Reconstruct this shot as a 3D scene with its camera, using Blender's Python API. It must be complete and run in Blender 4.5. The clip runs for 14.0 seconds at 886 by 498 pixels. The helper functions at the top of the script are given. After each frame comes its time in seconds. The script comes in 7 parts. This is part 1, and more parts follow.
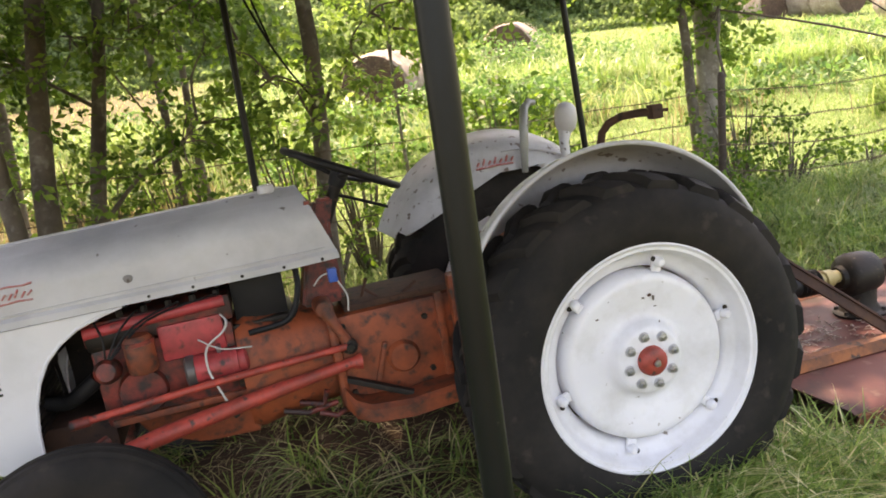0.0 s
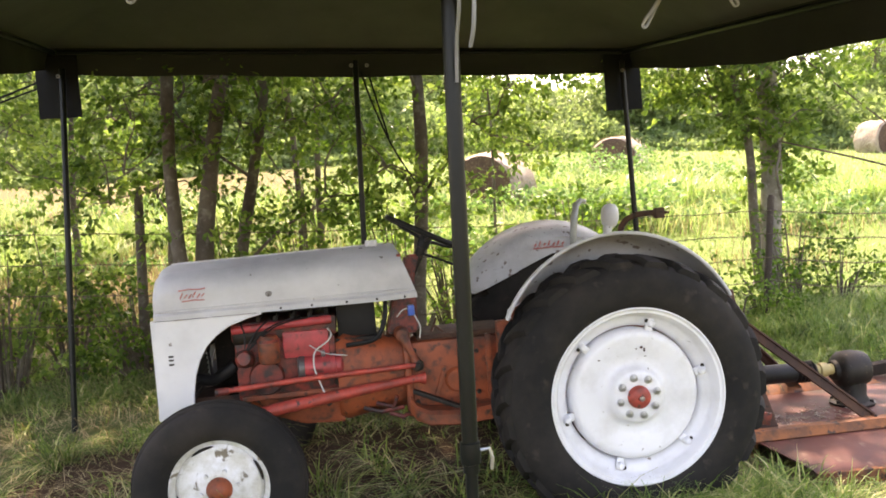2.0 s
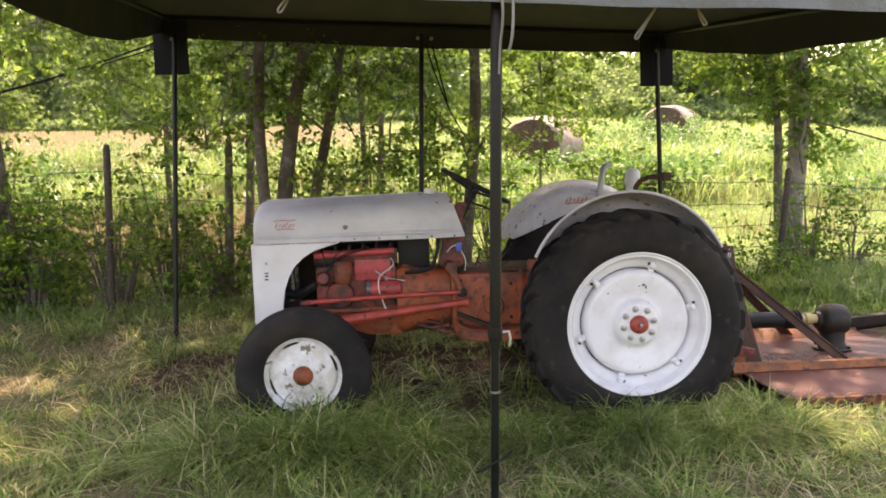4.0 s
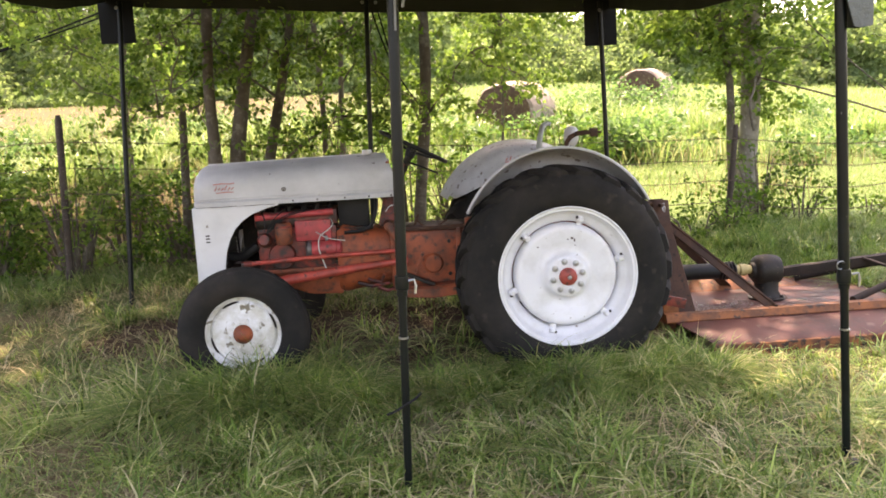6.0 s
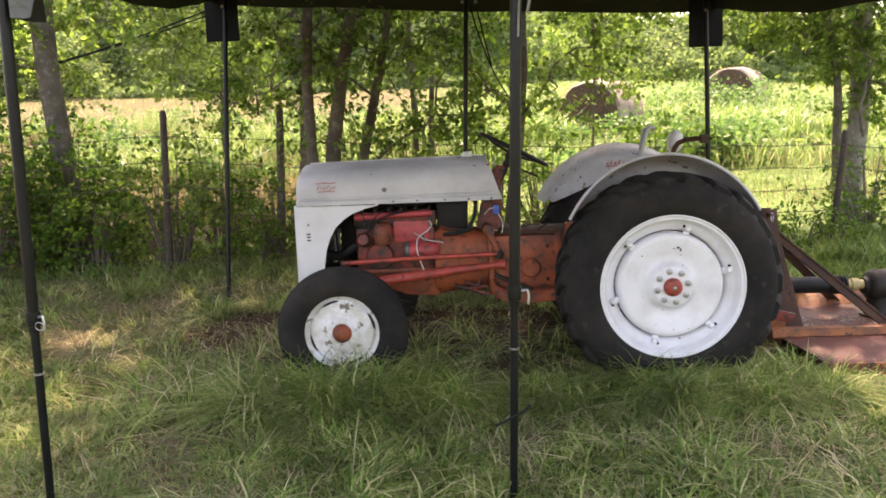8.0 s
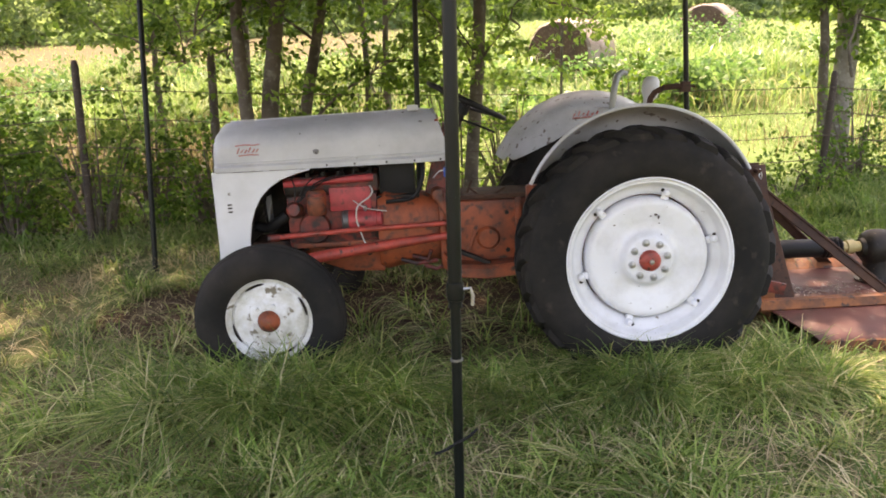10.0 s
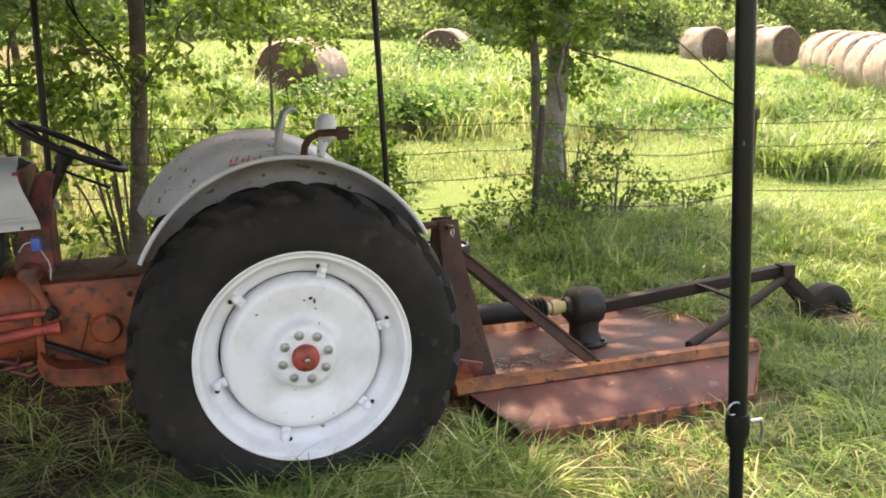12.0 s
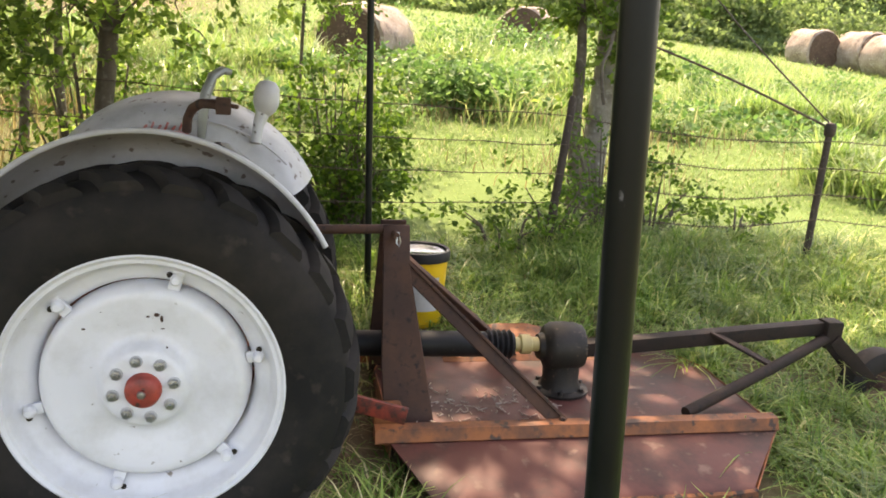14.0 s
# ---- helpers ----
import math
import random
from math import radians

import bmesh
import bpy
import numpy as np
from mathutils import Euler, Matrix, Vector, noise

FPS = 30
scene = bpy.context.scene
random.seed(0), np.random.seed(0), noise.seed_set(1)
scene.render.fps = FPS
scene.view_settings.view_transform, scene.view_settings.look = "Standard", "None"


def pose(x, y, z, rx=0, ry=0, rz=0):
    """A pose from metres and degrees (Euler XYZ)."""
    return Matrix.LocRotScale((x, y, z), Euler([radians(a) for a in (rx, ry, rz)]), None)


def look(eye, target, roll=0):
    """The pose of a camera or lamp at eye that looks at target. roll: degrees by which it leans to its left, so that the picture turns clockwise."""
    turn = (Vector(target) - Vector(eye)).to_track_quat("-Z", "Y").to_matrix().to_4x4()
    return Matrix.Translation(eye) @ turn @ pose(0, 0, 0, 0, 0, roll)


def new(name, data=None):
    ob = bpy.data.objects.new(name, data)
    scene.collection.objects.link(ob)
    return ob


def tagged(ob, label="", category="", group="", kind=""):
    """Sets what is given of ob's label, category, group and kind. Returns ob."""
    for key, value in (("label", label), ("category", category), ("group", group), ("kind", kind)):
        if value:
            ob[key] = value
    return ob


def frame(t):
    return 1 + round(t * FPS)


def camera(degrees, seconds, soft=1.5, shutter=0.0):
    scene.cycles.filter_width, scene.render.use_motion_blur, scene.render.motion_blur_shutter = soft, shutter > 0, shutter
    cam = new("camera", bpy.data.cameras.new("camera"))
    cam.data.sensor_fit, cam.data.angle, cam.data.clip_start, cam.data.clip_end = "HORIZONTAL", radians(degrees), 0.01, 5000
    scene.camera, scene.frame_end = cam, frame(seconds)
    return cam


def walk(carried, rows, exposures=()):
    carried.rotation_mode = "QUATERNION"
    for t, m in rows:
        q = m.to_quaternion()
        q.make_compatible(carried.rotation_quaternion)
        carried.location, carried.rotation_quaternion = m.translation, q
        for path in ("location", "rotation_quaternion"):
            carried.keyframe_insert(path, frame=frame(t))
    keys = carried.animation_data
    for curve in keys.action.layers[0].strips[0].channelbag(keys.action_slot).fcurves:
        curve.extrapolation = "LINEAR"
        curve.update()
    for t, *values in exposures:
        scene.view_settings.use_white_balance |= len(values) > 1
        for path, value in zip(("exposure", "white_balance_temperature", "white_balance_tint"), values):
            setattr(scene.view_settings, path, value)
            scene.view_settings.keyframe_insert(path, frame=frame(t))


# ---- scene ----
cam = camera(57.2, 14.0, 1.75, 0.1)
PATH = [
    (0, (-1.155, -2.292, 1.534), (-0.704, -0.384, 1.139), -9.7),
    (0.5, (-1.291, -2.569, 1.574), (-0.936, -0.629, 1.244), -7.8),
    (1, (-1.28, -2.814, 1.568), (-1.106, -0.838, 1.318), -6.0),
    (1.5, (-1.192, -3.105, 1.525), (-1.18, -1.114, 1.336), -4.5),
    (2, (-1.186, -3.319, 1.471), (-0.948, -1.337, 1.344), -4.4),
    (2.5, (-1.303, -3.622, 1.523), (-1.262, -1.623, 1.514), -1.4),
    (3, (-1.166, -3.866, 1.503), (-1.294, -1.87, 1.479), -1.2),
    (3.5, (-1.135, -4.034, 1.481), (-1.163, -2.039, 1.341), -1.9),
    (4, (-1.254, -4.18, 1.458), (-1.144, -2.195, 1.239), -1.8),
    (4.2, (-1.266, -4.217, 1.44), (-1.137, -2.239, 1.176), -0.7),
    (6.3, (-0.938, -4.322, 1.389), (-0.809, -2.347, 1.097), -3.2),
    (6.5, (-0.955, -4.308, 1.393), (-0.842, -2.326, 1.143), -2.8),
    (7, (-1.013, -4.313, 1.418), (-1.041, -2.327, 1.183), -2.1),
    (7.2, (-1.029, -4.342, 1.422), (-1.105, -2.361, 1.155), -2.6),
    (9.3, (-1.185, -3.895, 1.47), (-1.177, -1.922, 1.143), -1.0),
    (9.5, (-1.145, -3.818, 1.471), (-1.171, -1.849, 1.116), -1.7),
    (10, (-0.96, -3.63, 1.467), (-0.951, -1.678, 1.033), -3.0),
    (10.5, (-0.848, -3.402, 1.44), (-0.55, -1.478, 0.983), -1.3),
    (11, (-0.757, -3.123, 1.473), (-0.206, -1.243, 1.07), 0.7),
    (11.5, (-0.539, -2.95, 1.479), (0.032, -1.083, 1.046), -1.3),
    (12, (-0.327, -2.783, 1.517), (0.247, -0.912, 1.102), -1.7),
    (12.5, (-0.214, -2.504, 1.526), (0.486, -0.673, 1.128), 1.0),
    (13, (-0.015, -2.405, 1.52), (0.621, -0.561, 1.078), 1.5),
    (13.5, (0.214, -2.388, 1.511), (0.694, -0.504, 1.041), 1.5),
    (14, (0.376, -2.211, 1.507), (0.759, -0.305, 1.038), 3.4),
]
walk(cam, [(t, look(eye, target, roll)) for t, eye, target, roll in PATH], exposures=[(0.0, 2.64, 9350, 23), (1.0, 2.74, 9250, 25), (1.5, 2.76, 9250, 25), (2.0, 2.88, 9250, 24), (2.5, 2.58, 9150, 24), (3.0, 2.47, 9150, 24), (4.0, 2.58, 9250, 27), (6.5, 2.74, 9150, 26), (7.0, 2.62, 9150, 26), (9.5, 2.58, 9250, 24), (10.0, 2.66, 9250, 24), (11.0, 2.70, 9250, 21), (12.0, 2.47, 9250, 20), (14.0, 2.43, 9250, 19)])

# ---- world, sun ----
SUN = Vector((0.03, 0.60, 1.0)).normalized()
world = bpy.data.worlds.new("world")
scene.world = world
world.use_nodes = True
wn = world.node_tree.nodes
sky = wn.new("ShaderNodeTexSky")
sky.sky_type = "NISHITA"
sky.sun_disc = False
sky.sun_elevation = math.asin(SUN.z)
sky.sun_rotation = math.atan2(SUN.x, SUN.y)
sky.air_density, sky.dust_density = 1.0, 2.5
wn["Background"].inputs["Strength"].default_value = 0.15
world.node_tree.links.new(sky.outputs[0], wn["Background"].inputs["Color"])
sun_data = bpy.data.lights.new("sun", "SUN")
sun_data.energy, sun_data.angle, sun_data.color = 2.45, radians(0.53), (1.0, 0.95, 0.86)
sun = new("sun", sun_data)
sun.matrix_world = look((0, 0, 20), Vector((0, 0, 20)) - SUN)

# ---- materials ----
def nodes_of(name):
    m = bpy.data.materials.new(name)
    m.use_nodes = True
    nt = m.node_tree
    return m, nt, nt.nodes["Principled BSDF"]


def ramp(nt, fac, stops):
    r = nt.nodes.new("ShaderNodeValToRGB")
    while len(r.color_ramp.elements) < len(stops):
        r.color_ramp.elements.new(0.5)
    for e, (p, c) in zip(r.color_ramp.elements, stops):
        e.position, e.color = p, (*c, 1)
    nt.links.new(fac, r.inputs[0])
    return r.outputs[0]


def tex(nt, scale, detail=6, rough=0.6, coord="Object", stretch=None):
    co = nt.nodes.new("ShaderNodeTexCoord").outputs[coord]
    if stretch:
        mp = nt.nodes.new("ShaderNodeMapping")
        mp.inputs["Scale"].default_value = stretch
        nt.links.new(co, mp.inputs[0])
        co = mp.outputs[0]
    n = nt.nodes.new("ShaderNodeTexNoise")
    n.inputs["Scale"].default_value, n.inputs["Detail"].default_value, n.inputs["Roughness"].default_value = scale, detail, rough
    nt.links.new(co, n.inputs["Vector"])
    return n.outputs["Fac"]


def mix(nt, fac, a, b, mode="MIX"):
    n = nt.nodes.new("ShaderNodeMix")
    n.data_type, n.blend_type = "RGBA", mode
    for sock, v in ((n.inputs[0], fac), (n.inputs[6], a), (n.inputs[7], b)):
        if isinstance(v, (int, float)):
            sock.default_value = v
        elif isinstance(v, tuple):
            sock.default_value = (*v, 1)
        else:
            nt.links.new(v, sock)
    return n.outputs[2]


def bump(nt, bsdf, height, strength=0.3, dist=0.01):
    b = nt.nodes.new("ShaderNodeBump")
    b.inputs["Strength"].default_value, b.inputs["Distance"].default_value = strength, dist
    nt.links.new(height, b.inputs["Height"])
    nt.links.new(b.outputs[0], bsdf.inputs["Normal"])


def worn(name, base, dirt, spot, rough=0.5, metal=0.0, dirt_at=(0.45, 0.75), spot_at=(0.68, 0.72), scale=4.0, spots=40.0, bump_s=0.15):
    """Paint or metal with broad grime and small chips."""
    m, nt, p = nodes_of(name)
    f1 = ramp(nt, tex(nt, scale, 8, 0.65), [(dirt_at[0], (0, 0, 0)), (dirt_at[1], (1, 1, 1))])
    f2 = ramp(nt, tex(nt, spots, 4, 0.5), [(spot_at[0], (0, 0, 0)), (spot_at[1], (1, 1, 1))])
    c = mix(nt, f1, base, dirt)
    c = mix(nt, f2, c, spot)
    nt.links.new(c, p.inputs["Base Color"])
    p.inputs["Roughness"].default_value, p.inputs["Metallic"].default_value = rough, metal
    bump(nt, p, tex(nt, spots * 0.7, 6), bump_s, 0.004)
    return m


def leafy(name, colours, trans=0.45, rough=0.45, noise_scale=0.6, tint=((0.75, 0.75, 0.75), (1.15, 1.15, 1.15))):
    """Thin leaves or blades: each island takes its own shade, light comes through."""
    m, nt, p = nodes_of(name)
    g = nt.nodes.new("ShaderNodeNewGeometry")
    c = ramp(nt, g.outputs["Random Per Island"], colours)
    c = mix(nt, 1.0, c, ramp(nt, tex(nt, noise_scale, 3), [(0.35, tint[0]), (0.65, tint[1])]), "MULTIPLY")
    nt.links.new(c, p.inputs["Base Color"])
    p.inputs["Roughness"].default_value, p.inputs["Specular IOR Level"].default_value = rough, 0.25
    t = nt.nodes.new("ShaderNodeBsdfTranslucent")
    warm = mix(nt, 1.0, c, (1.10, 1.17, 0.84), "MULTIPLY")
    nt.links.new(warm, t.inputs[0])
    ms = nt.nodes.new("ShaderNodeMixShader")
    ms.inputs[0].default_value = trans
    nt.links.new(p.outputs[0], ms.inputs[1])
    nt.links.new(t.outputs[0], ms.inputs[2])
    nt.links.new(ms.outputs[0], nt.nodes["Material Output"].inputs[0])
    return m


HOOD = worn("grey_paint", (0.50, 0.50, 0.51), (0.36, 0.36, 0.37), (0.14, 0.12, 0.11), 0.42, 0.0, (0.4, 0.7), (0.70, 0.73), 3.0, 22.0)
FENDER = worn("grey_mudguard_paint", (0.47, 0.47, 0.48), (0.30, 0.29, 0.285), (0.15, 0.115, 0.10), 0.45, 0.0, (0.40, 0.72), (0.63, 0.67), 3.5, 26.0)
CRIMSON = worn("crimson_paint", (0.50, 0.055, 0.060), (0.20, 0.035, 0.032), (0.06, 0.027, 0.023), 0.5, 0.0, (0.40, 0.70), (0.58, 0.72), 9.0, 28.0, 0.4)
PANEL = worn("pale_paint", (0.62, 0.62, 0.63), (0.50, 0.50, 0.50), (0.2, 0.17, 0.15), 0.45, 0.0, (0.45, 0.75), (0.71, 0.74), 3.0, 26.0)
FRONT_WHEEL = worn("peeling_wheel_paint", (0.74, 0.74, 0.75), (0.50, 0.48, 0.42), (0.20, 0.17, 0.13), 0.5, 0.0, (0.40, 0.62), (0.60, 0.66), 9.0, 22.0, 0.5)
WHEEL = worn("white_wheel_paint", (0.74, 0.74, 0.77), (0.55, 0.54, 0.53), (0.25, 0.21, 0.18), 0.38, 0.0, (0.46, 0.78), (0.71, 0.74), 5.0, 27.0)
RED = worn("red_paint", (0.33, 0.040, 0.024), (0.035, 0.014, 0.011), (0.022, 0.015, 0.013), 0.55, 0.0, (0.34, 0.60), (0.50, 0.66), 9.0, 24.0, 0.6)
ORANGE = worn("faded_orange_paint", (0.36, 0.076, 0.027), (0.085, 0.028, 0.016), (0.045, 0.024, 0.018), 0.6, 0.0, (0.38, 0.68), (0.54, 0.70), 7.0, 22.0, 0.6)
BRIGHT = worn("bright_red_paint", (0.54, 0.070, 0.048), (0.17, 0.036, 0.026), (0.07, 0.032, 0.025), 0.5, 0.0, (0.42, 0.68), (0.62, 0.70), 9.0, 34.0, 0.3)
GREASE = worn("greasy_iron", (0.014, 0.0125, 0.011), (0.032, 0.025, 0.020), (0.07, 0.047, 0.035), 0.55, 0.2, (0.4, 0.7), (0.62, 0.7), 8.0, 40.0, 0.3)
RUBBER = worn("tyre_rubber", (0.012, 0.0112, 0.0108), (0.034, 0.028, 0.024), (0.05, 0.040, 0.033), 0.8, 0.0, (0.42, 0.72), (0.64, 0.8), 3.0, 14.0, 0.2)
RUBBER.node_tree.nodes["Principled BSDF"].inputs["Specular IOR Level"].default_value = 0.22
RUST = worn("rusty_iron", (0.055, 0.031, 0.024), (0.095, 0.046, 0.029), (0.028, 0.020, 0.018), 0.78, 0.1, (0.4, 0.7), (0.58, 0.7), 7.0, 35.0, 0.4)
DECK = worn("faded_red_deck", (0.098, 0.029, 0.023), (0.026, 0.013, 0.011), (0.145, 0.076, 0.056), 0.55, 0.0, (0.42, 0.65), (0.6, 0.72), 4.0, 16.0, 0.3)
DECK.node_tree.nodes["Principled BSDF"].inputs["Specular IOR Level"].default_value = 0.28
RIDGE = worn("orange_rust", (0.30, 0.095, 0.028), (0.105, 0.040, 0.020), (0.05, 0.026, 0.018), 0.7, 0.0, (0.40, 0.64), (0.57, 0.66), 8.0, 22.0, 0.5)
LIP = worn("flaking_rust", (0.26, 0.088, 0.030), (0.09, 0.036, 0.020), (0.035, 0.020, 0.015), 0.85, 0.0, (0.40, 0.60), (0.52, 0.60), 14.0, 32.0, 0.8)
DULL_STEEL = worn("dull_steel", (0.17, 0.16, 0.155), (0.07, 0.06, 0.055), (0.04, 0.03, 0.025), 0.5, 0.6)
STALK = worn("scuffed_grey_metal", (0.27, 0.28, 0.27), (0.15, 0.155, 0.15), (0.08, 0.07, 0.06), 0.45, 0.3)
CHROME = worn("dull_chrome", (0.45, 0.46, 0.47), (0.25, 0.25, 0.25), (0.12, 0.09, 0.07), 0.3, 0.9)
POLE = worn("dark_green_pole", (0.0045, 0.0062, 0.0058), (0.010, 0.013, 0.012), (0.10, 0.10, 0.095), 0.36, 0.0, (0.45, 0.8), (0.72, 0.75), 4.0, 30.0, 0.1)
POLE.node_tree.nodes["Principled BSDF"].inputs["Specular IOR Level"].default_value = 0.22
GUY = worn("cord_grey", (0.20, 0.205, 0.19), (0.14, 0.14, 0.13), (0.10, 0.10, 0.09), 0.85)
WHITE_CORD = worn("cord_white", (0.5, 0.49, 0.46), (0.36, 0.34, 0.31), (0.2, 0.18, 0.16), 0.8)
BLUE = worn("blue_plastic", (0.02, 0.10, 0.42), (0.02, 0.07, 0.3), (0.05, 0.1, 0.3), 0.4)
BLACK = worn("black_plastic", (0.009, 0.009, 0.010), (0.016, 0.015, 0.015), (0.03, 0.027, 0.025), 0.55)
CREAM = worn("yellowed_plastic", (0.42, 0.33, 0.14), (0.3, 0.22, 0.1), (0.15, 0.1, 0.06), 0.5)
DARKRUST = worn("dark_rusty_iron", (0.017, 0.0115, 0.009), (0.032, 0.018, 0.013), (0.012, 0.009, 0.008), 0.75, 0.1, (0.4, 0.7), (0.58, 0.7), 7.0, 35.0, 0.4)
for dull in (GREASE, DARKRUST, RUST, BLACK):
    dull.node_tree.nodes["Principled BSDF"].inputs["Specular IOR Level"].default_value = 0.25
    dull.node_tree.nodes["Principled BSDF"].inputs["Metallic"].default_value = 0.0
YELLOW = worn("yellow_plastic", (0.75, 0.46, 0.02), (0.62, 0.40, 0.05), (0.4, 0.3, 0.1), 0.35)
LIDGREY = worn("clear_grey_plastic", (0.15, 0.16, 0.16), (0.06, 0.065, 0.06), (0.3, 0.3, 0.29), 0.12, 0.0, (0.4, 0.6), (0.6, 0.7), 9.0, 30.0)
EMBLEM = worn("faded_red_emblem", (0.45, 0.10, 0.09), (0.5, 0.3, 0.28), (0.5, 0.48, 0.47), 0.5, 0.0, (0.35, 0.75), (0.6, 0.66), 30.0, 90.0)
WOOD = worn("weathered_post", (0.060, 0.043, 0.033), (0.03, 0.022, 0.017), (0.11, 0.088, 0.07), 0.9, 0.0, (0.4, 0.7), (0.6, 0.7), 10.0, 40.0, 0.5)
WIRE = worn("rusty_wire", (0.10, 0.07, 0.055), (0.06, 0.04, 0.03), (0.2, 0.18, 0.16), 0.6, 0.5)
BARK = worn("bark", (0.14, 0.115, 0.09), (0.07, 0.055, 0.043), (0.22, 0.20, 0.17), 0.95, 0.0, (0.35, 0.65), (0.55, 0.78), 6.0, 22.0, 0.8)
PALE_BARK = worn("pale_bark", (0.25, 0.225, 0.19), (0.12, 0.10, 0.08), (0.36, 0.34, 0.30), 0.95, 0.0, (0.38, 0.66), (0.58, 0.78), 7.0, 24.0, 0.8)
HAY = worn("weathered_hay", (0.115, 0.066, 0.045), (0.06, 0.036, 0.026), (0.19, 0.13, 0.09), 0.95, 0.0, (0.35, 0.7), (0.55, 0.7), 4.0, 24.0, 0.9)
HAYDARK = worn("damp_hay_side", (0.115, 0.070, 0.052), (0.065, 0.042, 0.033), (0.24, 0.19, 0.155), 0.95, 0.0, (0.35, 0.7), (0.58, 0.85), 4.0, 26.0, 0.9)
HAYSIDE = worn("bleached_hay_wrap", (0.36, 0.29, 0.24), (0.20, 0.14, 0.11), (0.50, 0.44, 0.39), 0.9, 0.0, (0.4, 0.7), (0.55, 0.7), 3.0, 20.0, 0.9)

STRAND = worn("loose_hay", (0.40, 0.32, 0.25), (0.24, 0.17, 0.13), (0.52, 0.45, 0.38), 0.95)
LEAF = leafy("leaf_green", [(0.0, (0.070, 0.125, 0.034)), (0.5, (0.145, 0.235, 0.056)), (1.0, (0.26, 0.35, 0.10))], 0.66, 0.4)
LEAF_DARK = leafy("leaf_deep_green", [(0.0, (0.040, 0.085, 0.018)), (0.6, (0.09, 0.17, 0.03)), (1.0, (0.16, 0.25, 0.046))], 0.58)
GRASS = leafy("grass_blades", [(0.0, (0.06, 0.12, 0.028)), (0.45, (0.17, 0.27, 0.065)), (0.72, (0.31, 0.40, 0.125)), (0.86, (0.42, 0.38, 0.19)), (1.0, (0.66, 0.58, 0.38))], 0.40, 0.40, 3.6, ((0.60, 0.62, 0.56), (1.38, 1.34, 1.28)))
LUSH = leafy("lush_grass_blades", [(0.0, (0.06, 0.13, 0.030)), (0.5, (0.17, 0.28, 0.066)), (0.86, (0.31, 0.40, 0.125)), (1.0, (0.56, 0.50, 0.28))], 0.40, 0.36, 2.6, ((0.70, 0.74, 0.70), (1.45, 1.40, 1.32)))
FIELD = leafy("field_grass_blades", [(0.0, (0.135, 0.215, 0.075)), (0.50, (0.185, 0.28, 0.10)), (0.82, (0.25, 0.33, 0.145)), (0.93, (0.34, 0.34, 0.21)), (1.0, (0.44, 0.40, 0.28))], 0.46, 0.7, 0.33, ((0.78, 0.82, 0.75), (1.25, 1.15, 1.2)))
WEED = leafy("weed_leaves", [(0.0, (0.07, 0.15, 0.05)), (0.6, (0.13, 0.24, 0.08)), (1.0, (0.22, 0.34, 0.13))], 0.4, 0.5, 0.5)
REED = leafy("arching_grass_blades", [(0.0, (0.14, 0.24, 0.07)), (0.6, (0.24, 0.35, 0.12)), (1.0, (0.42, 0.46, 0.24))], 0.4, 0.32, 0.6)

# paler leaf colours with the haze of distance put in
FARLEAF = leafy("hazed_distant_leaves", [(0.0, (0.13, 0.19, 0.085)), (0.6, (0.19, 0.265, 0.12)), (1.0, (0.28, 0.35, 0.175))], 0.6, 0.7, 0.15)
SEEDING = leafy("seeding_grass", [(0.0, (0.13, 0.105, 0.055)), (0.6, (0.23, 0.18, 0.10)), (1.0, (0.36, 0.29, 0.17))], 0.25, 0.8, 0.5)
THATCH = leafy("dry_straw_blades", [(0.0, (0.20, 0.15, 0.085)), (0.6, (0.36, 0.28, 0.165)), (1.0, (0.54, 0.45, 0.29))], 0.2, 0.8)


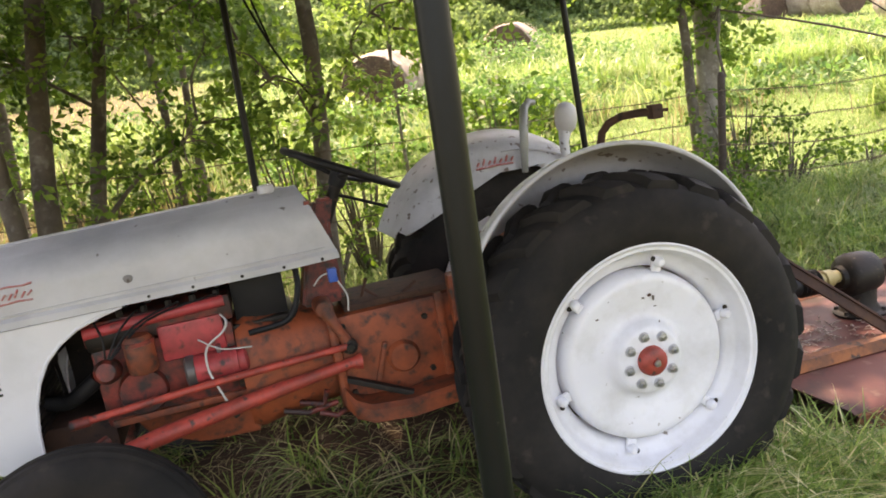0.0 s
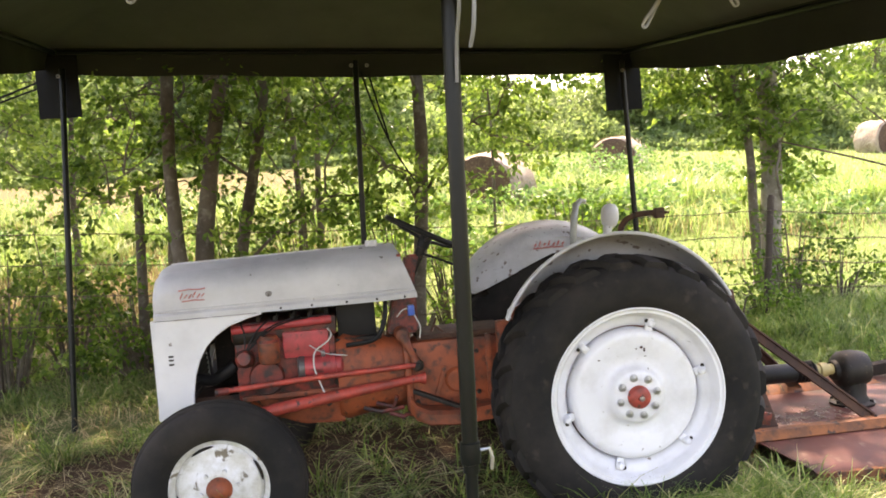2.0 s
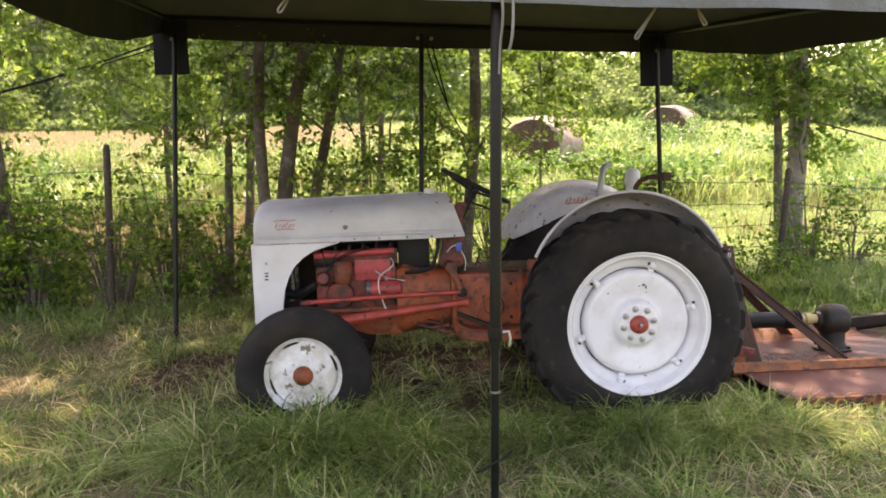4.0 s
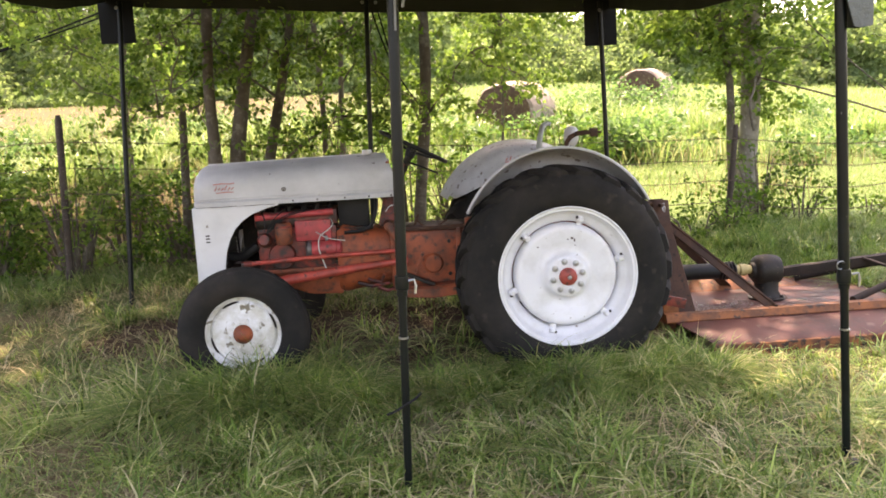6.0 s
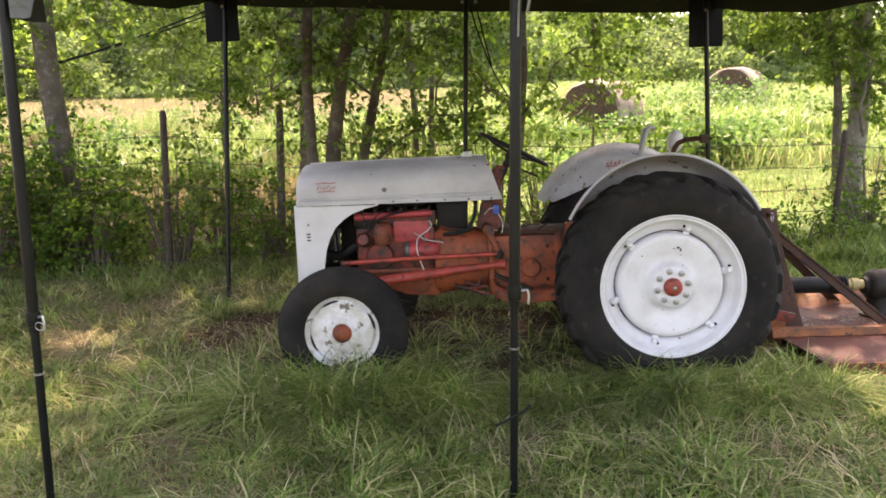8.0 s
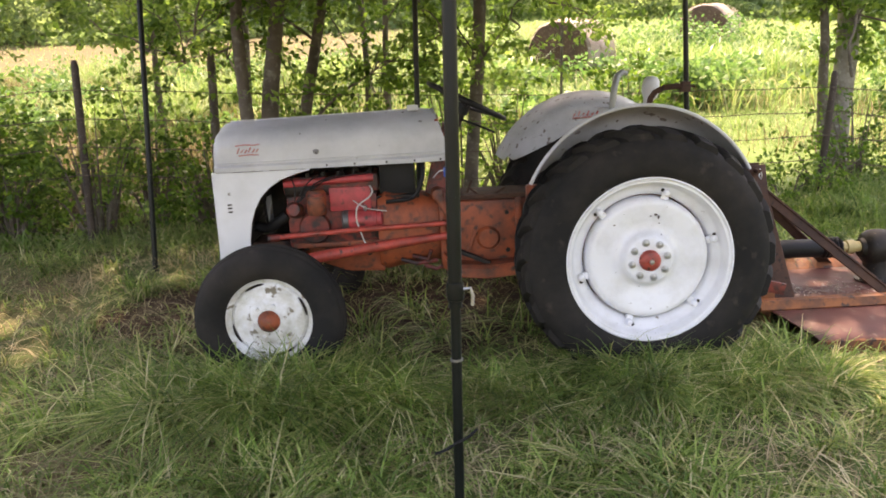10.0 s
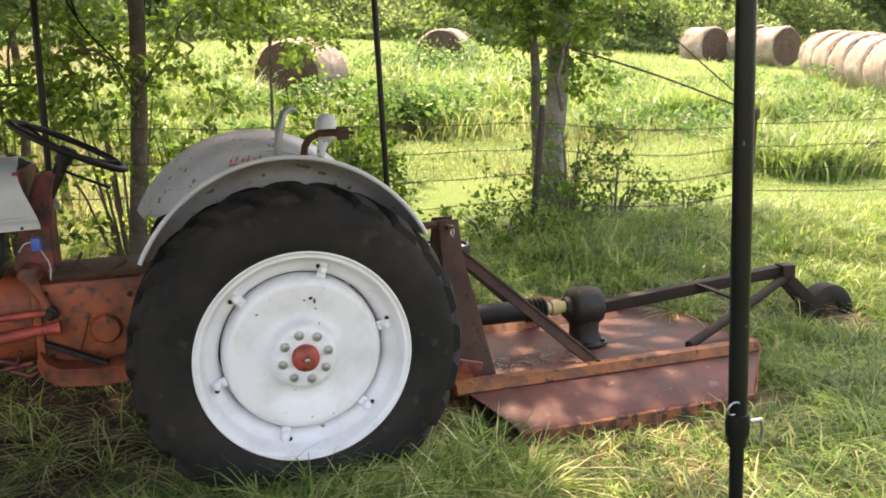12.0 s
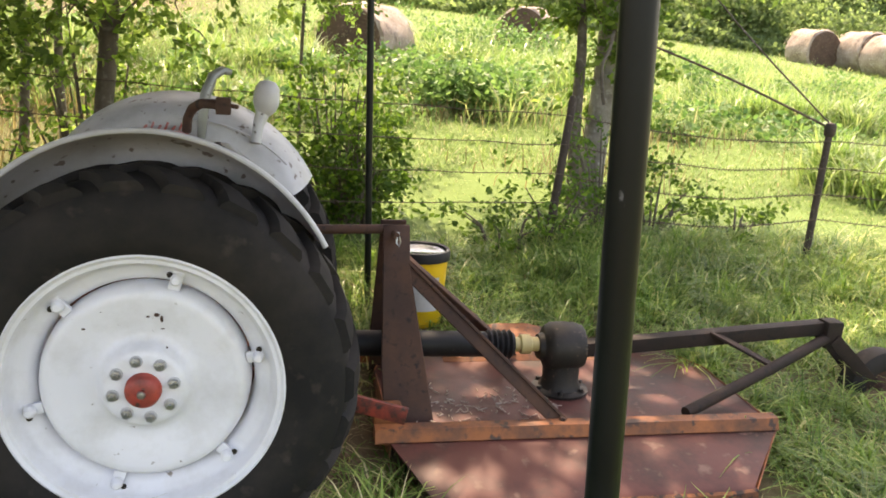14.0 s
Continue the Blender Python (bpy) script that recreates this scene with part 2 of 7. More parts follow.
def ground_material():
    m, nt, p = nodes_of("meadow_ground")
    a = tex(nt, 0.35, 5)
    b = tex(nt, 9.0, 8, 0.7)
    f = tex(nt, 0.12, 4)
    soil = mix(nt, b, (0.05, 0.036, 0.025), (0.24, 0.165, 0.10))
    turf = mix(nt, b, (0.03, 0.045, 0.016), (0.125, 0.16, 0.055))
    straw = mix(nt, b, (0.16, 0.145, 0.075), (0.24, 0.205, 0.12))
    near = mix(nt, ramp(nt, a, [(0.42, (0, 0, 0)), (0.60, (1, 1, 1))]), soil, turf)
    meadow = mix(nt, b, (0.085, 0.14, 0.042), (0.15, 0.21, 0.072))
    far = mix(nt, ramp(nt, f, [(0.56, (0, 0, 0)), (0.76, (1, 1, 1))]), meadow, straw)
    tan = mix(nt, b, (0.085, 0.072, 0.036), (0.15, 0.125, 0.070))
    sx = nt.nodes.new("ShaderNodeSeparateXYZ")
    nt.links.new(nt.nodes.new("ShaderNodeTexCoord").outputs["Object"], sx.inputs[0])
    mr = nt.nodes.new("ShaderNodeMapRange")
    mr.inputs["From Min"].default_value, mr.inputs["From Max"].default_value = 1.8, 3.2
    nt.links.new(sx.outputs["Y"], mr.inputs["Value"])
    mx = nt.nodes.new("ShaderNodeMapRange")
    mx.inputs["From Min"].default_value, mx.inputs["From Max"].default_value = 0.5, -3.0
    nt.links.new(sx.outputs["X"], mx.inputs["Value"])
    far = mix(nt, mx.outputs[0], far, tan)
    # bare earth with reddish litter plus painted-in shade round the tractor and fence
    shaded_earth = mix(nt, b, (0.020, 0.014, 0.010), (0.105, 0.062, 0.040))
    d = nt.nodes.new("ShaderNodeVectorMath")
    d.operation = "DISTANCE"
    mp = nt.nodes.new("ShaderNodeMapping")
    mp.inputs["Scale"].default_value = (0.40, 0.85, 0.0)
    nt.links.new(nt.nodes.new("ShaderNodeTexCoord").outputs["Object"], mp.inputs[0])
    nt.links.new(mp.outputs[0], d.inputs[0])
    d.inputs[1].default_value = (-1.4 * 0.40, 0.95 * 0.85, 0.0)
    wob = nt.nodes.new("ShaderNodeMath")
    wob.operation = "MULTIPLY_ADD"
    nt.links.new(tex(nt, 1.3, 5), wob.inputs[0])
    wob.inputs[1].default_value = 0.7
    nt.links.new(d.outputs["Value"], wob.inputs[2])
    near = mix(nt, ramp(nt, wob.outputs[0], [(0.95, (1, 1, 1)), (1.25, (0, 0, 0))]), near, shaded_earth)
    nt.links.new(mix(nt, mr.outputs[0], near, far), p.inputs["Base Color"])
    p.inputs["Roughness"].default_value, p.inputs["Specular IOR Level"].default_value = 0.95, 0.1
    bump(nt, p, b, 0.8, 0.03)
    return m


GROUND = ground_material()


def tarp_material():
    m, nt, p = nodes_of("canvas_tarp")
    c = mix(nt, ramp(nt, tex(nt, 2.2, 8, 0.65), [(0.38, (0, 0, 0)), (0.7, (1, 1, 1))]), (0.105, 0.117, 0.109), (0.066, 0.075, 0.068))
    c = mix(nt, ramp(nt, tex(nt, 14, 6), [(0.60, (0, 0, 0)), (0.85, (1, 1, 1))]), c, (0.20, 0.21, 0.20))
    nt.links.new(c, p.inputs["Base Color"])
    p.inputs["Roughness"].default_value = 0.55
    bump(nt, p, tex(nt, 6.0, 6, 0.6), 0.8, 0.04)
    return m


TARP = tarp_material()
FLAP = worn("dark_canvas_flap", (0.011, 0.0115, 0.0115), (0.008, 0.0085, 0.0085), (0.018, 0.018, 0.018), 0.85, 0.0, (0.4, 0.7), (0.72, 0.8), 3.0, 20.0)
# inner faces of valance and flaps, with shade put into a darker colour
VALANCE_IN = worn("shaded_valance_lining", (0.032, 0.0335, 0.0285), (0.024, 0.0255, 0.0215), (0.040, 0.042, 0.036), 0.85, 0.0, (0.4, 0.7), (0.7, 0.8), 2.0, 20.0)
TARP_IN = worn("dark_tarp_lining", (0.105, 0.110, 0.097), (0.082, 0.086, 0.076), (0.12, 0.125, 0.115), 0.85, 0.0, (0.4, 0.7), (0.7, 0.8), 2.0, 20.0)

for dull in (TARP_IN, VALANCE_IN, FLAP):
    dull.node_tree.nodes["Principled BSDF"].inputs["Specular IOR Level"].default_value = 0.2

# ---- mesh helpers ----
def gz(x, y):
    """Height of the ground: level under the tractor, then a rise to the hay field."""
    s = 0.6
    yy = min(y, 34.0)
    z = 0.105 * s * math.log1p(math.exp(min(60.0, (yy + 0.2) / s)))
    z -= 0.045 * math.exp(-((y - 0.1) / 0.9) ** 2)
    return z - 0.052 * max(0.0, min(x, 30.0) - 4.0) * max(0.0, min(1.0, (y - 3) / 8))


def link(ob, parent):
    ob.parent = parent
    if parent is not None:
        inv = Matrix.Identity(4)
        o = parent
        chain = []
        while o is not None:
            chain.append(o.matrix_basis.copy() if o.parent is None else o.matrix_parent_inverse @ o.matrix_basis)
            o = o.parent
        w = Matrix.Identity(4)
        for m in reversed(chain):
            w = w @ m
        ob.matrix_parent_inverse = w.inverted() @ inv


def part(name, bm, material, parent, label="", smooth=True):
    me = bpy.data.meshes.new(name)
    bmesh.ops.recalc_face_normals(bm, faces=bm.faces[:])
    bm.to_mesh(me)
    bm.free()
    me.materials.append(material)
    if smooth:
        me.polygons.foreach_set("use_smooth", [True] * len(me.polygons))
        me.set_sharp_from_angle(angle=radians(40))
    ob = new(name, me)
    link(ob, parent)
    if label:
        ob["label"] = label
    return ob


def thing(name, place, label, category, group="", kind=""):
    ob = new(name)
    ob.matrix_basis = Matrix.Translation(place)
    ob.empty_display_size = 0.1
    return tagged(ob, label, category, group, kind)


def box(bm, x0, x1, y0, y1, z0, z1, r=0.006, m=None):
    vs = bmesh.ops.create_cube(bm, size=1)["verts"]
    for v in vs:
        v.co = Vector(((x0 + x1) / 2 + v.co.x * (x1 - x0), (y0 + y1) / 2 + v.co.y * (y1 - y0), (z0 + z1) / 2 + v.co.z * (z1 - z0)))
    if m is not None:
        bmesh.ops.transform(bm, matrix=m, verts=vs)
    if r:
        bmesh.ops.bevel(bm, geom=list({e for v in vs for e in v.link_edges}), offset=r, segments=2, affect="EDGES", profile=0.6)
    return bm


def lathe(bm, profile, origin, axis=(0, -1, 0), n=48, wobble=0.0):
    """Turn (radius, height along axis) rows round an axis."""
    axis = Vector(axis).normalized()
    u = axis.orthogonal().normalized()
    v = axis.cross(u)
    o = Vector(origin)
    rings = []
    for r, h in profile:
        if r < 1e-5:
            rings.append([bm.verts.new(o + axis * h)])
        else:
            rings.append([bm.verts.new(o + axis * h + (u * math.cos(2 * math.pi * k / n) + v * math.sin(2 * math.pi * k / n)) * r) for k in range(n)])
    for a, b in zip(rings, rings[1:]):
        for k in range(n):
            k2 = (k + 1) % n
            if len(a) == 1 and len(b) == 1:
                continue
            if len(a) == 1:
                bm.faces.new((a[0], b[k], b[k2]))
            elif len(b) == 1:
                bm.faces.new((a[k], b[0], a[k2]))
            else:
                bm.faces.new((a[k], b[k], b[k2], a[k2]))
    return bm


def slack(pts, k=5):
    """A smooth line through the points, as a wire or a rope hangs."""
    p = [Vector(q) for q in pts]
    p = [2 * p[0] - p[1]] + p + [2 * p[-1] - p[-2]]
    out = []
    for i in range(1, len(p) - 2):
        for j in range(k):
            t = j / k
            out.append(0.5 * (2 * p[i] + (p[i + 1] - p[i - 1]) * t + (2 * p[i - 1] - 5 * p[i] + 4 * p[i + 1] - p[i + 2]) * t * t + (3 * p[i] - p[i - 1] - 3 * p[i + 1] + p[i + 2]) * t ** 3))
    return out + [p[-2]]


def tube(bm, pts, r, n=10, cap=True):
    """A round bar along points; r is one radius or one for each point."""
    pts = [Vector(p) for p in pts]
    rs = r if isinstance(r, (list, tuple)) else [r] * len(pts)
    side = None
    rings = []
    for i, p in enumerate(pts):
        d = (pts[min(i + 1, len(pts) - 1)] - pts[max(i - 1, 0)]).normalized()
        if side is None:
            side = d.orthogonal().normalized()
        side = (side - d * side.dot(d)).normalized()
        up = d.cross(side)
        rings.append([bm.verts.new(p + (side * math.cos(2 * math.pi * k / n) + up * math.sin(2 * math.pi * k / n)) * rs[i]) for k in range(n)])
    for a, b in zip(rings, rings[1:]):
        for k in range(n):
            bm.faces.new((a[k], a[(k + 1) % n], b[(k + 1) % n], b[k]))
    if cap:
        bm.faces.new(rings[0][::-1])
        bm.faces.new(rings[-1])
    return bm


def bar(bm, a, b, w, h, up=(0, 0, 1), r=0.003):
    """A flat bar from a to b, w wide, h deep."""
    a, b = Vector(a), Vector(b)
    d = (b - a)
    x = d.normalized()
    y = Vector(up).cross(x).normalized()
    z = x.cross(y)
    m = Matrix((x, y, z)).transposed().to_4x4()
    m.translation = (a + b) / 2
    return box(bm, -d.length / 2, d.length / 2, -w / 2, w / 2, -h / 2, h / 2, r, m)


def plate(bm, outline, y0, y1, r=0.004):
    """An outline in (x, z) given thickness from y0 to y1."""
    a = [bm.verts.new((x, y0, z)) for x, z in outline]
    b = [bm.verts.new((x, y1, z)) for x, z in outline]
    fs = [bm.faces.new(a), bm.faces.new(b[::-1])]
    n = len(a)
    for k in range(n):
        bm.faces.new((a[k], b[k], b[(k + 1) % n], a[(k + 1) % n]))
    if r:
        es = [e for f in fs for e in f.edges]
        bmesh.ops.bevel(bm, geom=es, offset=r, segments=2, affect="EDGES", profile=0.6)
    return bm


def loft(bm, sections, close=False, caps=True):
    rows = [[bm.verts.new(p) for p in s] for s in sections]
    for a, b in zip(rows, rows[1:]):
        n = len(a)
        for k in range(n if close else n - 1):
            bm.faces.new((a[k], a[(k + 1) % n], b[(k + 1) % n], b[k]))
    if caps and close:
        bm.faces.new(rows[0][::-1])
        bm.faces.new(rows[-1])
    return bm


def thicken(bm, t):
    bmesh.ops.recalc_face_normals(bm, faces=bm.faces[:])
    bmesh.ops.solidify(bm, geom=bm.faces[:], thickness=t)
    return bm


def bm_new():
    return bmesh.new()


def arrays(name, verts, faces, material, label="", category="", kind="", parent=None):
    """A large mesh straight from arrays of vertices and quads."""
    me = bpy.data.meshes.new(name)
    v = np.asarray(verts, dtype=np.float32)
    f = np.asarray(faces, dtype=np.int32)
    me.vertices.add(len(v))
    me.vertices.foreach_set("co", v.ravel())
    me.loops.add(f.size)
    me.loops.foreach_set("vertex_index", f.ravel())
    me.polygons.add(len(f))
    me.polygons.foreach_set("loop_start", np.arange(0, f.size, f.shape[1], dtype=np.int32))
    me.polygons.foreach_set("loop_total", np.full(len(f), f.shape[1], dtype=np.int32))
    me.polygons.foreach_set("use_smooth", np.ones(len(f), dtype=bool))
    me.update(calc_edges=True)
    me.validate()
    me.materials.append(material)
    ob = new(name, me)
    link(ob, parent)
    return tagged(ob, label, category, "", kind)

# ---- ground ----
def make_ground():
    xs = sorted(set([-260, -160, -100, -60, -40, -28] + [round(-20 + 0.5 * i, 2) for i in range(81)] + [28, 40, 60, 100, 160, 260]))
    ys = sorted(set([-120, -60, -30, -16, -10] + [round(-7 + 0.35 * i, 2) for i in range(52)] + [12, 14, 17, 20, 24, 28, 31, 34, 38, 45, 60, 90, 150, 320]))
    verts = [(x, y, gz(x, y) + (0.05 * noise.noise((x * 0.7, y * 0.7, 3)) if abs(x) < 20 and y > 2.5 else 0.012 * noise.noise((x * 1.5, y * 1.5, 0)))) for y in ys for x in xs]
    n = len(xs)
    faces = [(j * n + i, j * n + i + 1, (j + 1) * n + i + 1, (j + 1) * n + i) for j in range(len(ys) - 1) for i in range(n - 1)]
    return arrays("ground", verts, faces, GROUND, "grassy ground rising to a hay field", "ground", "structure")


make_ground()

# ---- tractor ----
CY = 0.70
tractor = thing("tractor", (-0.9, CY, 0.0), "old grey and red farm tractor with white wheels parked in grass", "tractor")


def make_hood():
    # cross-section from the near lip over the crown to the far lip
    def section(x, w, top, low):
        side = top - 0.13
        pts = [(x, CY - w - 0.012, low), (x, CY - w - 0.012, low + 0.022), (x, CY - w, low + 0.034), (x, CY - w, side)]
        for k in range(1, 9):
            a = radians(90 * k / 8)
            pts.append((x, CY - w + (w * 0.62) * (1 - math.cos(a)), side + 0.105 * math.sin(a)))
        pts.append((x, CY - w * 0.2, top - 0.006))
        pts.append((x, CY, top))
        return pts + [(p[0], 2 * CY - p[1], p[2]) for p in pts[-2::-1]]
    secs = []
    for x, w, top in ((-2.075, 0.205, 1.200), (-2.065, 0.232, 1.222), (-2.04, 0.245, 1.240), (-2.0, 0.25, 1.247), (-1.75, 0.252, 1.252), (-1.5, 0.252, 1.257), (-1.25, 0.25, 1.261), (-1.05, 0.246, 1.264)):
        secs.append(section(x, w, top, 1.012))
    last = section(-0.87, 0.243, 1.265, 1.016)
    secs.append([(x - max(0.0, (z - 1.03)) * 0.36, y, z) for x, y, z in last])
    bm = loft(bm_new(), secs)
    hood = part("hood", thicken(bm, 0.004), HOOD, tractor, "faded grey sheet-metal bonnet with chips and dents")
    # raised seam along the crown
    bm = bm_new()
    bar(bm, (-2.02, CY, 1.249), (-1.0, CY, 1.266), 0.016, 0.008)
    part("seam_strip", bm, HOOD, hood)
    # nose cap
    bm = bm_new()
    nose = section(-2.075, 0.205, 1.200, 1.012)
    bm.faces.new([bm.verts.new(p) for p in nose])
    part("nose", thicken(bm, 0.004), PANEL, hood)
    # pressed crease along the side
    bm = bm_new()
    tube(bm, [(-2.05, CY - 0.252, 1.052), (-1.5, CY - 0.256, 1.056), (-0.91, CY - 0.249, 1.058)], 0.0035, 6)
    part("crease", bm, HOOD, hood)
    # filler cap on top
    bm = bm_new()
    lathe(bm, [(0.0, 0.028), (0.026, 0.026), (0.03, 0.018), (0.03, 0.0), (0.022, -0.006)], (-1.06, CY - 0.05, 1.263), (0, 0, 1), 20)
    part("filler_cap", bm, HOOD, hood)
    # rivets
    for x in (-1.5, -1.36, -1.2, -1.06, -0.93):
        part("rivet", lathe(bm_new(), [(0.0, 0.005), (0.005, 0.003), (0.006, 0.0)], (x, CY - 0.262, 1.024), (0, -1, 0), 8), GREASE, hood)
    # dent with bare metal
    bm = bm_new()
    lathe(bm, [(0.0, 0.0015), (0.008, 0.0015), (0.013, 0.0008), (0.016, 0.0)], (-1.55, CY - 0.2525, 1.095), (0, -1, 0.15), 9)
    part("chipped_patch", bm, DULL_STEEL, hood)
    # faded emblem: script-like strokes
    bm = bm_new()
    y = CY - 0.2535
    x0, z0 = -1.955, 1.085
    # slanting worn dashes over a thin line
    strokes = [[(0.012 + 0.019 * k, 0.018 + 0.004 * (k % 2)), (0.026 + 0.019 * k, 0.036 + 0.010 * (k % 3 == 0))] for k in range(6)] + [[(0.006, 0.055), (0.05, 0.060), (0.10, 0.056), (0.126, 0.060)], [(0.02, 0.006), (0.075, 0.010), (0.118, 0.007)]]
    for s in strokes:
        tube(bm, [(x0 + u, y, z0 + v) for u, v in s], 0.0034, 5)
    part("emblem", bm, EMBLEM, hood, "faded red script emblem, worn")
    return hood


make_hood()


def make_grille():
    arch = [(-1.59, 1.008), (-1.66, 0.992), (-1.74, 0.965), (-1.80, 0.928), (-1.85, 0.88), (-1.885, 0.82), (-1.91, 0.75), (-1.925, 0.66), (-1.93, 0.57)]
    outline = [(-2.065, 1.008)] + [(-2.074, 0.85), (-2.086, 0.56), (-2.06, 0.545)] + arch[::-1]
    grille = part("grille_shell", plate(bm_new(), [(-2.088, 1.008), (-2.088, 0.55), (-2.066, 0.55), (-2.066, 1.008)], CY - 0.235, CY + 0.235), PANEL, tractor, "pale grey front grille panel")
    for sgn in (-1, 1):
        bm = plate(bm_new(), outline, CY + sgn * 0.250, CY + sgn * 0.245, 0.0015)
        side = part("side_panel", bm, PANEL, grille)
        bm = tube(bm_new(), [(x, CY + sgn * 0.249, z) for x, z in arch], 0.006, 8)
        part("edge_bead", bm, PANEL, grille)
    for k in range(9):
        y = CY - 0.18 + 0.045 * k
        part("grille_bar", box(bm_new(), -2.10, -2.088, y - 0.012, y + 0.012, 0.60, 0.98, 0.004), GREASE, grille)
    bm = bm_new()
    for dz in (0, 0.012, 0.026):
        box(bm, -2.018, -1.996, CY - 0.2535, CY - 0.249, 0.842 - dz * 1.4, 0.850 - dz * 1.4, 0.001)
    part("maker_plate", bm, GREASE, grille)
    # radiator behind the shell
    bm = box(bm_new(), -1.99, -1.93, CY - 0.21, CY + 0.21, 0.62, 1.19, 0.01)
    radiator = part("radiator", bm, GREASE, tractor, "dark greasy radiator core")
    bm = bm_new()
    for k in range(22):
        box(bm, -1.93, -1.924, CY - 0.2, CY + 0.2, 0.64 + 0.024 * k, 0.646 + 0.024 * k, 0)
    part("fin_stack", bm, GREASE, radiator)
    bm = lathe(bm_new(), [(0.0, 0.0), (0.045, 0.0), (0.05, 0.02), (0.0, 0.025)], (-1.90, CY, 0.86), (1, 0, 0), 20)
    for a in range(0, 360, 90):
        bar(bm, (-1.885, CY + 0.04 * math.cos(radians(a)), 0.86 + 0.04 * math.sin(radians(a))), (-1.875, CY + 0.19 * math.cos(radians(a)), 0.86 + 0.19 * math.sin(radians(a))), 0.05, 0.003, (1, 0, 0.4))
    part("fan", bm, GREASE, tractor)
    bm = tube(bm_new(), slack([(-1.93, CY - 0.08, 0.70), (-1.86, CY - 0.09, 0.69), (-1.80, CY - 0.12, 0.72), (-1.74, CY - 0.13, 0.76)]), 0.028, 12)
    part("hose", bm, BLACK, tractor)
    bm = tube(bm_new(), slack([(-1.93, CY, 1.14), (-1.85, CY, 1.12), (-1.76, CY, 1.03), (-1.72, CY, 0.98)]), 0.026, 12)
    part("hose", bm, BLACK, tractor)


make_grille()


def make_engine():
    y0 = CY - 0.16
    engine = part("engine_block", box(bm_new(), -1.74, -1.27, CY - 0.15, CY + 0.15, 0.58, 0.86, 0.02), RED, tractor, "grimy red cast-iron engine block")
    part("cylinder_head", box(bm_new(), -1.75, -1.26, CY - 0.155, CY + 0.14, 0.865, 0.955, 0.015), RED, engine)
    for k in range(6):
        for dy in (-0.145, 0.0):
            part("head_bolt", lathe(bm_new(), [(0.0, 0.022), (0.010, 0.022), (0.012, 0.018), (0.012, 0.0)], (-1.70 + 0.08 * k, CY + dy, 0.955), (0, 0, 1), 6), GREASE, engine)
    part("side_cover", box(bm_new(), -1.515, -1.30, CY - 0.166, CY - 0.148, 0.77, 0.895, 0.012), CRIMSON, engine, "crimson side cover")
    part("manifold_rail", tube(bm_new(), [(-1.74, CY - 0.17, 0.925), (-1.5, CY - 0.175, 0.935), (-1.28, CY - 0.17, 0.94)], 0.02, 10), CRIMSON, engine)
    bm = lathe(bm_new(), [(0.0, 0.068), (0.038, 0.066), (0.047, 0.056), (0.05, 0.048), (0.05, -0.052), (0.044, -0.062), (0.0, -0.066)], (-1.578, CY - 0.19, 0.825), (0, 0, 1), 24)
    filt = part("oil_filter", bm, ORANGE, tractor, "orange oil filter canister")
    part("filter_band", lathe(bm_new(), [(0.05, -0.008), (0.054, -0.006), (0.054, 0.006), (0.05, 0.008)], (-1.578, CY - 0.19, 0.868), (0, 0, 1), 24), RED, filt)
    bm = lathe(bm_new(), [(0.0, 0.06), (0.03, 0.058), (0.042, 0.04), (0.042, -0.02), (0.028, -0.04), (0.0, -0.045)], (-1.69, CY - 0.18, 0.79), (0, -1, 0.2), 18)
    part("distributor", bm, RED, tractor)
    bm = lathe(bm_new(), [(0.0, 0.0), (0.045, 0.0), (0.05, 0.01), (0.05, 0.14), (0.04, 0.155), (0.0, 0.158)], (-1.74, CY - 0.13, 0.90), (1, 0, 0), 20)
    part("generator", bm, GREASE, tractor)
    bm = lathe(bm_new(), [(0.0, -0.015), (0.03, -0.012), (0.05, 0.0), (0.051, 0.13), (0.053, 0.131), (0.053, 0.15), (0.045, 0.152), (0.045, 0.175), (0.03, 0.185), (0.0, 0.19)], (-1.425, CY - 0.175, 0.722), (1, 0, 0.0), 24)
    starter = part("starter_motor", bm, CRIMSON, tractor, "faded pink-red starter motor")
    part("end_cap", lathe(bm_new(), [(0.0, -0.022), (0.045, -0.02), (0.054, -0.012), (0.054, 0.012), (0.05, 0.014)], (-1.432, CY - 0.175, 0.722), (1, 0, 0), 20), DULL_STEEL, starter)
    part("terminal", lathe(bm_new(), [(0.0, 0.03), (0.009, 0.028), (0.009, 0.0)], (-1.33, CY - 0.19, 0.772), (0, -0.3, 1), 10), CHROME, starter)
    # oil pan below
    bm = bm_new()
    loft(bm, [[(-1.66, CY - 0.13, 0.59), (-1.66, CY + 0.13, 0.59), (-1.62, CY + 0.10, 0.50), (-1.62, CY - 0.10, 0.50)],
              [(-1.45, CY - 0.15, 0.59), (-1.45, CY + 0.15, 0.59), (-1.45, CY + 0.13, 0.44), (-1.45, CY - 0.13, 0.44)],
              [(-1.22, CY - 0.15, 0.59), (-1.22, CY + 0.15, 0.59), (-1.24, CY + 0.13, 0.43), (-1.24, CY - 0.13, 0.43)]], close=True)
    bmesh.ops.bevel(bm, geom=bm.edges[:], offset=0.015, segments=2, affect="EDGES")
    part("oil_pan", bm, ORANGE, tractor, "orange oil pan streaked with grease")
    # lower block flange, greasy
    part("crankcase_flange", box(bm_new(), -1.72, -1.22, CY - 0.17, CY + 0.17, 0.585, 0.61, 0.005), ORANGE, engine)
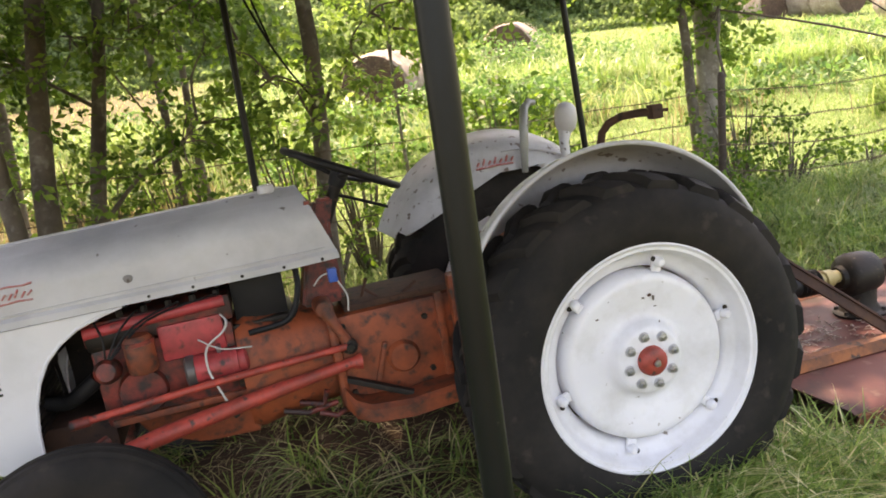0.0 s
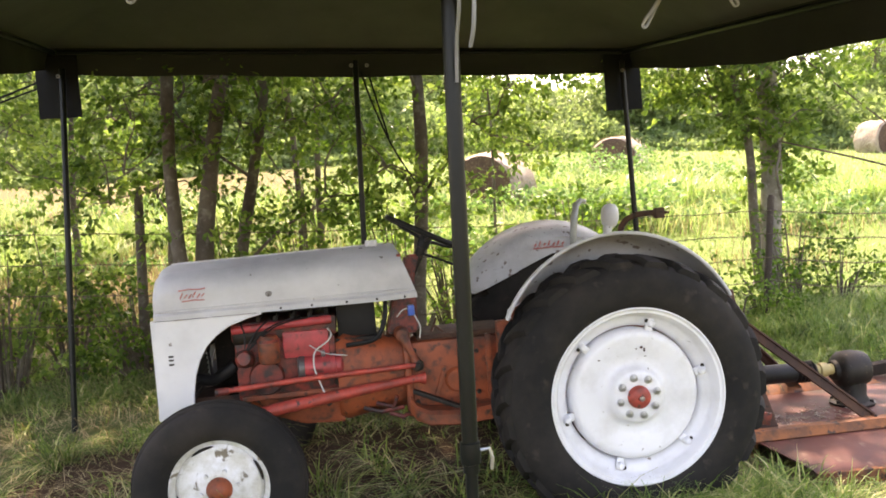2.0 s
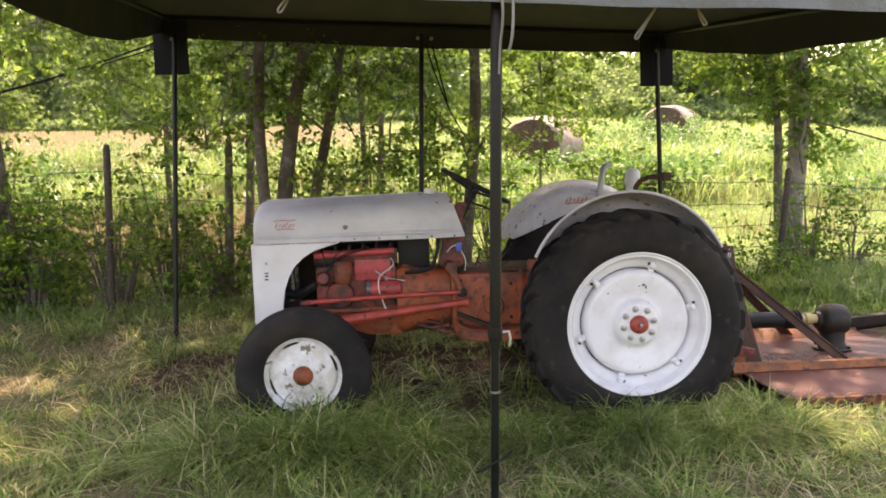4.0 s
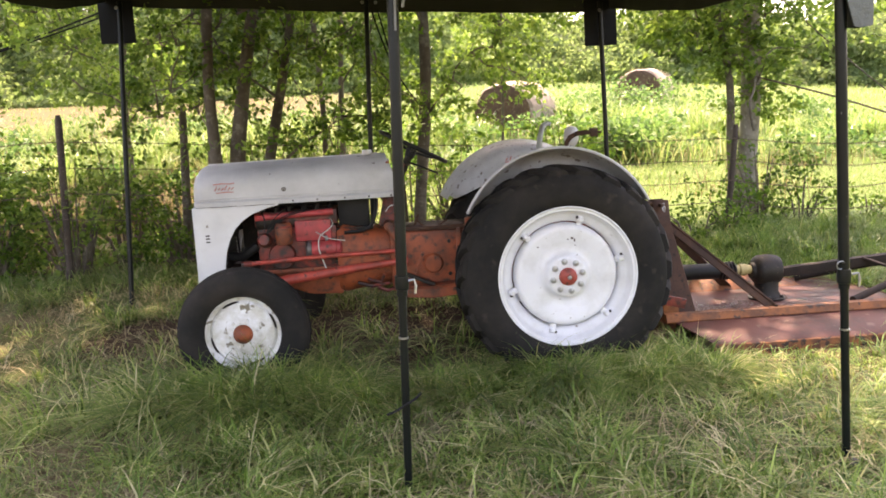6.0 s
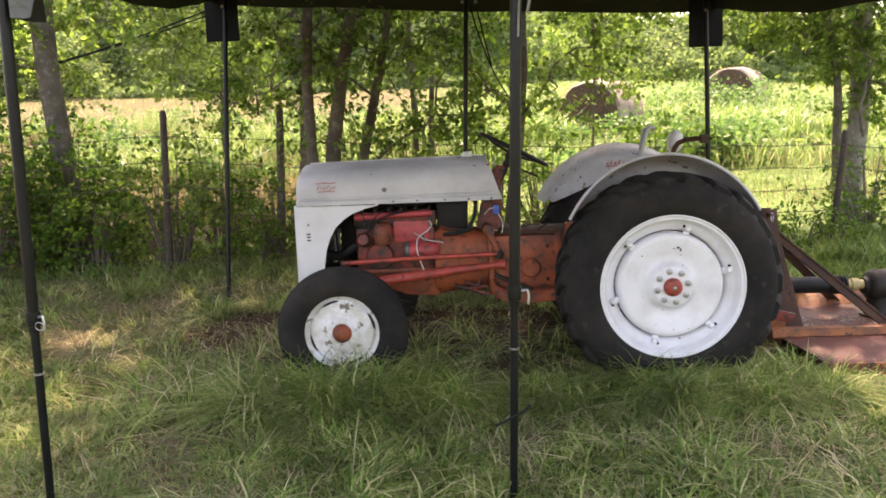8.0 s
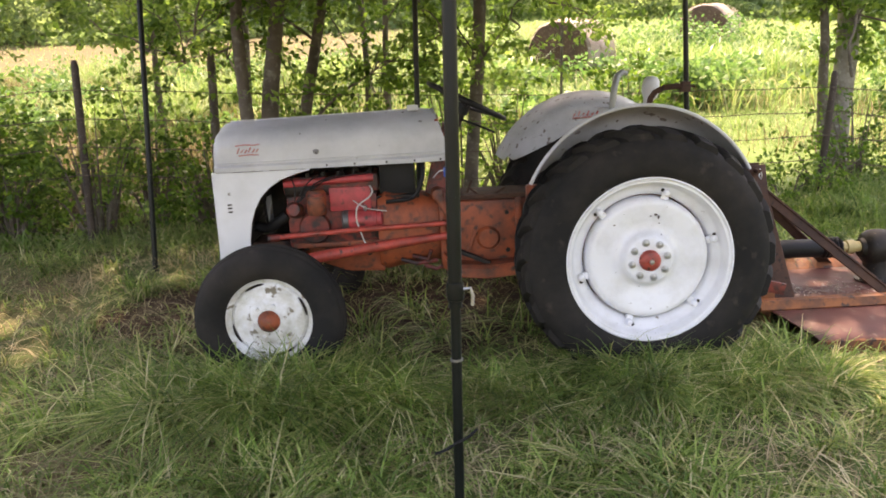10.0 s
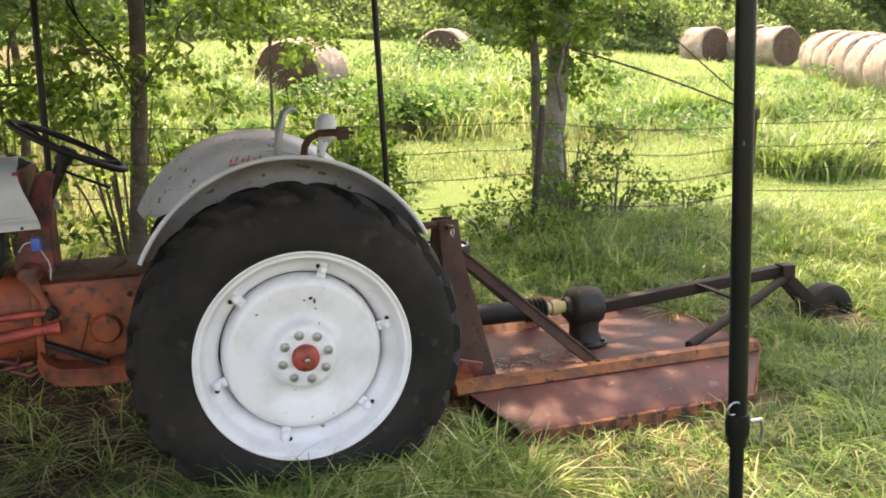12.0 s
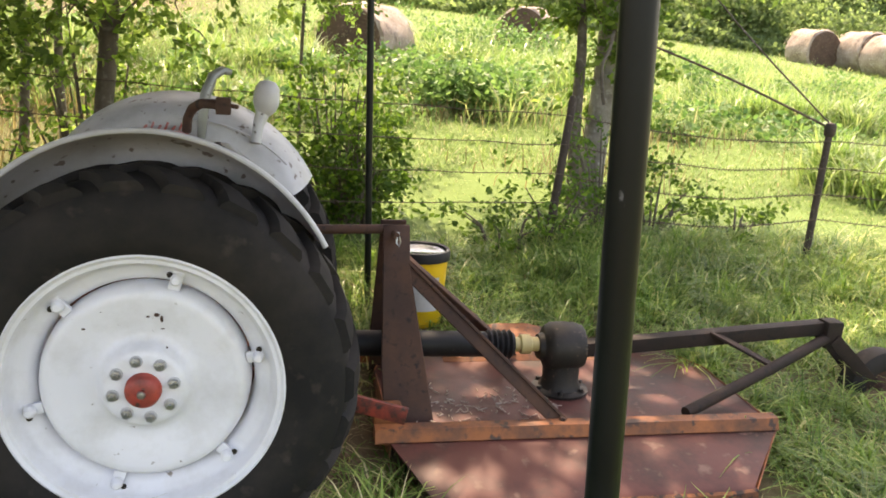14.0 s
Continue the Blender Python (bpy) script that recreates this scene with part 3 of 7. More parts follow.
    bm = lathe(bm_new(), [(0.0, 0.03), (0.075, 0.028), (0.082, 0.015), (0.082, 0.0)], (-1.60, CY - 0.15, 0.69), (0, -1, 0), 26)
    part("timing_cover", bm, RED, engine)
    # bell housing and gearbox
    secs = []
    for x, w, zl, zh in ((-1.27, 0.19, 0.44, 0.84), (-1.23, 0.205, 0.43, 0.86), (-1.19, 0.20, 0.44, 0.85), (-1.05, 0.17, 0.46, 0.83), (-0.93, 0.15, 0.46, 0.82)):
        s = []
        for k in range(20):
            a = 2 * math.pi * k / 20
            c, d = math.cos(a), math.sin(a)
            s.append((x, CY + w * math.copysign(abs(c) ** 0.6, c), (zl + zh) / 2 + (zh - zl) / 2 * math.copysign(abs(d) ** 0.7, d)))
        secs.append(s)
    bell = part("bell_housing", loft(bm_new(), secs, close=True), ORANGE, tractor, "orange cast bell housing")
    for k in range(7):
        a = radians(110 + 24 * k)
        part("housing_bolt", lathe(bm_new(), [(0.0, 0.016), (0.012, 0.016), (0.014, 0.0)], (-1.272, CY + 0.17 * math.cos(a) * 1.05, 0.645 + 0.19 * math.sin(a)), (-1, 0, 0), 6), GREASE, bell)
    part("flange", tube(bm_new(), [(-0.935, CY - 0.172, 0.44), (-0.935, CY - 0.178, 0.63), (-0.935, CY - 0.16, 0.83), (-0.935, CY, 0.845)], 0.018, 8), ORANGE, bell)
    bm = box(bm_new(), -0.95, -0.33, CY - 0.165, CY + 0.165, 0.44, 0.79, 0.03)
    gear = part("gearbox_housing", bm, ORANGE, tractor, "faded orange gearbox housing")
    part("top_cover", box(bm_new(), -0.88, -0.45, CY - 0.14, CY + 0.14, 0.79, 0.815, 0.006), RUST, gear)
    part("rib", box(bm_new(), -0.555, -0.525, CY - 0.185, CY - 0.16, 0.45, 0.80, 0.006), ORANGE, gear)
    part("rib", box(bm_new(), -0.50, -0.40, CY - 0.215, CY - 0.16, 0.46, 0.86, 0.012), ORANGE, gear)
    bm = lathe(bm_new(), [(0.0, 0.02), (0.05, 0.018), (0.062, 0.0)], (-0.70, CY - 0.165, 0.59), (0, -1, 0), 24)
    part("inspection_cover", bm, ORANGE, gear)
    part("web", bar(bm_new(), (-0.82, CY - 0.17, 0.49), (-0.76, CY - 0.17, 0.66), 0.02, 0.018), ORANGE, gear)
    for dx, dz in ((-0.60, 0.72), (-0.60, 0.52), (-0.90, 0.50), (-0.90, 0.75)):
        part("bolt", lathe(bm_new(), [(0.0, 0.014), (0.011, 0.014), (0.012, 0.0)], (dx, CY - 0.165, dz), (0, -1, 0), 6), GREASE, gear)
    # rear axle housing and trumpets
    bm = lathe(bm_new(), [(0.0, -0.56), (0.055, -0.56), (0.075, -0.3), (0.11, -0.17), (0.14, -0.16), (0.15, 0.0), (0.14, 0.16), (0.11, 0.17), (0.075, 0.3), (0.055, 0.56), (0.0, 0.56)], (0, CY, 0.56), (0, 1, 0), 28)
    part("rear_axle", bm, ORANGE, tractor)
    part("differential_housing", box(bm_new(), -0.36, 0.26, CY - 0.17, CY + 0.17, 0.42, 0.88, 0.05), ORANGE, tractor)
    # far side: dark box added to close the gaps behind the engine, and air pipe
    part("gap_blocker", box(bm_new(), -1.88, -1.28, CY + 0.155, CY + 0.215, 0.60, 0.975, 0.02), GREASE, engine, "dark box added on the far side to close the gaps")
    part("air_pipe", tube(bm_new(), slack([(-1.62, CY + 0.20, 0.96), (-1.45, CY + 0.18, 1.0), (-1.30, CY + 0.16, 0.99), (-1.24, CY + 0.15, 0.90)]), 0.022, 10), GREASE, engine)
    # plug leads from the distributor to the head
    for k in range(4):
        xk = -1.70 + 0.13 * k
        part("plug_lead", tube(bm_new(), slack([(-1.69, CY - 0.21, 0.815), (-1.68 + 0.05 * k, CY - 0.205, 0.90 + 0.012 * k), (xk, CY - 0.17, 0.965), (xk + 0.01, CY - 0.13, 0.958)], 4), 0.004, 6), BLACK, engine)
    # dark battery box
    part("battery_box", box(bm_new(), -1.255, -1.07, CY - 0.10, CY + 0.13, 0.835, 1.02, 0.008), BLACK, tractor, "black battery box")
    part("battery_tray", box(bm_new(), -1.27, -1.05, CY - 0.13, CY + 0.14, 0.815, 0.833, 0.004), GREASE, tractor)
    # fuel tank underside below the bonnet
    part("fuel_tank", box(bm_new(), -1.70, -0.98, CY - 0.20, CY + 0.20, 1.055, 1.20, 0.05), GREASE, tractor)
    # steering
    bm = bm_new()
    loft(bm, [[(-1.02, CY - 0.07, 0.82), (-0.86, CY - 0.07, 0.82), (-0.86, CY + 0.07, 0.82), (-1.02, CY + 0.07, 0.82)],
              [(-0.98, CY - 0.06, 0.98), (-0.86, CY - 0.06, 0.98), (-0.86, CY + 0.06, 0.98), (-0.98, CY + 0.06, 0.98)],
              [(-0.94, CY - 0.04, 1.10), (-0.86, CY - 0.04, 1.10), (-0.86, CY + 0.04, 1.10), (-0.94, CY + 0.04, 1.10)],
              [(-0.90, CY - 0.035, 1.20), (-0.83, CY - 0.035, 1.20), (-0.83, CY + 0.035, 1.20), (-0.90, CY + 0.035, 1.20)]], close=True)
    bmesh.ops.bevel(bm, geom=bm.edges[:], offset=0.012, segments=2, affect="EDGES")
    part("steering_box", bm, RED, tractor, "red steering gear housing")
    # dash plate behind the bonnet
    part("dash_panel", plate(bm_new(), [(-0.985, 1.0), (-0.965, 1.0), (-0.93, 1.22), (-0.95, 1.22)], CY - 0.20, CY + 0.20, 0.002), RED, tractor)
    ax = Vector((0.46, 0, 0.888))
    c = Vector((-0.775, CY + 0.02, 1.292))
    u = Vector((0.888, 0, -0.46))
    v = Vector((0, 1, 0))
    bm = bm_new()
    rimv = [c + (u * math.cos(2 * math.pi * k / 40) + v * math.sin(2 * math.pi * k / 40)) * 0.218 for k in range(41)]
    tube(bm, rimv, 0.0135, 10, cap=False)
    wheel = part("steering_wheel", bm, BLACK, tractor, "black steering wheel with three spokes")
    for a in (30, 150, 270):
        d = u * math.cos(radians(a)) + v * math.sin(radians(a))
        part("spoke", tube(bm_new(), [c - ax * 0.03 + d * 0.02, c - ax * 0.02 + d * 0.12, c + d * 0.215], 0.009, 8), BLACK, wheel)
    part("hub", lathe(bm_new(), [(0.0, 0.02), (0.028, 0.016), (0.034, 0.0), (0.03, -0.05), (0.0, -0.05)], c - ax * 0.02, ax, 18), BLACK, wheel)
    part("steering_column", tube(bm_new(), [c - ax * 0.05, c - ax * 0.22], 0.024, 12), GREASE, tractor)
    part("throttle_lever", tube(bm_new(), [c - ax * 0.10, c - ax * 0.09 + v * -0.05 + u * 0.10, c - ax * 0.085 + v * -0.06 + u * 0.2], 0.006, 8), BLACK, tractor)
    # steering arm, drag link and radius rod
    bm = tube(bm_new(), [(-0.955, CY - 0.16, 0.835), (-0.945, CY - 0.175, 0.81), (-0.915, CY - 0.18, 0.74), (-0.89, CY - 0.185, 0.682)], [0.028, 0.024, 0.018, 0.022], 12)
    arm = part("steering_arm", bm, ORANGE, tractor)
    part("pivot_boss", lathe(bm_new(), [(0.0, 0.03), (0.026, 0.028), (0.032, 0.018), (0.034, -0.06)], (-0.955, CY - 0.16, 0.832), (0, -1, 0), 18), ORANGE, arm)
    part("ball_joint", lathe(bm_new(), [(0.0, 0.028), (0.014, 0.026), (0.016, 0.016), (0.027, 0.012), (0.03, -0.01), (0.02, -0.02)], (-0.89, CY - 0.19, 0.68), (0, -1, 0), 16), GREASE, arm)
    bm = tube(bm_new(), [(-0.90, CY - 0.20, 0.685), (-1.35, CY - 0.245, 0.684), (-1.78, CY - 0.295, 0.674)], 0.013, 10)
    rod = part("drag_link", bm, BRIGHT, tractor, "faded red steering drag link")
    part("rod_end", tube(bm_new(), [(-1.76, CY - 0.295, 0.674), (-1.82, CY - 0.30, 0.672)], 0.018, 10), RED, rod)
    bm = tube(bm_new(), [(-0.86, CY - 0.19, 0.618), (-0.90, CY - 0.195, 0.62), (-1.2, CY - 0.24, 0.598), (-1.55, CY - 0.30, 0.568), (-1.68, CY - 0.33, 0.552), (-1.80, CY - 0.36, 0.545)], [0.03, 0.019, 0.026, 0.030, 0.026, 0.02], 12)
    part("radius_rod", bm, BRIGHT, tractor, "faded red radius rod")
    part("radius_rod", tube(bm_new(), [(-0.86, CY + 0.19, 0.618), (-1.2, CY + 0.24, 0.598), (-1.80, CY + 0.36, 0.545)], 0.026, 12), BRIGHT, tractor)
    # front axle
    bm = bm_new()
    bar(bm, (-1.80, CY - 0.42, 0.50), (-1.80, CY + 0.42, 0.50), 0.06, 0.075)
    axle = part("front_axle", bm, RED, tractor, "red front axle beam")
    for s in (-1, 1):
        part("kingpin", tube(bm_new(), [(-1.79, CY + s * 0.42, 0.33), (-1.79, CY + s * 0.42, 0.60)], 0.03, 12), RED, axle)
        part("spindle", tube(bm_new(), [(-1.78, CY + s * 0.40, 0.345), (-1.78, CY + s * 0.62, 0.345)], 0.025, 12), GREASE, axle)
        part("steering_knuckle", bar(bm_new(), (-1.79, CY + s * 0.42, 0.60), (-1.70, CY + s * 0.38, 0.63), 0.03, 0.02), RED, axle)
    part("front_bolster", box(bm_new(), -1.98, -1.72, CY - 0.12, CY + 0.12, 0.48, 0.62, 0.02), RUST, tractor)
    # step plates
    for s in (-1, 1):
        bm = bm_new()
        rows = []
        for x, z, ya, yb in ((-0.94, 0.52, 0.17, 0.24), (-0.915, 0.485, 0.17, 0.27), (-0.86, 0.462, 0.17, 0.29), (-0.72, 0.452, 0.17, 0.30), (-0.58, 0.462, 0.17, 0.30), (-0.45, 0.475, 0.17, 0.30), (-0.34, 0.48, 0.17, 0.28)):
            rows.append([(x, CY + s * ya, z + 0.012), (x, CY + s * (yb - 0.012), z + 0.012), (x, CY + s * yb, z), (x, CY + s * yb, z - 0.04), (x, CY + s * (yb - 0.01), z - 0.046)])
        loft(bm, rows)
        part("step_plate", thicken(bm, 0.006), ORANGE, tractor, "orange step plate with rusty tread")
    part("step_bracket", bar(bm_new(), (-0.93, CY - 0.17, 0.56), (-0.70, CY - 0.24, 0.47), 0.03, 0.02), GREASE, tractor)
    for pts in ([(-1.10, CY - 0.19, 0.52), (-1.02, CY - 0.21, 0.50), (-1.00, CY - 0.21, 0.55)], [(-1.16, CY - 0.18, 0.50), (-1.08, CY - 0.2, 0.48), (-0.97, CY - 0.19, 0.49)], [(-1.04, CY - 0.2, 0.47), (-0.98, CY - 0.22, 0.45), (-0.95, CY - 0.2, 0.46)]):
        part("linkage_rod", tube(bm_new(), pts, 0.011, 8), RED, tractor)
    # wiring
    part("wire", tube(bm_new(), slack([(-1.30, CY - 0.19, 0.90), (-1.285, CY - 0.22, 0.875), (-1.305, CY - 0.23, 0.845), (-1.365, CY - 0.22, 0.80), (-1.375, CY - 0.225, 0.73), (-1.355, CY - 0.24, 0.66), (-1.325, CY - 0.25, 0.575)]), 0.004, 8), WHITE_CORD, tractor, "loose white wire")
    part("wire", tube(bm_new(), slack([(-1.39, CY - 0.18, 0.825), (-1.32, CY - 0.23, 0.79), (-1.22, CY - 0.2, 0.765)]), 0.003, 6), WHITE_CORD, tractor)
    part("wire", tube(bm_new(), slack([(-0.97, CY - 0.17, 0.92), (-0.94, CY - 0.2, 0.955), (-0.90, CY - 0.2, 0.96)]), 0.003, 6), WHITE_CORD, tractor)
    part("wire", tube(bm_new(), slack([(-0.89, CY - 0.2, 0.93), (-0.865, CY - 0.2, 0.87), (-0.87, CY - 0.19, 0.81)]), 0.003, 6), WHITE_CORD, tractor)
    part("plug_end", tube(bm_new(), [(-1.33, CY - 0.25, 0.585), (-1.315, CY - 0.25, 0.55)], 0.011, 8), GREASE, tractor)
    part("wire_connector", box(bm_new(), -0.918, -0.886, CY - 0.21, CY - 0.185, 0.925, 0.975, 0.006), BLUE, tractor, "blue wire connector")
    part("dark_hose", tube(bm_new(), slack([(-1.02, CY - 0.16, 1.0), (-1.03, CY - 0.19, 0.92), (-1.08, CY - 0.2, 0.83), (-1.22, CY - 0.19, 0.81)]), 0.011, 8), BLACK, tractor)
    # levers and pins on the gearbox
    for x, y, h, lean in ((-0.80, -0.05, 0.10, 0.03), (-0.74, -0.10, 0.06, -0.05), (-0.66, -0.12, 0.05, 0.06)):
        part("pin", tube(bm_new(), [(x, CY + y, 0.81), (x + lean, CY + y, 0.81 + h * 0.7)], 0.006, 8), RUST, tractor)


make_engine()


def rear_wheel(sgn):
    """The wheel on one side; sgn -1 turns its face to the near side."""
    yl = CY + sgn * 0.70          # plane of the rim lugs
    out = (0, sgn, 0)
    c = (0.0, yl, 0.56)
    bm = thicken(lathe(bm_new(), [(0.04, 0.022), (0.098, 0.022), (0.108, 0.019), (0.116, 0.008), (0.124, -0.012), (0.134, -0.024), (0.150, -0.028), (0.175, -0.024), (0.21, -0.014), (0.248, -0.007), (0.262, -0.006), (0.272, -0.011), (0.280, -0.024), (0.285, -0.045), (0.288, -0.085)], c, out, 72), 0.006)
    wheel = part("rear_wheel", bm, WHEEL, tractor, "large rear wheel with white dished centre and rim")
    prof = [(r, h + 0.004) for r, h in [(0.350, -0.010), (0.368, 0.014), (0.40, 0.038), (0.44, 0.047), (0.50, 0.043), (0.546, 0.026), (0.566, -0.006), (0.578, -0.060), (0.581, -0.115),
            (0.578, -0.170), (0.566, -0.224), (0.546, -0.260), (0.50, -0.277), (0.44, -0.280), (0.40, -0.270), (0.37, -0.246), (0.352, -0.222)]]
    bm = lathe(bm_new(), prof, c, out, 72)
    tyre = part("tyre", bm, RUBBER, wheel, "worn black tractor tyre, dusty")
    # tread bars, two slanting rows
    n = 23
    for side in (0, 1):
        for k in range(n):
            bm = bm_new()
            a0 = 2 * math.pi * (k + 0.5 * side) / n
            rows = []
            for i in range(6):
                f = i / 5
                h = (0.018 - 0.146 * f) if side == 0 else (-0.266 + 0.146 * f)
                a = a0 + 0.20 * f
                r0 = 0.536 + 0.024 * min(1.0, f * 2.6) ** 0.7
                r1 = 0.580 + 0.022 * min(1.0, f * 2.4) ** 0.6
                wd = 0.042 + 0.066 * (1 - f) ** 1.5
                pts = []
                for r, da in ((r0, -wd), ((r0 + 2 * r1) / 3, -wd * 0.88), (r1, -wd * 0.62), (r1, wd * 0.62), ((r0 + 2 * r1) / 3, wd * 0.88), (r0, wd)):
                    aa = a + da
                    pts.append((c[0] + r * math.cos(aa), c[1] + sgn * h, c[2] + r * math.sin(aa)))
                rows.append(pts)
            loft(bm, rows, close=True)
            part("tread_bar", bm, RUBBER, wheel)
    rim = part("rim", thicken(lathe(bm_new(), [(0.358, 0.000), (0.368, 0.025), (0.380, 0.036), (0.3855, 0.033), (0.384, 0.026), (0.376, 0.024), (0.364, 0.024), (0.356, 0.010), (0.350, -0.016), (0.338, -0.030), (0.318, -0.040), (0.306, -0.050), (0.299, -0.066), (0.299, -0.19), (0.352, -0.21), (0.36, -0.24), (0.385, -0.262)], c, out, 72), 0.004), WHEEL, wheel, "white painted steel rim, chipped")
    for k in range(6):
        a = radians(74 + 60 * k)
        d = Vector((math.cos(a), 0, math.sin(a)))
        t = Vector((-math.sin(a), 0, math.cos(a)))
        p = Vector(c) + d * 0.315 + Vector(out) * -0.020
        bm = bm_new()
        bar(bm, p - d * 0.034 - Vector(out) * 0.010, p + d * 0.024 - Vector(out) * 0.014, 0.034, 0.016, out, 0.006)
        lug = part("rim_lug", bm, WHEEL, wheel)
        bm = lathe(bm_new(), [(0.0, 0.024), (0.010, 0.022), (0.016, 0.014), (0.018, 0.0)], p, out, 10)
        part("lug_bolt", bm, WHEEL, wheel)
        bm = lathe(bm_new(), [(0.0, 0.004), (0.008, 0.004), (0.009, 0.0)], p + t * 0.02 + d * 0.008, out, 8)
        part("lug_slot", bm, GREASE, wheel)
    for k in range(8):
        a = radians(12 + 45 * k)
        p = Vector(c) + Vector((math.cos(a), 0, math.sin(a))) * 0.083 + Vector(out) * 0.022
        nut = part("wheel_nut", lathe(bm_new(), [(0.0, 0.024), (0.007, 0.024), (0.008, 0.015), (0.0135, 0.014), (0.015, 0.0)], p, out, 6), CHROME, wheel)
        part("washer", lathe(bm_new(), [(0.0, 0.004), (0.017, 0.003), (0.018, 0.0)], p, out, 14), HOOD, wheel)
    hub = part("hub_cap", lathe(bm_new(), [(0.0, 0.062), (0.012, 0.062), (0.013, 0.055), (0.024, 0.054), (0.040, 0.050), (0.047, 0.042), (0.050, 0.018), (0.05, 0.0)], c, out, 28), BRIGHT, wheel, "red axle hub")
    part("axle_end", lathe(bm_new(), [(0.0, 0.072), (0.009, 0.070), (0.012, 0.064), (0.012, 0.06)], c, out, 12), CHROME, wheel)
    if sgn < 0:
        bm = bm_new()
        for x, z, w, h in ((0.035, 0.205, 0.016, 0.012), (0.048, 0.193, 0.009, 0.02), (0.012, 0.20, 0.011, 0.006), (-0.11, 0.215, 0.008, 0.007), (-0.155, 0.165, 0.012, 0.006), (0.05, 0.165, 0.012, 0.004), (0.06, 0.11, 0.005, 0.008)):
            lathe(bm, [(0.0, 0.0012), (1.0, 0.001)], (0, 0, 0), (0, -1, 0), 7)
            vs = list(bm.verts)[-8:]
            bmesh.ops.transform(bm, matrix=Matrix.Translation((x, yl + 0.0095, 0.56 + z)) @ Matrix.Diagonal((w * 0.5, 1, h * 0.5, 1)), verts=list(vs))
        part("paint_chips", bm, RUST, wheel)
    return wheel


def front_wheel(sgn):
    yc = CY + sgn * 0.60
    out = (0, sgn, 0)
    c = (-1.78, yc, 0.345)
    bm = thicken(lathe(bm_new(), [(0.05, 0.052), (0.075, 0.050), (0.092, 0.040), (0.115, 0.024), (0.145, 0.024), (0.165, 0.030), (0.178, 0.022), (0.184, 0.004)], c, out, 56), 0.004)
    # the far wheel's centre, rim and nuts take a plain dark material
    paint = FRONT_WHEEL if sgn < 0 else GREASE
    wheel = part("front_wheel", bm, paint, tractor, "smaller front wheel with chipped white centre" if sgn < 0 else "smaller front wheel with dark centre and rim")
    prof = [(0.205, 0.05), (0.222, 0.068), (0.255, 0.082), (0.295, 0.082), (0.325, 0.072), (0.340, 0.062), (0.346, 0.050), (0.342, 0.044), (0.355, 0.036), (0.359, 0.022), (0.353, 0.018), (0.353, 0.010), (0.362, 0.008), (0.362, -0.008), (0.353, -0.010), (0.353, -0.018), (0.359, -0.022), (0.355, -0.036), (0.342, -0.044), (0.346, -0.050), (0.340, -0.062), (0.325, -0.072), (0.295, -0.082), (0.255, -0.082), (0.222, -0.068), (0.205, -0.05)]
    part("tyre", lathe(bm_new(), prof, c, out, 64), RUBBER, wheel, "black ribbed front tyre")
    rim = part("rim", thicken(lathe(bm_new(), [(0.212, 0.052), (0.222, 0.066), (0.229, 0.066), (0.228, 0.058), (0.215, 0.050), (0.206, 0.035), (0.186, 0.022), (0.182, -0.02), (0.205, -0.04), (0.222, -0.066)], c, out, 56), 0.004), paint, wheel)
    for k in range(4):
        a = radians(20 + 90 * k)
        bm = bm_new()
        pts = []
        for i in range(9):
            aa = a + radians(-16 + 4 * i)
            pts.append((c[0] + 0.176 * math.cos(aa), yc + sgn * 0.0285, c[2] + 0.176 * math.sin(aa)))
        tube(bm, pts, [0.001, 0.005, 0.006, 0.007, 0.007, 0.007, 0.006, 0.005, 0.001], 6)
        part("slot", bm, GREASE, wheel)
    for k in range(6):
        a = radians(10 + 60 * k)
        part("wheel_nut", lathe(bm_new(), [(0.0, 0.062), (0.009, 0.062), (0.012, 0.04)], (c[0] + 0.076 * math.cos(a), yc, c[2] + 0.076 * math.sin(a)), out, 6), paint, wheel)
    part("hub_cap", lathe(bm_new(), [(0.0, 0.098), (0.018, 0.096), (0.034, 0.086), (0.042, 0.07), (0.052, 0.06), (0.054, 0.05), (0.05, 0.04)], c, out, 28), ORANGE, wheel, "orange-red hub cap")
    return wheel


for s in (-1, 1):
    rear_wheel(s)
    front_wheel(s)


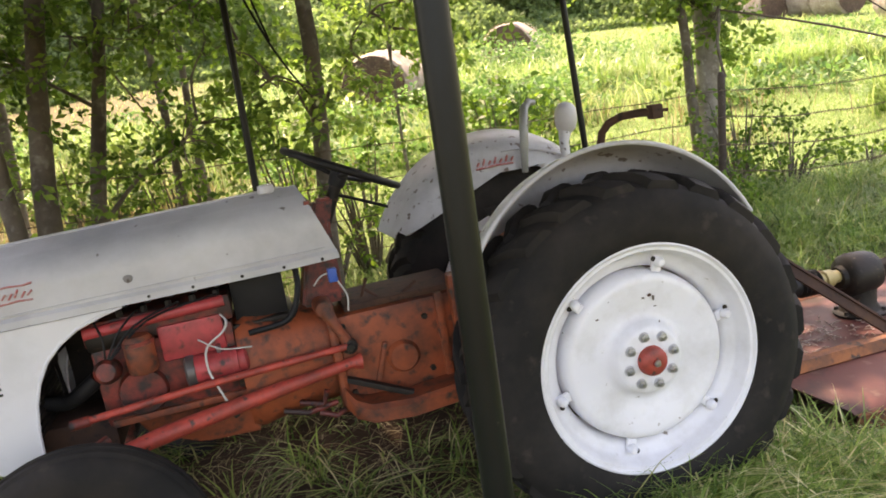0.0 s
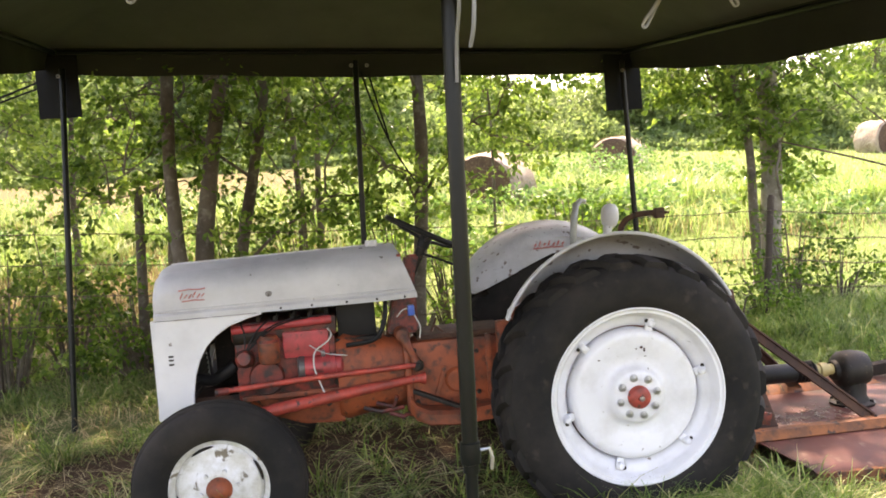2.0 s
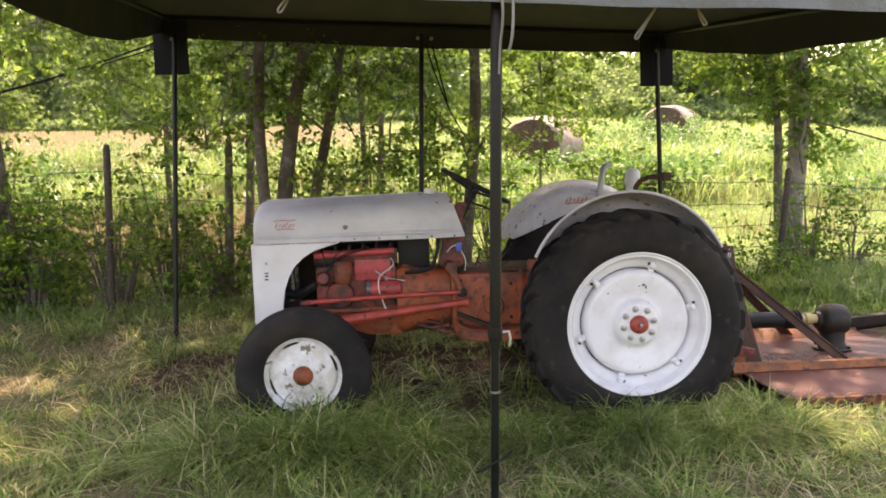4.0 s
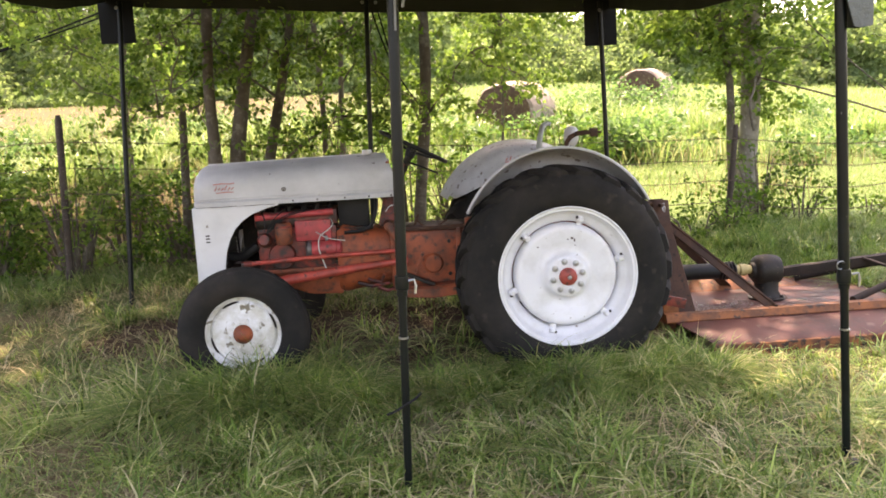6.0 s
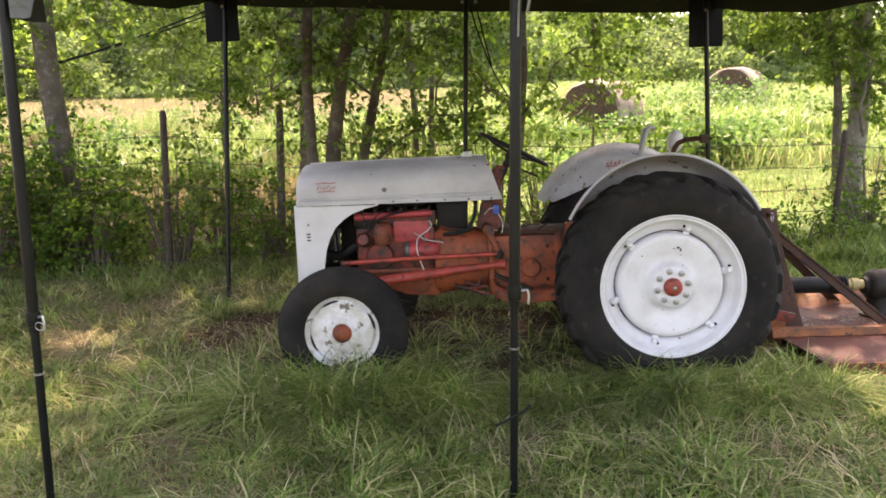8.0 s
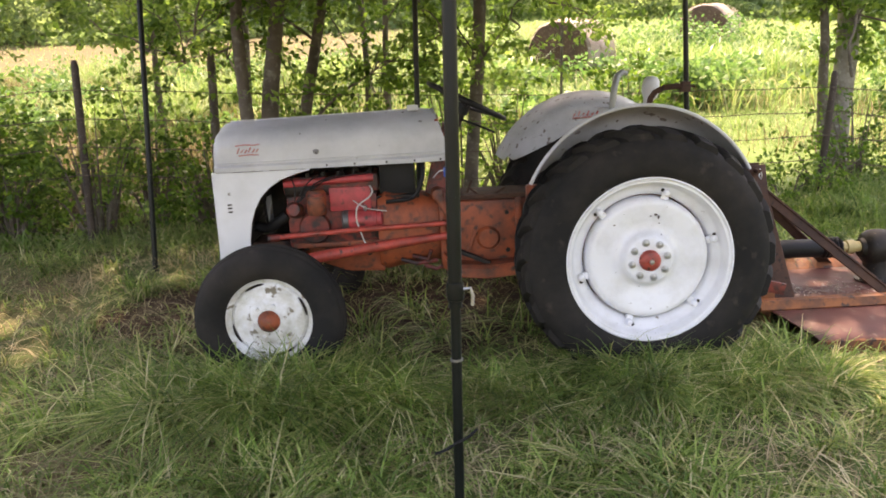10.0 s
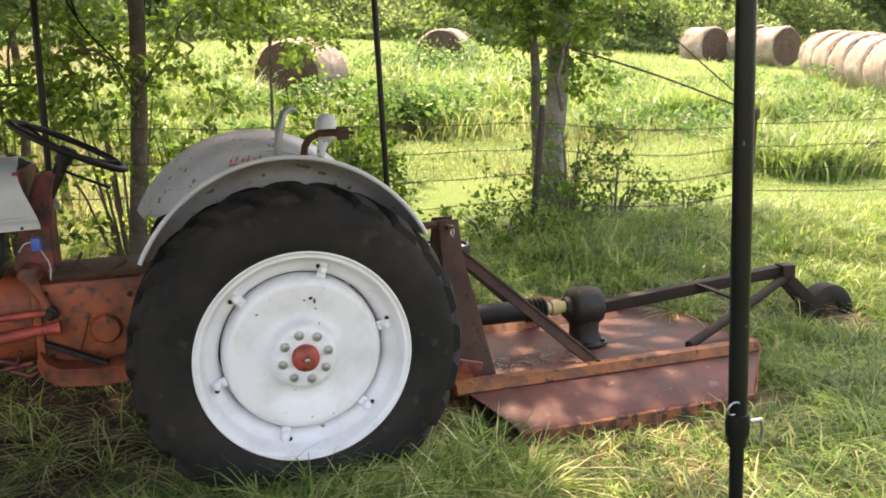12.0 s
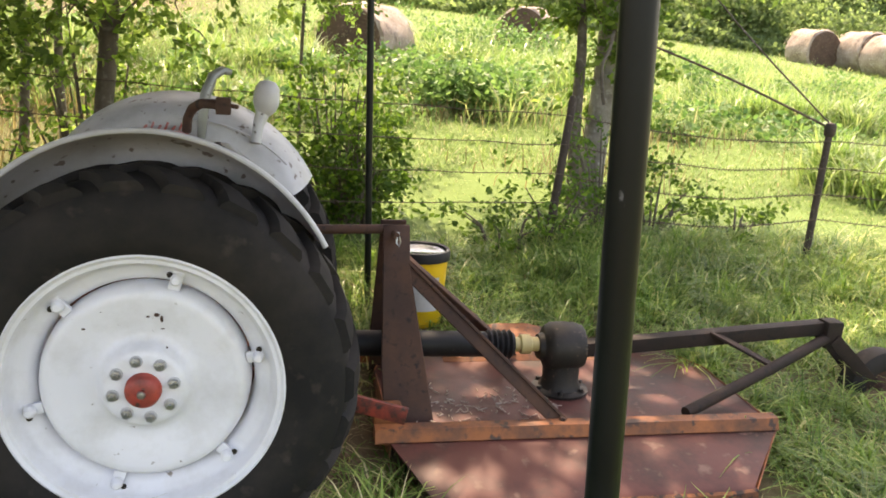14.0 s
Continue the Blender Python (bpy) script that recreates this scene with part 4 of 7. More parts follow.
def fender(sgn):
    """Clamshell mudguard: side plate inboard of the tyre, crown flaring out over it."""
    n = 34
    rows = []
    prof = [(0.592, 0.000), (0.600, 0.004), (0.603, 0.012), (0.599, 0.022), (0.593, 0.06), (0.585, 0.10), (0.575, 0.14), (0.562, 0.175), (0.545, 0.205), (0.515, 0.228), (0.44, 0.240), (0.30, 0.243)]
    cx = -0.01 if sgn < 0 else -0.045
    grow = 1.0 if sgn < 0 else 1.05
    for k in range(n + 1):
        a = radians(154 - 126 * k / n)
        row = []
        for r, d in prof:
            rr = r * grow
            x = cx + 0.955 * rr * math.cos(a)
            z = 0.66 + rr * math.sin(a)
            x = max(x, -0.588)
            low = min(1.12, max(0.985 - 0.7 * (x + 0.585), 0.93 + 0.42 * (x + 0.50)), 0.78 + 0.9 * (0.54 - x))
            row.append((x, CY + sgn * (0.605 - d), max(z, low if d > 0.2 else 0.0)))
        rows.append(row)
    bm = thicken(loft(bm_new(), rows), 0.004)
    f = part("fender", bm, FENDER, tractor, "grey steel mudguard with rolled edge")
    bm = bm_new()
    tube(bm, [(cx + 0.955 * 0.597 * grow * math.cos(radians(154 - 126 * k / n)), CY + sgn * 0.604, 0.66 + 0.597 * grow * math.sin(radians(154 - 126 * k / n))) for k in range(n + 1)], 0.0085, 8)
    part("rolled_edge", bm, HOOD, f)
    for a in (140, 118, 92, 66, 44):
        part("rivet", lathe(bm_new(), [(0.0, 0.006), (0.007, 0.004), (0.009, 0.0)], (-0.01 + 0.955 * 0.592 * math.cos(radians(a)), CY + sgn * 0.56, 0.66 + 0.593 * math.sin(radians(a))), (math.cos(radians(a)), 0, math.sin(radians(a))), 8), HOOD, f)
    part("brace_edge", tube(bm_new(), [(-0.01 + 0.545 * math.cos(radians(a)), CY + sgn * 0.374, 0.66 + 0.545 * math.sin(radians(a))) for a in range(92, 40, -6)], 0.005, 6), HOOD, f)
    if sgn > 0:
        # red script badge on the inner plate
        bm = bm_new()
        y = CY + 0.357
        # plain slanting dashes in place of the worn script
        for s in [[(-0.155 + 0.026 * k, 1.160), (-0.143 + 0.026 * k, 1.176 + 0.012 * (k % 2))] for k in range(7)] + [[(-0.16, 1.150), (-0.07, 1.153), (0.01, 1.150)]]:
            tube(bm, [(x, y - 0.004 + 0.012 * (1.2 - z), z) for x, z in s], 0.005, 5)
        part("badge", bm, EMBLEM, f, "faded red script badge")
        # lamp stalk and lamp shell
        part("lamp_bracket", tube(bm_new(), [(0.055, CY + 0.345, 1.10), (0.062, CY + 0.335, 1.20), (0.075, CY + 0.335, 1.30), (0.10, CY + 0.37, 1.37), (0.135, CY + 0.40, 1.392), (0.165, CY + 0.41, 1.385)], [0.014, 0.019, 0.020, 0.019, 0.017, 0.013], 10), STALK, f, "bent grey metal bracket")
        lamp = part("tail_lamp", lathe(bm_new(), [(0.0, 0.07), (0.03, 0.062), (0.046, 0.04), (0.05, 0.01), (0.05, -0.02), (0.04, -0.05), (0.02, -0.07), (0.0, -0.075)], (0.30, CY + 0.40, 1.295), (0.1, 0, 1), 24), HOOD, f, "grey lamp shell on the mudguard")
        part("lamp_foot", tube(bm_new(), [(0.29, CY + 0.40, 1.25), (0.27, CY + 0.385, 1.19), (0.26, CY + 0.36, 1.12)], [0.03, 0.022, 0.02], 10), HOOD, f)
    else:
        p = [(0.085, CY - 0.37, 1.235), (0.090, CY - 0.385, 1.275), (0.105, CY - 0.41, 1.305), (0.135, CY - 0.455, 1.325), (0.175, CY - 0.52, 1.33), (0.20, CY - 0.55, 1.328)]
        br = part("lamp_bracket", tube(bm_new(), p, 0.014, 10), RUST, f, "rusty bent lamp bracket")
        part("bracket_end", box(bm_new(), 0.185, 0.225, CY - 0.575, CY - 0.535, 1.305, 1.352, 0.004), RUST, f)
        part("bracket_pin", tube(bm_new(), [(0.22, CY - 0.56, 1.33), (0.245, CY - 0.57, 1.328)], 0.006, 8), RUST, f)
    return f


for s in (-1, 1):
    fender(s)


def make_linkage():
    part("top_link", tube(bm_new(), [(0.26, CY + 0.06, 0.84), (0.78, CY + 0.09, 0.845)], 0.018, 10), RUST, tractor, "rusty top link")
    for s in (-1, 1):
        part("lift_arm", bar(bm_new(), (0.15, CY + s * 0.22, 0.42), (0.80, CY + s * 0.33, 0.27), 0.02, 0.06), RED, tractor, "red lower lift arm")
        part("lift_rod", tube(bm_new(), [(0.22, CY + s * 0.2, 0.86), (0.45, CY + s * 0.27, 0.36)], 0.014, 8), RED, tractor)
        part("rocker_arm", bar(bm_new(), (0.05, CY + s * 0.16, 0.86), (0.24, CY + s * 0.2, 0.88), 0.03, 0.05), ORANGE, tractor)
    part("hydraulic_cover", box(bm_new(), -0.30, 0.22, CY - 0.14, CY + 0.14, 0.86, 0.93, 0.02), ORANGE, tractor)
    bm = bm_new()
    rows = []
    for i in range(9):
        f = i / 8
        rows.append([(-0.02 + 0.36 * (f - 0.5) , CY - 0.2 + 0.05 * j, 0.955 + 0.10 * max(0.0, f - 0.55) ** 1.4 * 3 + 0.05 * ((j - 4) / 4.0) ** 2) for j in range(9)])
    loft(bm, rows)
    part("seat", thicken(bm, 0.004), GREASE, tractor, "dark steel pan seat between the mudguards")
    part("seat_spring", bar(bm_new(), (-0.3, CY, 0.90), (0.0, CY, 0.95), 0.06, 0.012), GREASE, tractor)


make_linkage()

# ---- mower ----
MY = 0.82
mower = thing("rotary_mower", (1.5, MY, 0.0), "rusty red rotary mower deck hitched behind the tractor", "mower")


def make_mower():
    top = [(0.76, 0.44), (2.27, 0.42), (2.28, 1.0), (2.18, 1.25), (1.95, 1.40), (1.1, 1.42), (0.85, 1.30), (0.76, 1.05)]
    bm = bm_new()
    a = [bm.verts.new((x, y, 0.168)) for x, y in top]
    b = [bm.verts.new((x, y, 0.156)) for x, y in top]
    bm.faces.new(a)
    bm.faces.new(b[::-1])
    for k in range(len(a)):
        bm.faces.new((a[k], b[k], b[(k + 1) % len(a)], a[(k + 1) % len(a)]))
    part("deck_top", bm, DECK, mower, "faded red deck top strewn with rust and debris", smooth=False)
    # raised ridge along the near edge
    bm = bm_new()
    loft(bm, [[(x, 0.485, 0.170), (x, 0.470, 0.196), (x, 0.425, 0.192), (x, 0.408, 0.150), (x, 0.425, 0.135), (x, 0.485, 0.150)] for x in (0.70, 1.0, 1.5, 2.0, 2.285)], close=True)
    part("ridge", bm, RIDGE, mower, "orange rusty ridge along the deck edge")
    # sloping outer skirt
    bm = bm_new()
    rows = []
    for x0, x1 in ((0.755, 0.865), (0.80, 0.90), (1.2, 1.21), (1.7, 1.63), (2.15, 1.94), (2.275, 2.02)):
        rows.append([(x0, 0.412, 0.145), (x0 + (x1 - x0) * 0.5, 0.27, 0.118), (x1, 0.122, 0.086), (x1, 0.104, 0.074), (x1, 0.100, 0.0)])
    loft(bm, rows)
    part("skirt", thicken(bm, 0.006), DECK, mower, "faded red sloping skirt with scraped edge")
    bm = bm_new()
    loft(bm, [[(2.277, 0.412, 0.148), (2.15, 0.26, 0.118), (2.022, 0.105, 0.078), (2.022, 0.10, 0.0)], [(2.262, 0.44, 0.120), (2.14, 0.29, 0.088), (2.015, 0.13, 0.048), (2.015, 0.13, -0.02)]])
    part("skirt_end", thicken(bm, 0.004), RIDGE, mower)
    bm = bm_new()
    rows = []
    for k in range(47):
        x = 0.868 + 1.152 * k / 46
        w = 0.012 * max(0.0, 1 - min(k, 46 - k) / 4) + 0.004 * noise.noise((x * 9, 3, 0))
        e = 0.006 * noise.noise((x * 14, 0, 5)) + 0.004 * noise.noise((x * 40, 0, 2))
        rows.append([(x, 0.098 + w, 0.082 + e * 0.5), (x, 0.086 + w, 0.076 + e), (x, 0.082 + w, 0.045), (x, 0.083 + w, 0.006 + 2 * e), (x, 0.094 + w, 0.004), (x, 0.100 + w, 0.06)])
    loft(bm, rows, close=True)
    part("skirt_lip", bm, LIP, mower, "crusty rusty lower lip")
    # rear and far sides
    bm = bm_new()
    side = [(2.27, 0.44), (2.28, 1.0), (2.18, 1.25), (1.95, 1.40), (1.1, 1.42), (0.85, 1.30), (0.76, 1.05), (0.76, 0.44)]
    loft(bm, [[(x, y, 0.172), (x + (x - 1.5) * 0.02, y + (y - 0.9) * 0.03, -0.03)] for x, y in side])
    part("deck_side", thicken(bm, 0.006), RIDGE, mower)
    bm = bm_new()
    rows = []
    for x, h in ((1.08, 0.005), (1.2, 0.085), (1.35, 0.115), (1.5, 0.115), (1.65, 0.08), (1.8, 0.04), (1.92, 0.005)):
        rows.append([(x, 1.12, 0.169), (x, 1.2, 0.17 + h * 0.8), (x, 1.3, 0.172 + h), (x, 1.37, 0.168 + h * 0.6), (x, 1.41, 0.166)])
    loft(bm, rows)
    part("far_hump", thicken(bm, 0.004), RIDGE, mower, "pale rusty raised hump")
    bm = bm_new()
    lathe(bm, [(0.0, 0.002), (0.035, 0.001), (0.037, 0.0)], (1.70, 0.70, 0.168), (0, 0, 1), 16)
    part("drain_hole", bm, GREASE, mower)
    # debris on the deck
    rng = random.Random(5)
    bm = bm_new()
    for k in range(140):
        x, y = rng.uniform(0.86, 1.45), rng.uniform(0.50, 0.70) + abs(rng.gauss(0, 0.08))
        a = rng.uniform(0, 6.3)
        L = rng.uniform(0.006, 0.035)
        tube(bm, [(x, y, 0.171), (x + L * math.cos(a), y + L * math.sin(a), 0.174)], 0.0022, 4)
    tagged(part("dry_litter", bm, HAYSIDE, mower), kind="stuff")
    # mast: two leaning legs joined at the top
    for s in (-1, 1):
        yb, yt = MY + s * 0.29, MY + s * 0.045
        bm = bm_new()
        sec = lambda x0, x1, y, z: [(x0, y - 0.008, z), (x1, y - 0.008, z), (x1, y + 0.008, z), (x0, y + 0.008, z)]
        loft(bm, [sec(0.745, 0.935, yb, 0.14), sec(0.735, 0.90, yb - s * 0.08, 0.36), sec(0.74, 0.845, yb - s * 0.2, 0.70), sec(0.742, 0.842, yt, 0.865)], close=True)
        bmesh.ops.bevel(bm, geom=bm.edges[:], offset=0.003, segments=1, affect="EDGES")
        part("mast_leg", bm, RUST, mower, "dark rusty mast plate")
        bm = bm_new()
        bar(bm, (0.80, MY + s * 0.07, 0.73), (1.42, MY + s * 0.352, 0.162), 0.055, 0.014, (0, s, 0.45))
        bar(bm, (0.815, MY + s * 0.062, 0.745), (1.435, MY + s * 0.344, 0.177), 0.012, 0.035, (0, s, 0.45))
        part("mast_brace", bm, RUST, mower, "rusty angle-iron brace")
        part("brace_bolt", lathe(bm_new(), [(0.0, 0.02), (0.013, 0.02), (0.015, 0.0)], (1.405, MY + s * 0.36, 0.185), (0.3, 0, 1), 6), RUST, mower)
        bm = box(bm_new(), 0.70, 0.80, MY + s * 0.32 - 0.02, MY + s * 0.32 + 0.02, 0.17, 0.265, 0.008)
        part("hitch_lug", bm, RIDGE, mower)
    part("hitch_pin", tube(bm_new(), [(0.785, MY - 0.11, 0.835), (0.785, MY + 0.11, 0.835)], 0.013, 10), RUST, mower)
    part("retaining_clip", tube(bm_new(), [(0.79, MY - 0.105, 0.85), (0.785, MY - 0.11, 0.81), (0.795, MY - 0.112, 0.795), (0.80, MY - 0.11, 0.815), (0.792, MY - 0.105, 0.85)], 0.003, 6), CHROME, mower)
    # drive shaft
    bm = lathe(bm_new(), [(0.0, 0.0), (0.05, 0.0), (0.052, 0.01), (0.052, 0.62), (0.048, 0.63)] + [(0.060 if k % 2 else 0.050, 0.63 + 0.011 * k) for k in range(10)] + [(0.045, 0.745), (0.0, 0.745)], (0.55, MY - 0.02, 0.385), (1, 0, -0.02), 22)
    part("drive_shaft", bm, BLACK, mower, "black plastic drive shaft guard with bellows")
    bm = lathe(bm_new(), [(0.0, 0.0), (0.03, 0.0), (0.03, 0.03), (0.04, 0.035), (0.04, 0.075), (0.03, 0.08), (0.03, 0.13), (0.0, 0.13)], (1.29, MY - 0.02, 0.37), (1, 0, 0), 14)
    part("shaft_joint", bm, CREAM, mower, "yellowed universal joint")
    # gearbox
    bm = lathe(bm_new(), [(0.0, 0.0), (0.05, 0.0), (0.058, 0.02), (0.085, 0.03), (0.100, 0.055), (0.103, 0.11), (0.097, 0.16), (0.088, 0.185), (0.05, 0.20), (0.0, 0.203)], (1.40, MY - 0.02, 0.36), (1, 0, 0), 26)
    box_ = part("gear_case", bm, GREASE, mower, "dark greasy mower gearbox")
    bm = lathe(bm_new(), [(0.0, 0.0), (0.115, 0.0), (0.118, 0.012), (0.09, 0.02), (0.075, 0.05), (0.078, 0.12), (0.08, 0.2), (0.0, 0.22)], (1.51, MY - 0.02, 0.168), (0, 0, 1), 24)
    part("gear_neck", bm, GREASE, box_)
    for k in range(6):
        a = radians(60 * k + 15)
        part("flange_bolt", lathe(bm_new(), [(0.0, 0.018), (0.010, 0.018), (0.012, 0.0)], (1.51 + 0.1 * math.cos(a), MY - 0.02 + 0.1 * math.sin(a), 0.18), (0, 0, 1), 6), GREASE, box_)
    # tail arms
    bm = bm_new()
    bar(bm, (1.62, MY + 0.02, 0.325), (2.80, MY + 0.10, 0.385), 0.02, 0.06)
    bar(bm, (1.62, MY + 0.045, 0.35), (2.80, MY + 0.125, 0.41), 0.05, 0.012)
    part("tail_beam", bm, DARKRUST, mower, "rusty steel tail beam")
    part("tail_brace", tube(bm_new(), [(1.93, 0.50, 0.19), (2.4, 0.70, 0.28), (2.82, 0.91, 0.345)], 0.024, 10), DARKRUST, mower)
    part("tail_brace", tube(bm_new(), [(1.95, 1.28, 0.19), (2.4, 1.12, 0.29), (2.82, 0.95, 0.36)], 0.024, 10), DARKRUST, mower)
    part("cross_link", bar(bm_new(), (2.22, MY + 0.07, 0.385), (2.42, 0.72, 0.295), 0.05, 0.012), DARKRUST, mower)
    part("fork_head", box(bm_new(), 2.79, 2.87, 0.88, 0.96, 0.30, 0.425, 0.006), DARKRUST, mower)
    bm = bm_new()
    bar(bm, (2.83, 0.875, 0.345), (3.05, 0.845, 0.135), 0.012, 0.06)
    bar(bm, (2.83, 0.965, 0.345), (3.05, 0.995, 0.135), 0.012, 0.06)
    part("wheel_fork", bm, DARKRUST, mower)
    c = (3.12, 0.92, 0.09)
    bm = lathe(bm_new(), [(0.10, 0.05), (0.13, 0.062), (0.165, 0.058), (0.188, 0.042), (0.193, 0.0), (0.188, -0.042), (0.165, -0.058), (0.13, -0.062), (0.10, -0.05)], c, (0.12, -1, 0), 40)
    tw = part("tail_wheel", bm, RUBBER, mower, "solid black tail wheel")
    part("wheel_hub", lathe(bm_new(), [(0.0, 0.06), (0.03, 0.06), (0.035, 0.03), (0.1, 0.02), (0.105, 0.05), (0.105, -0.05), (0.1, -0.02), (0.0, -0.06)], c, (0.12, -1, 0), 24), RUST, tw)


make_mower()


def make_bucket():
    x, y, z = 1.03, 1.62, 0.19
    b = thing("bucket", (x, y, z), "yellow plastic bucket with black rim standing behind the mower deck", "bucket")
    part("pail", lathe(bm_new(), [(0.0, 0.0), (0.118, 0.0), (0.122, 0.006), (0.142, 0.36), (0.136, 0.36), (0.116, 0.012), (0.0, 0.012)], (x, y, z), (0, 0, 1), 40), YELLOW, b)
    part("rim", lathe(bm_new(), [(0.140, 0.33), (0.150, 0.332), (0.152, 0.372), (0.147, 0.380), (0.132, 0.378), (0.132, 0.36), (0.138, 0.34)], (x, y, z), (0, 0, 1), 40), BLACK, b, "black rim")
    part("lid", lathe(bm_new(), [(0.0, 0.362), (0.10, 0.360), (0.115, 0.368), (0.133, 0.366), (0.133, 0.355), (0.0, 0.352)], (x, y, z), (0, 0, 1), 36), LIDGREY, b, "grey lid with puddled water")
    bm = bm_new()
    rows = []
    for k in range(13):
        a = radians(235 + 6 * k)
        rows.append([(x + r * math.cos(a), y + r * math.sin(a), z + h) for r, h in ((0.1295, 0.09), (0.1345, 0.175), (0.1395, 0.26))])
    loft(bm, rows)
    part("paper_label", bm, WHITE_CORD, b, "pale worn label")


make_bucket()

# ---- canopy ----
canopy = thing("shade_canopy", (-0.95, 0.3, 0.0), "olive-grey tarpaulin canopy on dark steel poles", "canopy")
FL, FR, BL_, BR_ = Vector((-2.60, -1.45, 2.235)), Vector((0.80, -1.45, 2.035)), Vector((-2.92, 2.10, 2.60)), Vector((0.83, 2.10, 2.40))
PEAK = 0.75


def roof_point(u, v):
    p = FL.lerp(FR, u).lerp(BL_.lerp(BR_, u), v)
    tent = min(min(u, 1 - u) * 2.2, min(v, 1 - v) * 2.0, 1.0)
    sag = 0.05 * math.sin(math.pi * min(1.0, tent)) * 1.0
    return p + Vector((0, 0, PEAK * tent ** 0.9 - sag * tent))


def make_canopy():
    n = 40
    def wob(p, k, s=0.02):
        return p + Vector((0, 0, k * (s * noise.noise(p * 3.0) + 0.4 * s * noise.noise(p * 9.0))))
    grid = [[wob(roof_point(i / n, j / n), min(1.0, 6 * min(i, j, n - i, n - j) / n)) for i in range(n + 1)] for j in range(n + 1)]
    part("roof_cover", loft(bm_new(), grid), TARP, canopy, "sun-bleached olive-grey tarpaulin roof")
    part("roof_lining", loft(bm_new(), [[p - Vector((0, 0, 0.012)) for p in r] for r in grid]), TARP_IN, canopy, "dark lining of the roof")
    edges = {"front": (FL, FR, (0, -1, 0)), "rear": (BR_, BL_, (0, 1, 0)), "left": (BL_, FL, (-1, 0, 0)), "right": (FR, BR_, (1, 0, 0))}
    for nm, (a, b, o) in edges.items():
        o = Vector(o)
        m = 90
        drop = {"front": 0.145, "rear": 0.175, "left": 0.15, "right": 0.15}[nm]
        sagk = {"front": 0.035, "rear": 0.02, "left": 0.11, "right": 0.08}[nm]
        for lining in (0, 1):
            rows = []
            for k in range(m + 1):
                f = k / m
                p = a.lerp(b, f)
                row = []
                for i in range(6):
                    g = i / 5
                    w = 0.016 * noise.noise((p.x * 2.2, p.y * 2.2, g * 1.5)) + 0.010 * noise.noise((p.x * 6 + g * 2.5, p.y * 6, g * 2)) + 0.004 * noise.noise((p.x * 17 - g * 4, p.y * 17, g * 4))
                    short = 1 - 0.4 * max(0.0, 1 - f / 0.09) if nm == "front" else 1.0
                    z = -short * (drop + 0.015 * noise.noise((p.x * 1.7 + 5, p.y * 1.7, 0)) + sagk * math.sin(math.pi * f)) * g
                    q = p + o * (0.003 + min(1.0, 2.5 * g) * (0.012 + w) + 0.02 * math.sin(math.pi * g * 0.5)) + Vector((0, 0, z + 0.004))
                    row.append(q - o * 0.006 * lining - Vector((0, 0, 0.014 * lining * (1 - g))))
                rows.append(row)
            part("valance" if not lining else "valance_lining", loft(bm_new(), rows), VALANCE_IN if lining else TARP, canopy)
    # folded corner flaps that wrap the pole heads
    for c, sx, sy, zb in ((FL, -1, -1, 1.86), (FR, 1, -1, 1.675)):
        zt = c.z - 0.02
        fx = c.x - sx * 0.02
        fy = c.y - sy * 0.02
        d = 0.135
        for lining in (0, 1):
            e = 0.008 * lining
            rows = []
            for i in range(7):
                g = i / 6
                w = d * (1 - 0.12 * g) if sx > 0 else d * (0.95 + 0.45 * g)
                wf = d * (1.05 - 0.8 * g)
                z = zt + (zb - zt) * g
                wv = 0.008 * noise.noise((c.x * 3, c.y * 3, z * 6))
                rows.append([(fx - sx * wf, fy + sy * (0.02 + wv - e), z), (fx - sx * wf * 0.5, fy + sy * (0.026 - wv - e), z - 0.005), (fx + sx * (0.03 - e), fy + sy * (0.03 - e), z), (fx + sx * (0.026 + wv - e), fy - sy * w * 0.5, z), (fx + sx * (0.02 - wv - e), fy - sy * w, z + 0.01)])
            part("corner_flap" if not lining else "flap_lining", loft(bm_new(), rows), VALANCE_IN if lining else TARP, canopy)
    # the rear flaps hang square behind their poles
    for px, zt, zb in ((-2.885, 2.56, 2.15), (0.785, 2.37, 1.97)):
        rows = []
        for i in range(7):
            g = i / 6
            z = zt + (zb - zt) * g
            rows.append([(px + 0.128 * (k - 3) / 3 + 0.004 * noise.noise((k, z * 5, px)), 2.115 - 0.022 * abs(k - 3) / 3 + 0.006 * noise.noise((k * 0.9, z * 7, 2 + px)), z + 0.004 * noise.noise((k * 0.7, 3, px))) for k in range(7)])
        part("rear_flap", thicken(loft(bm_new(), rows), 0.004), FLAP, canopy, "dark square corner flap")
    # poles: outer sleeve above, thinner tube below, clip between
    poles = [((-2.705, -1.38), (-2.655, -1.40), 2.2, 0.80, True), ((-0.943, -1.353), (-0.886, -1.36), 2.13, 0.835, True), ((0.796, -1.373), (0.710, -1.405), 2.0, 0.755, True),
             ((-2.922, 1.80), (-2.845, 2.07), 2.45, 0.0, False), ((-1.10, 2.05), (-1.02, 2.07), 2.4, 0.0, False), ((0.83, 2.05), (0.775, 2.06), 2.3, 0.0, False)]
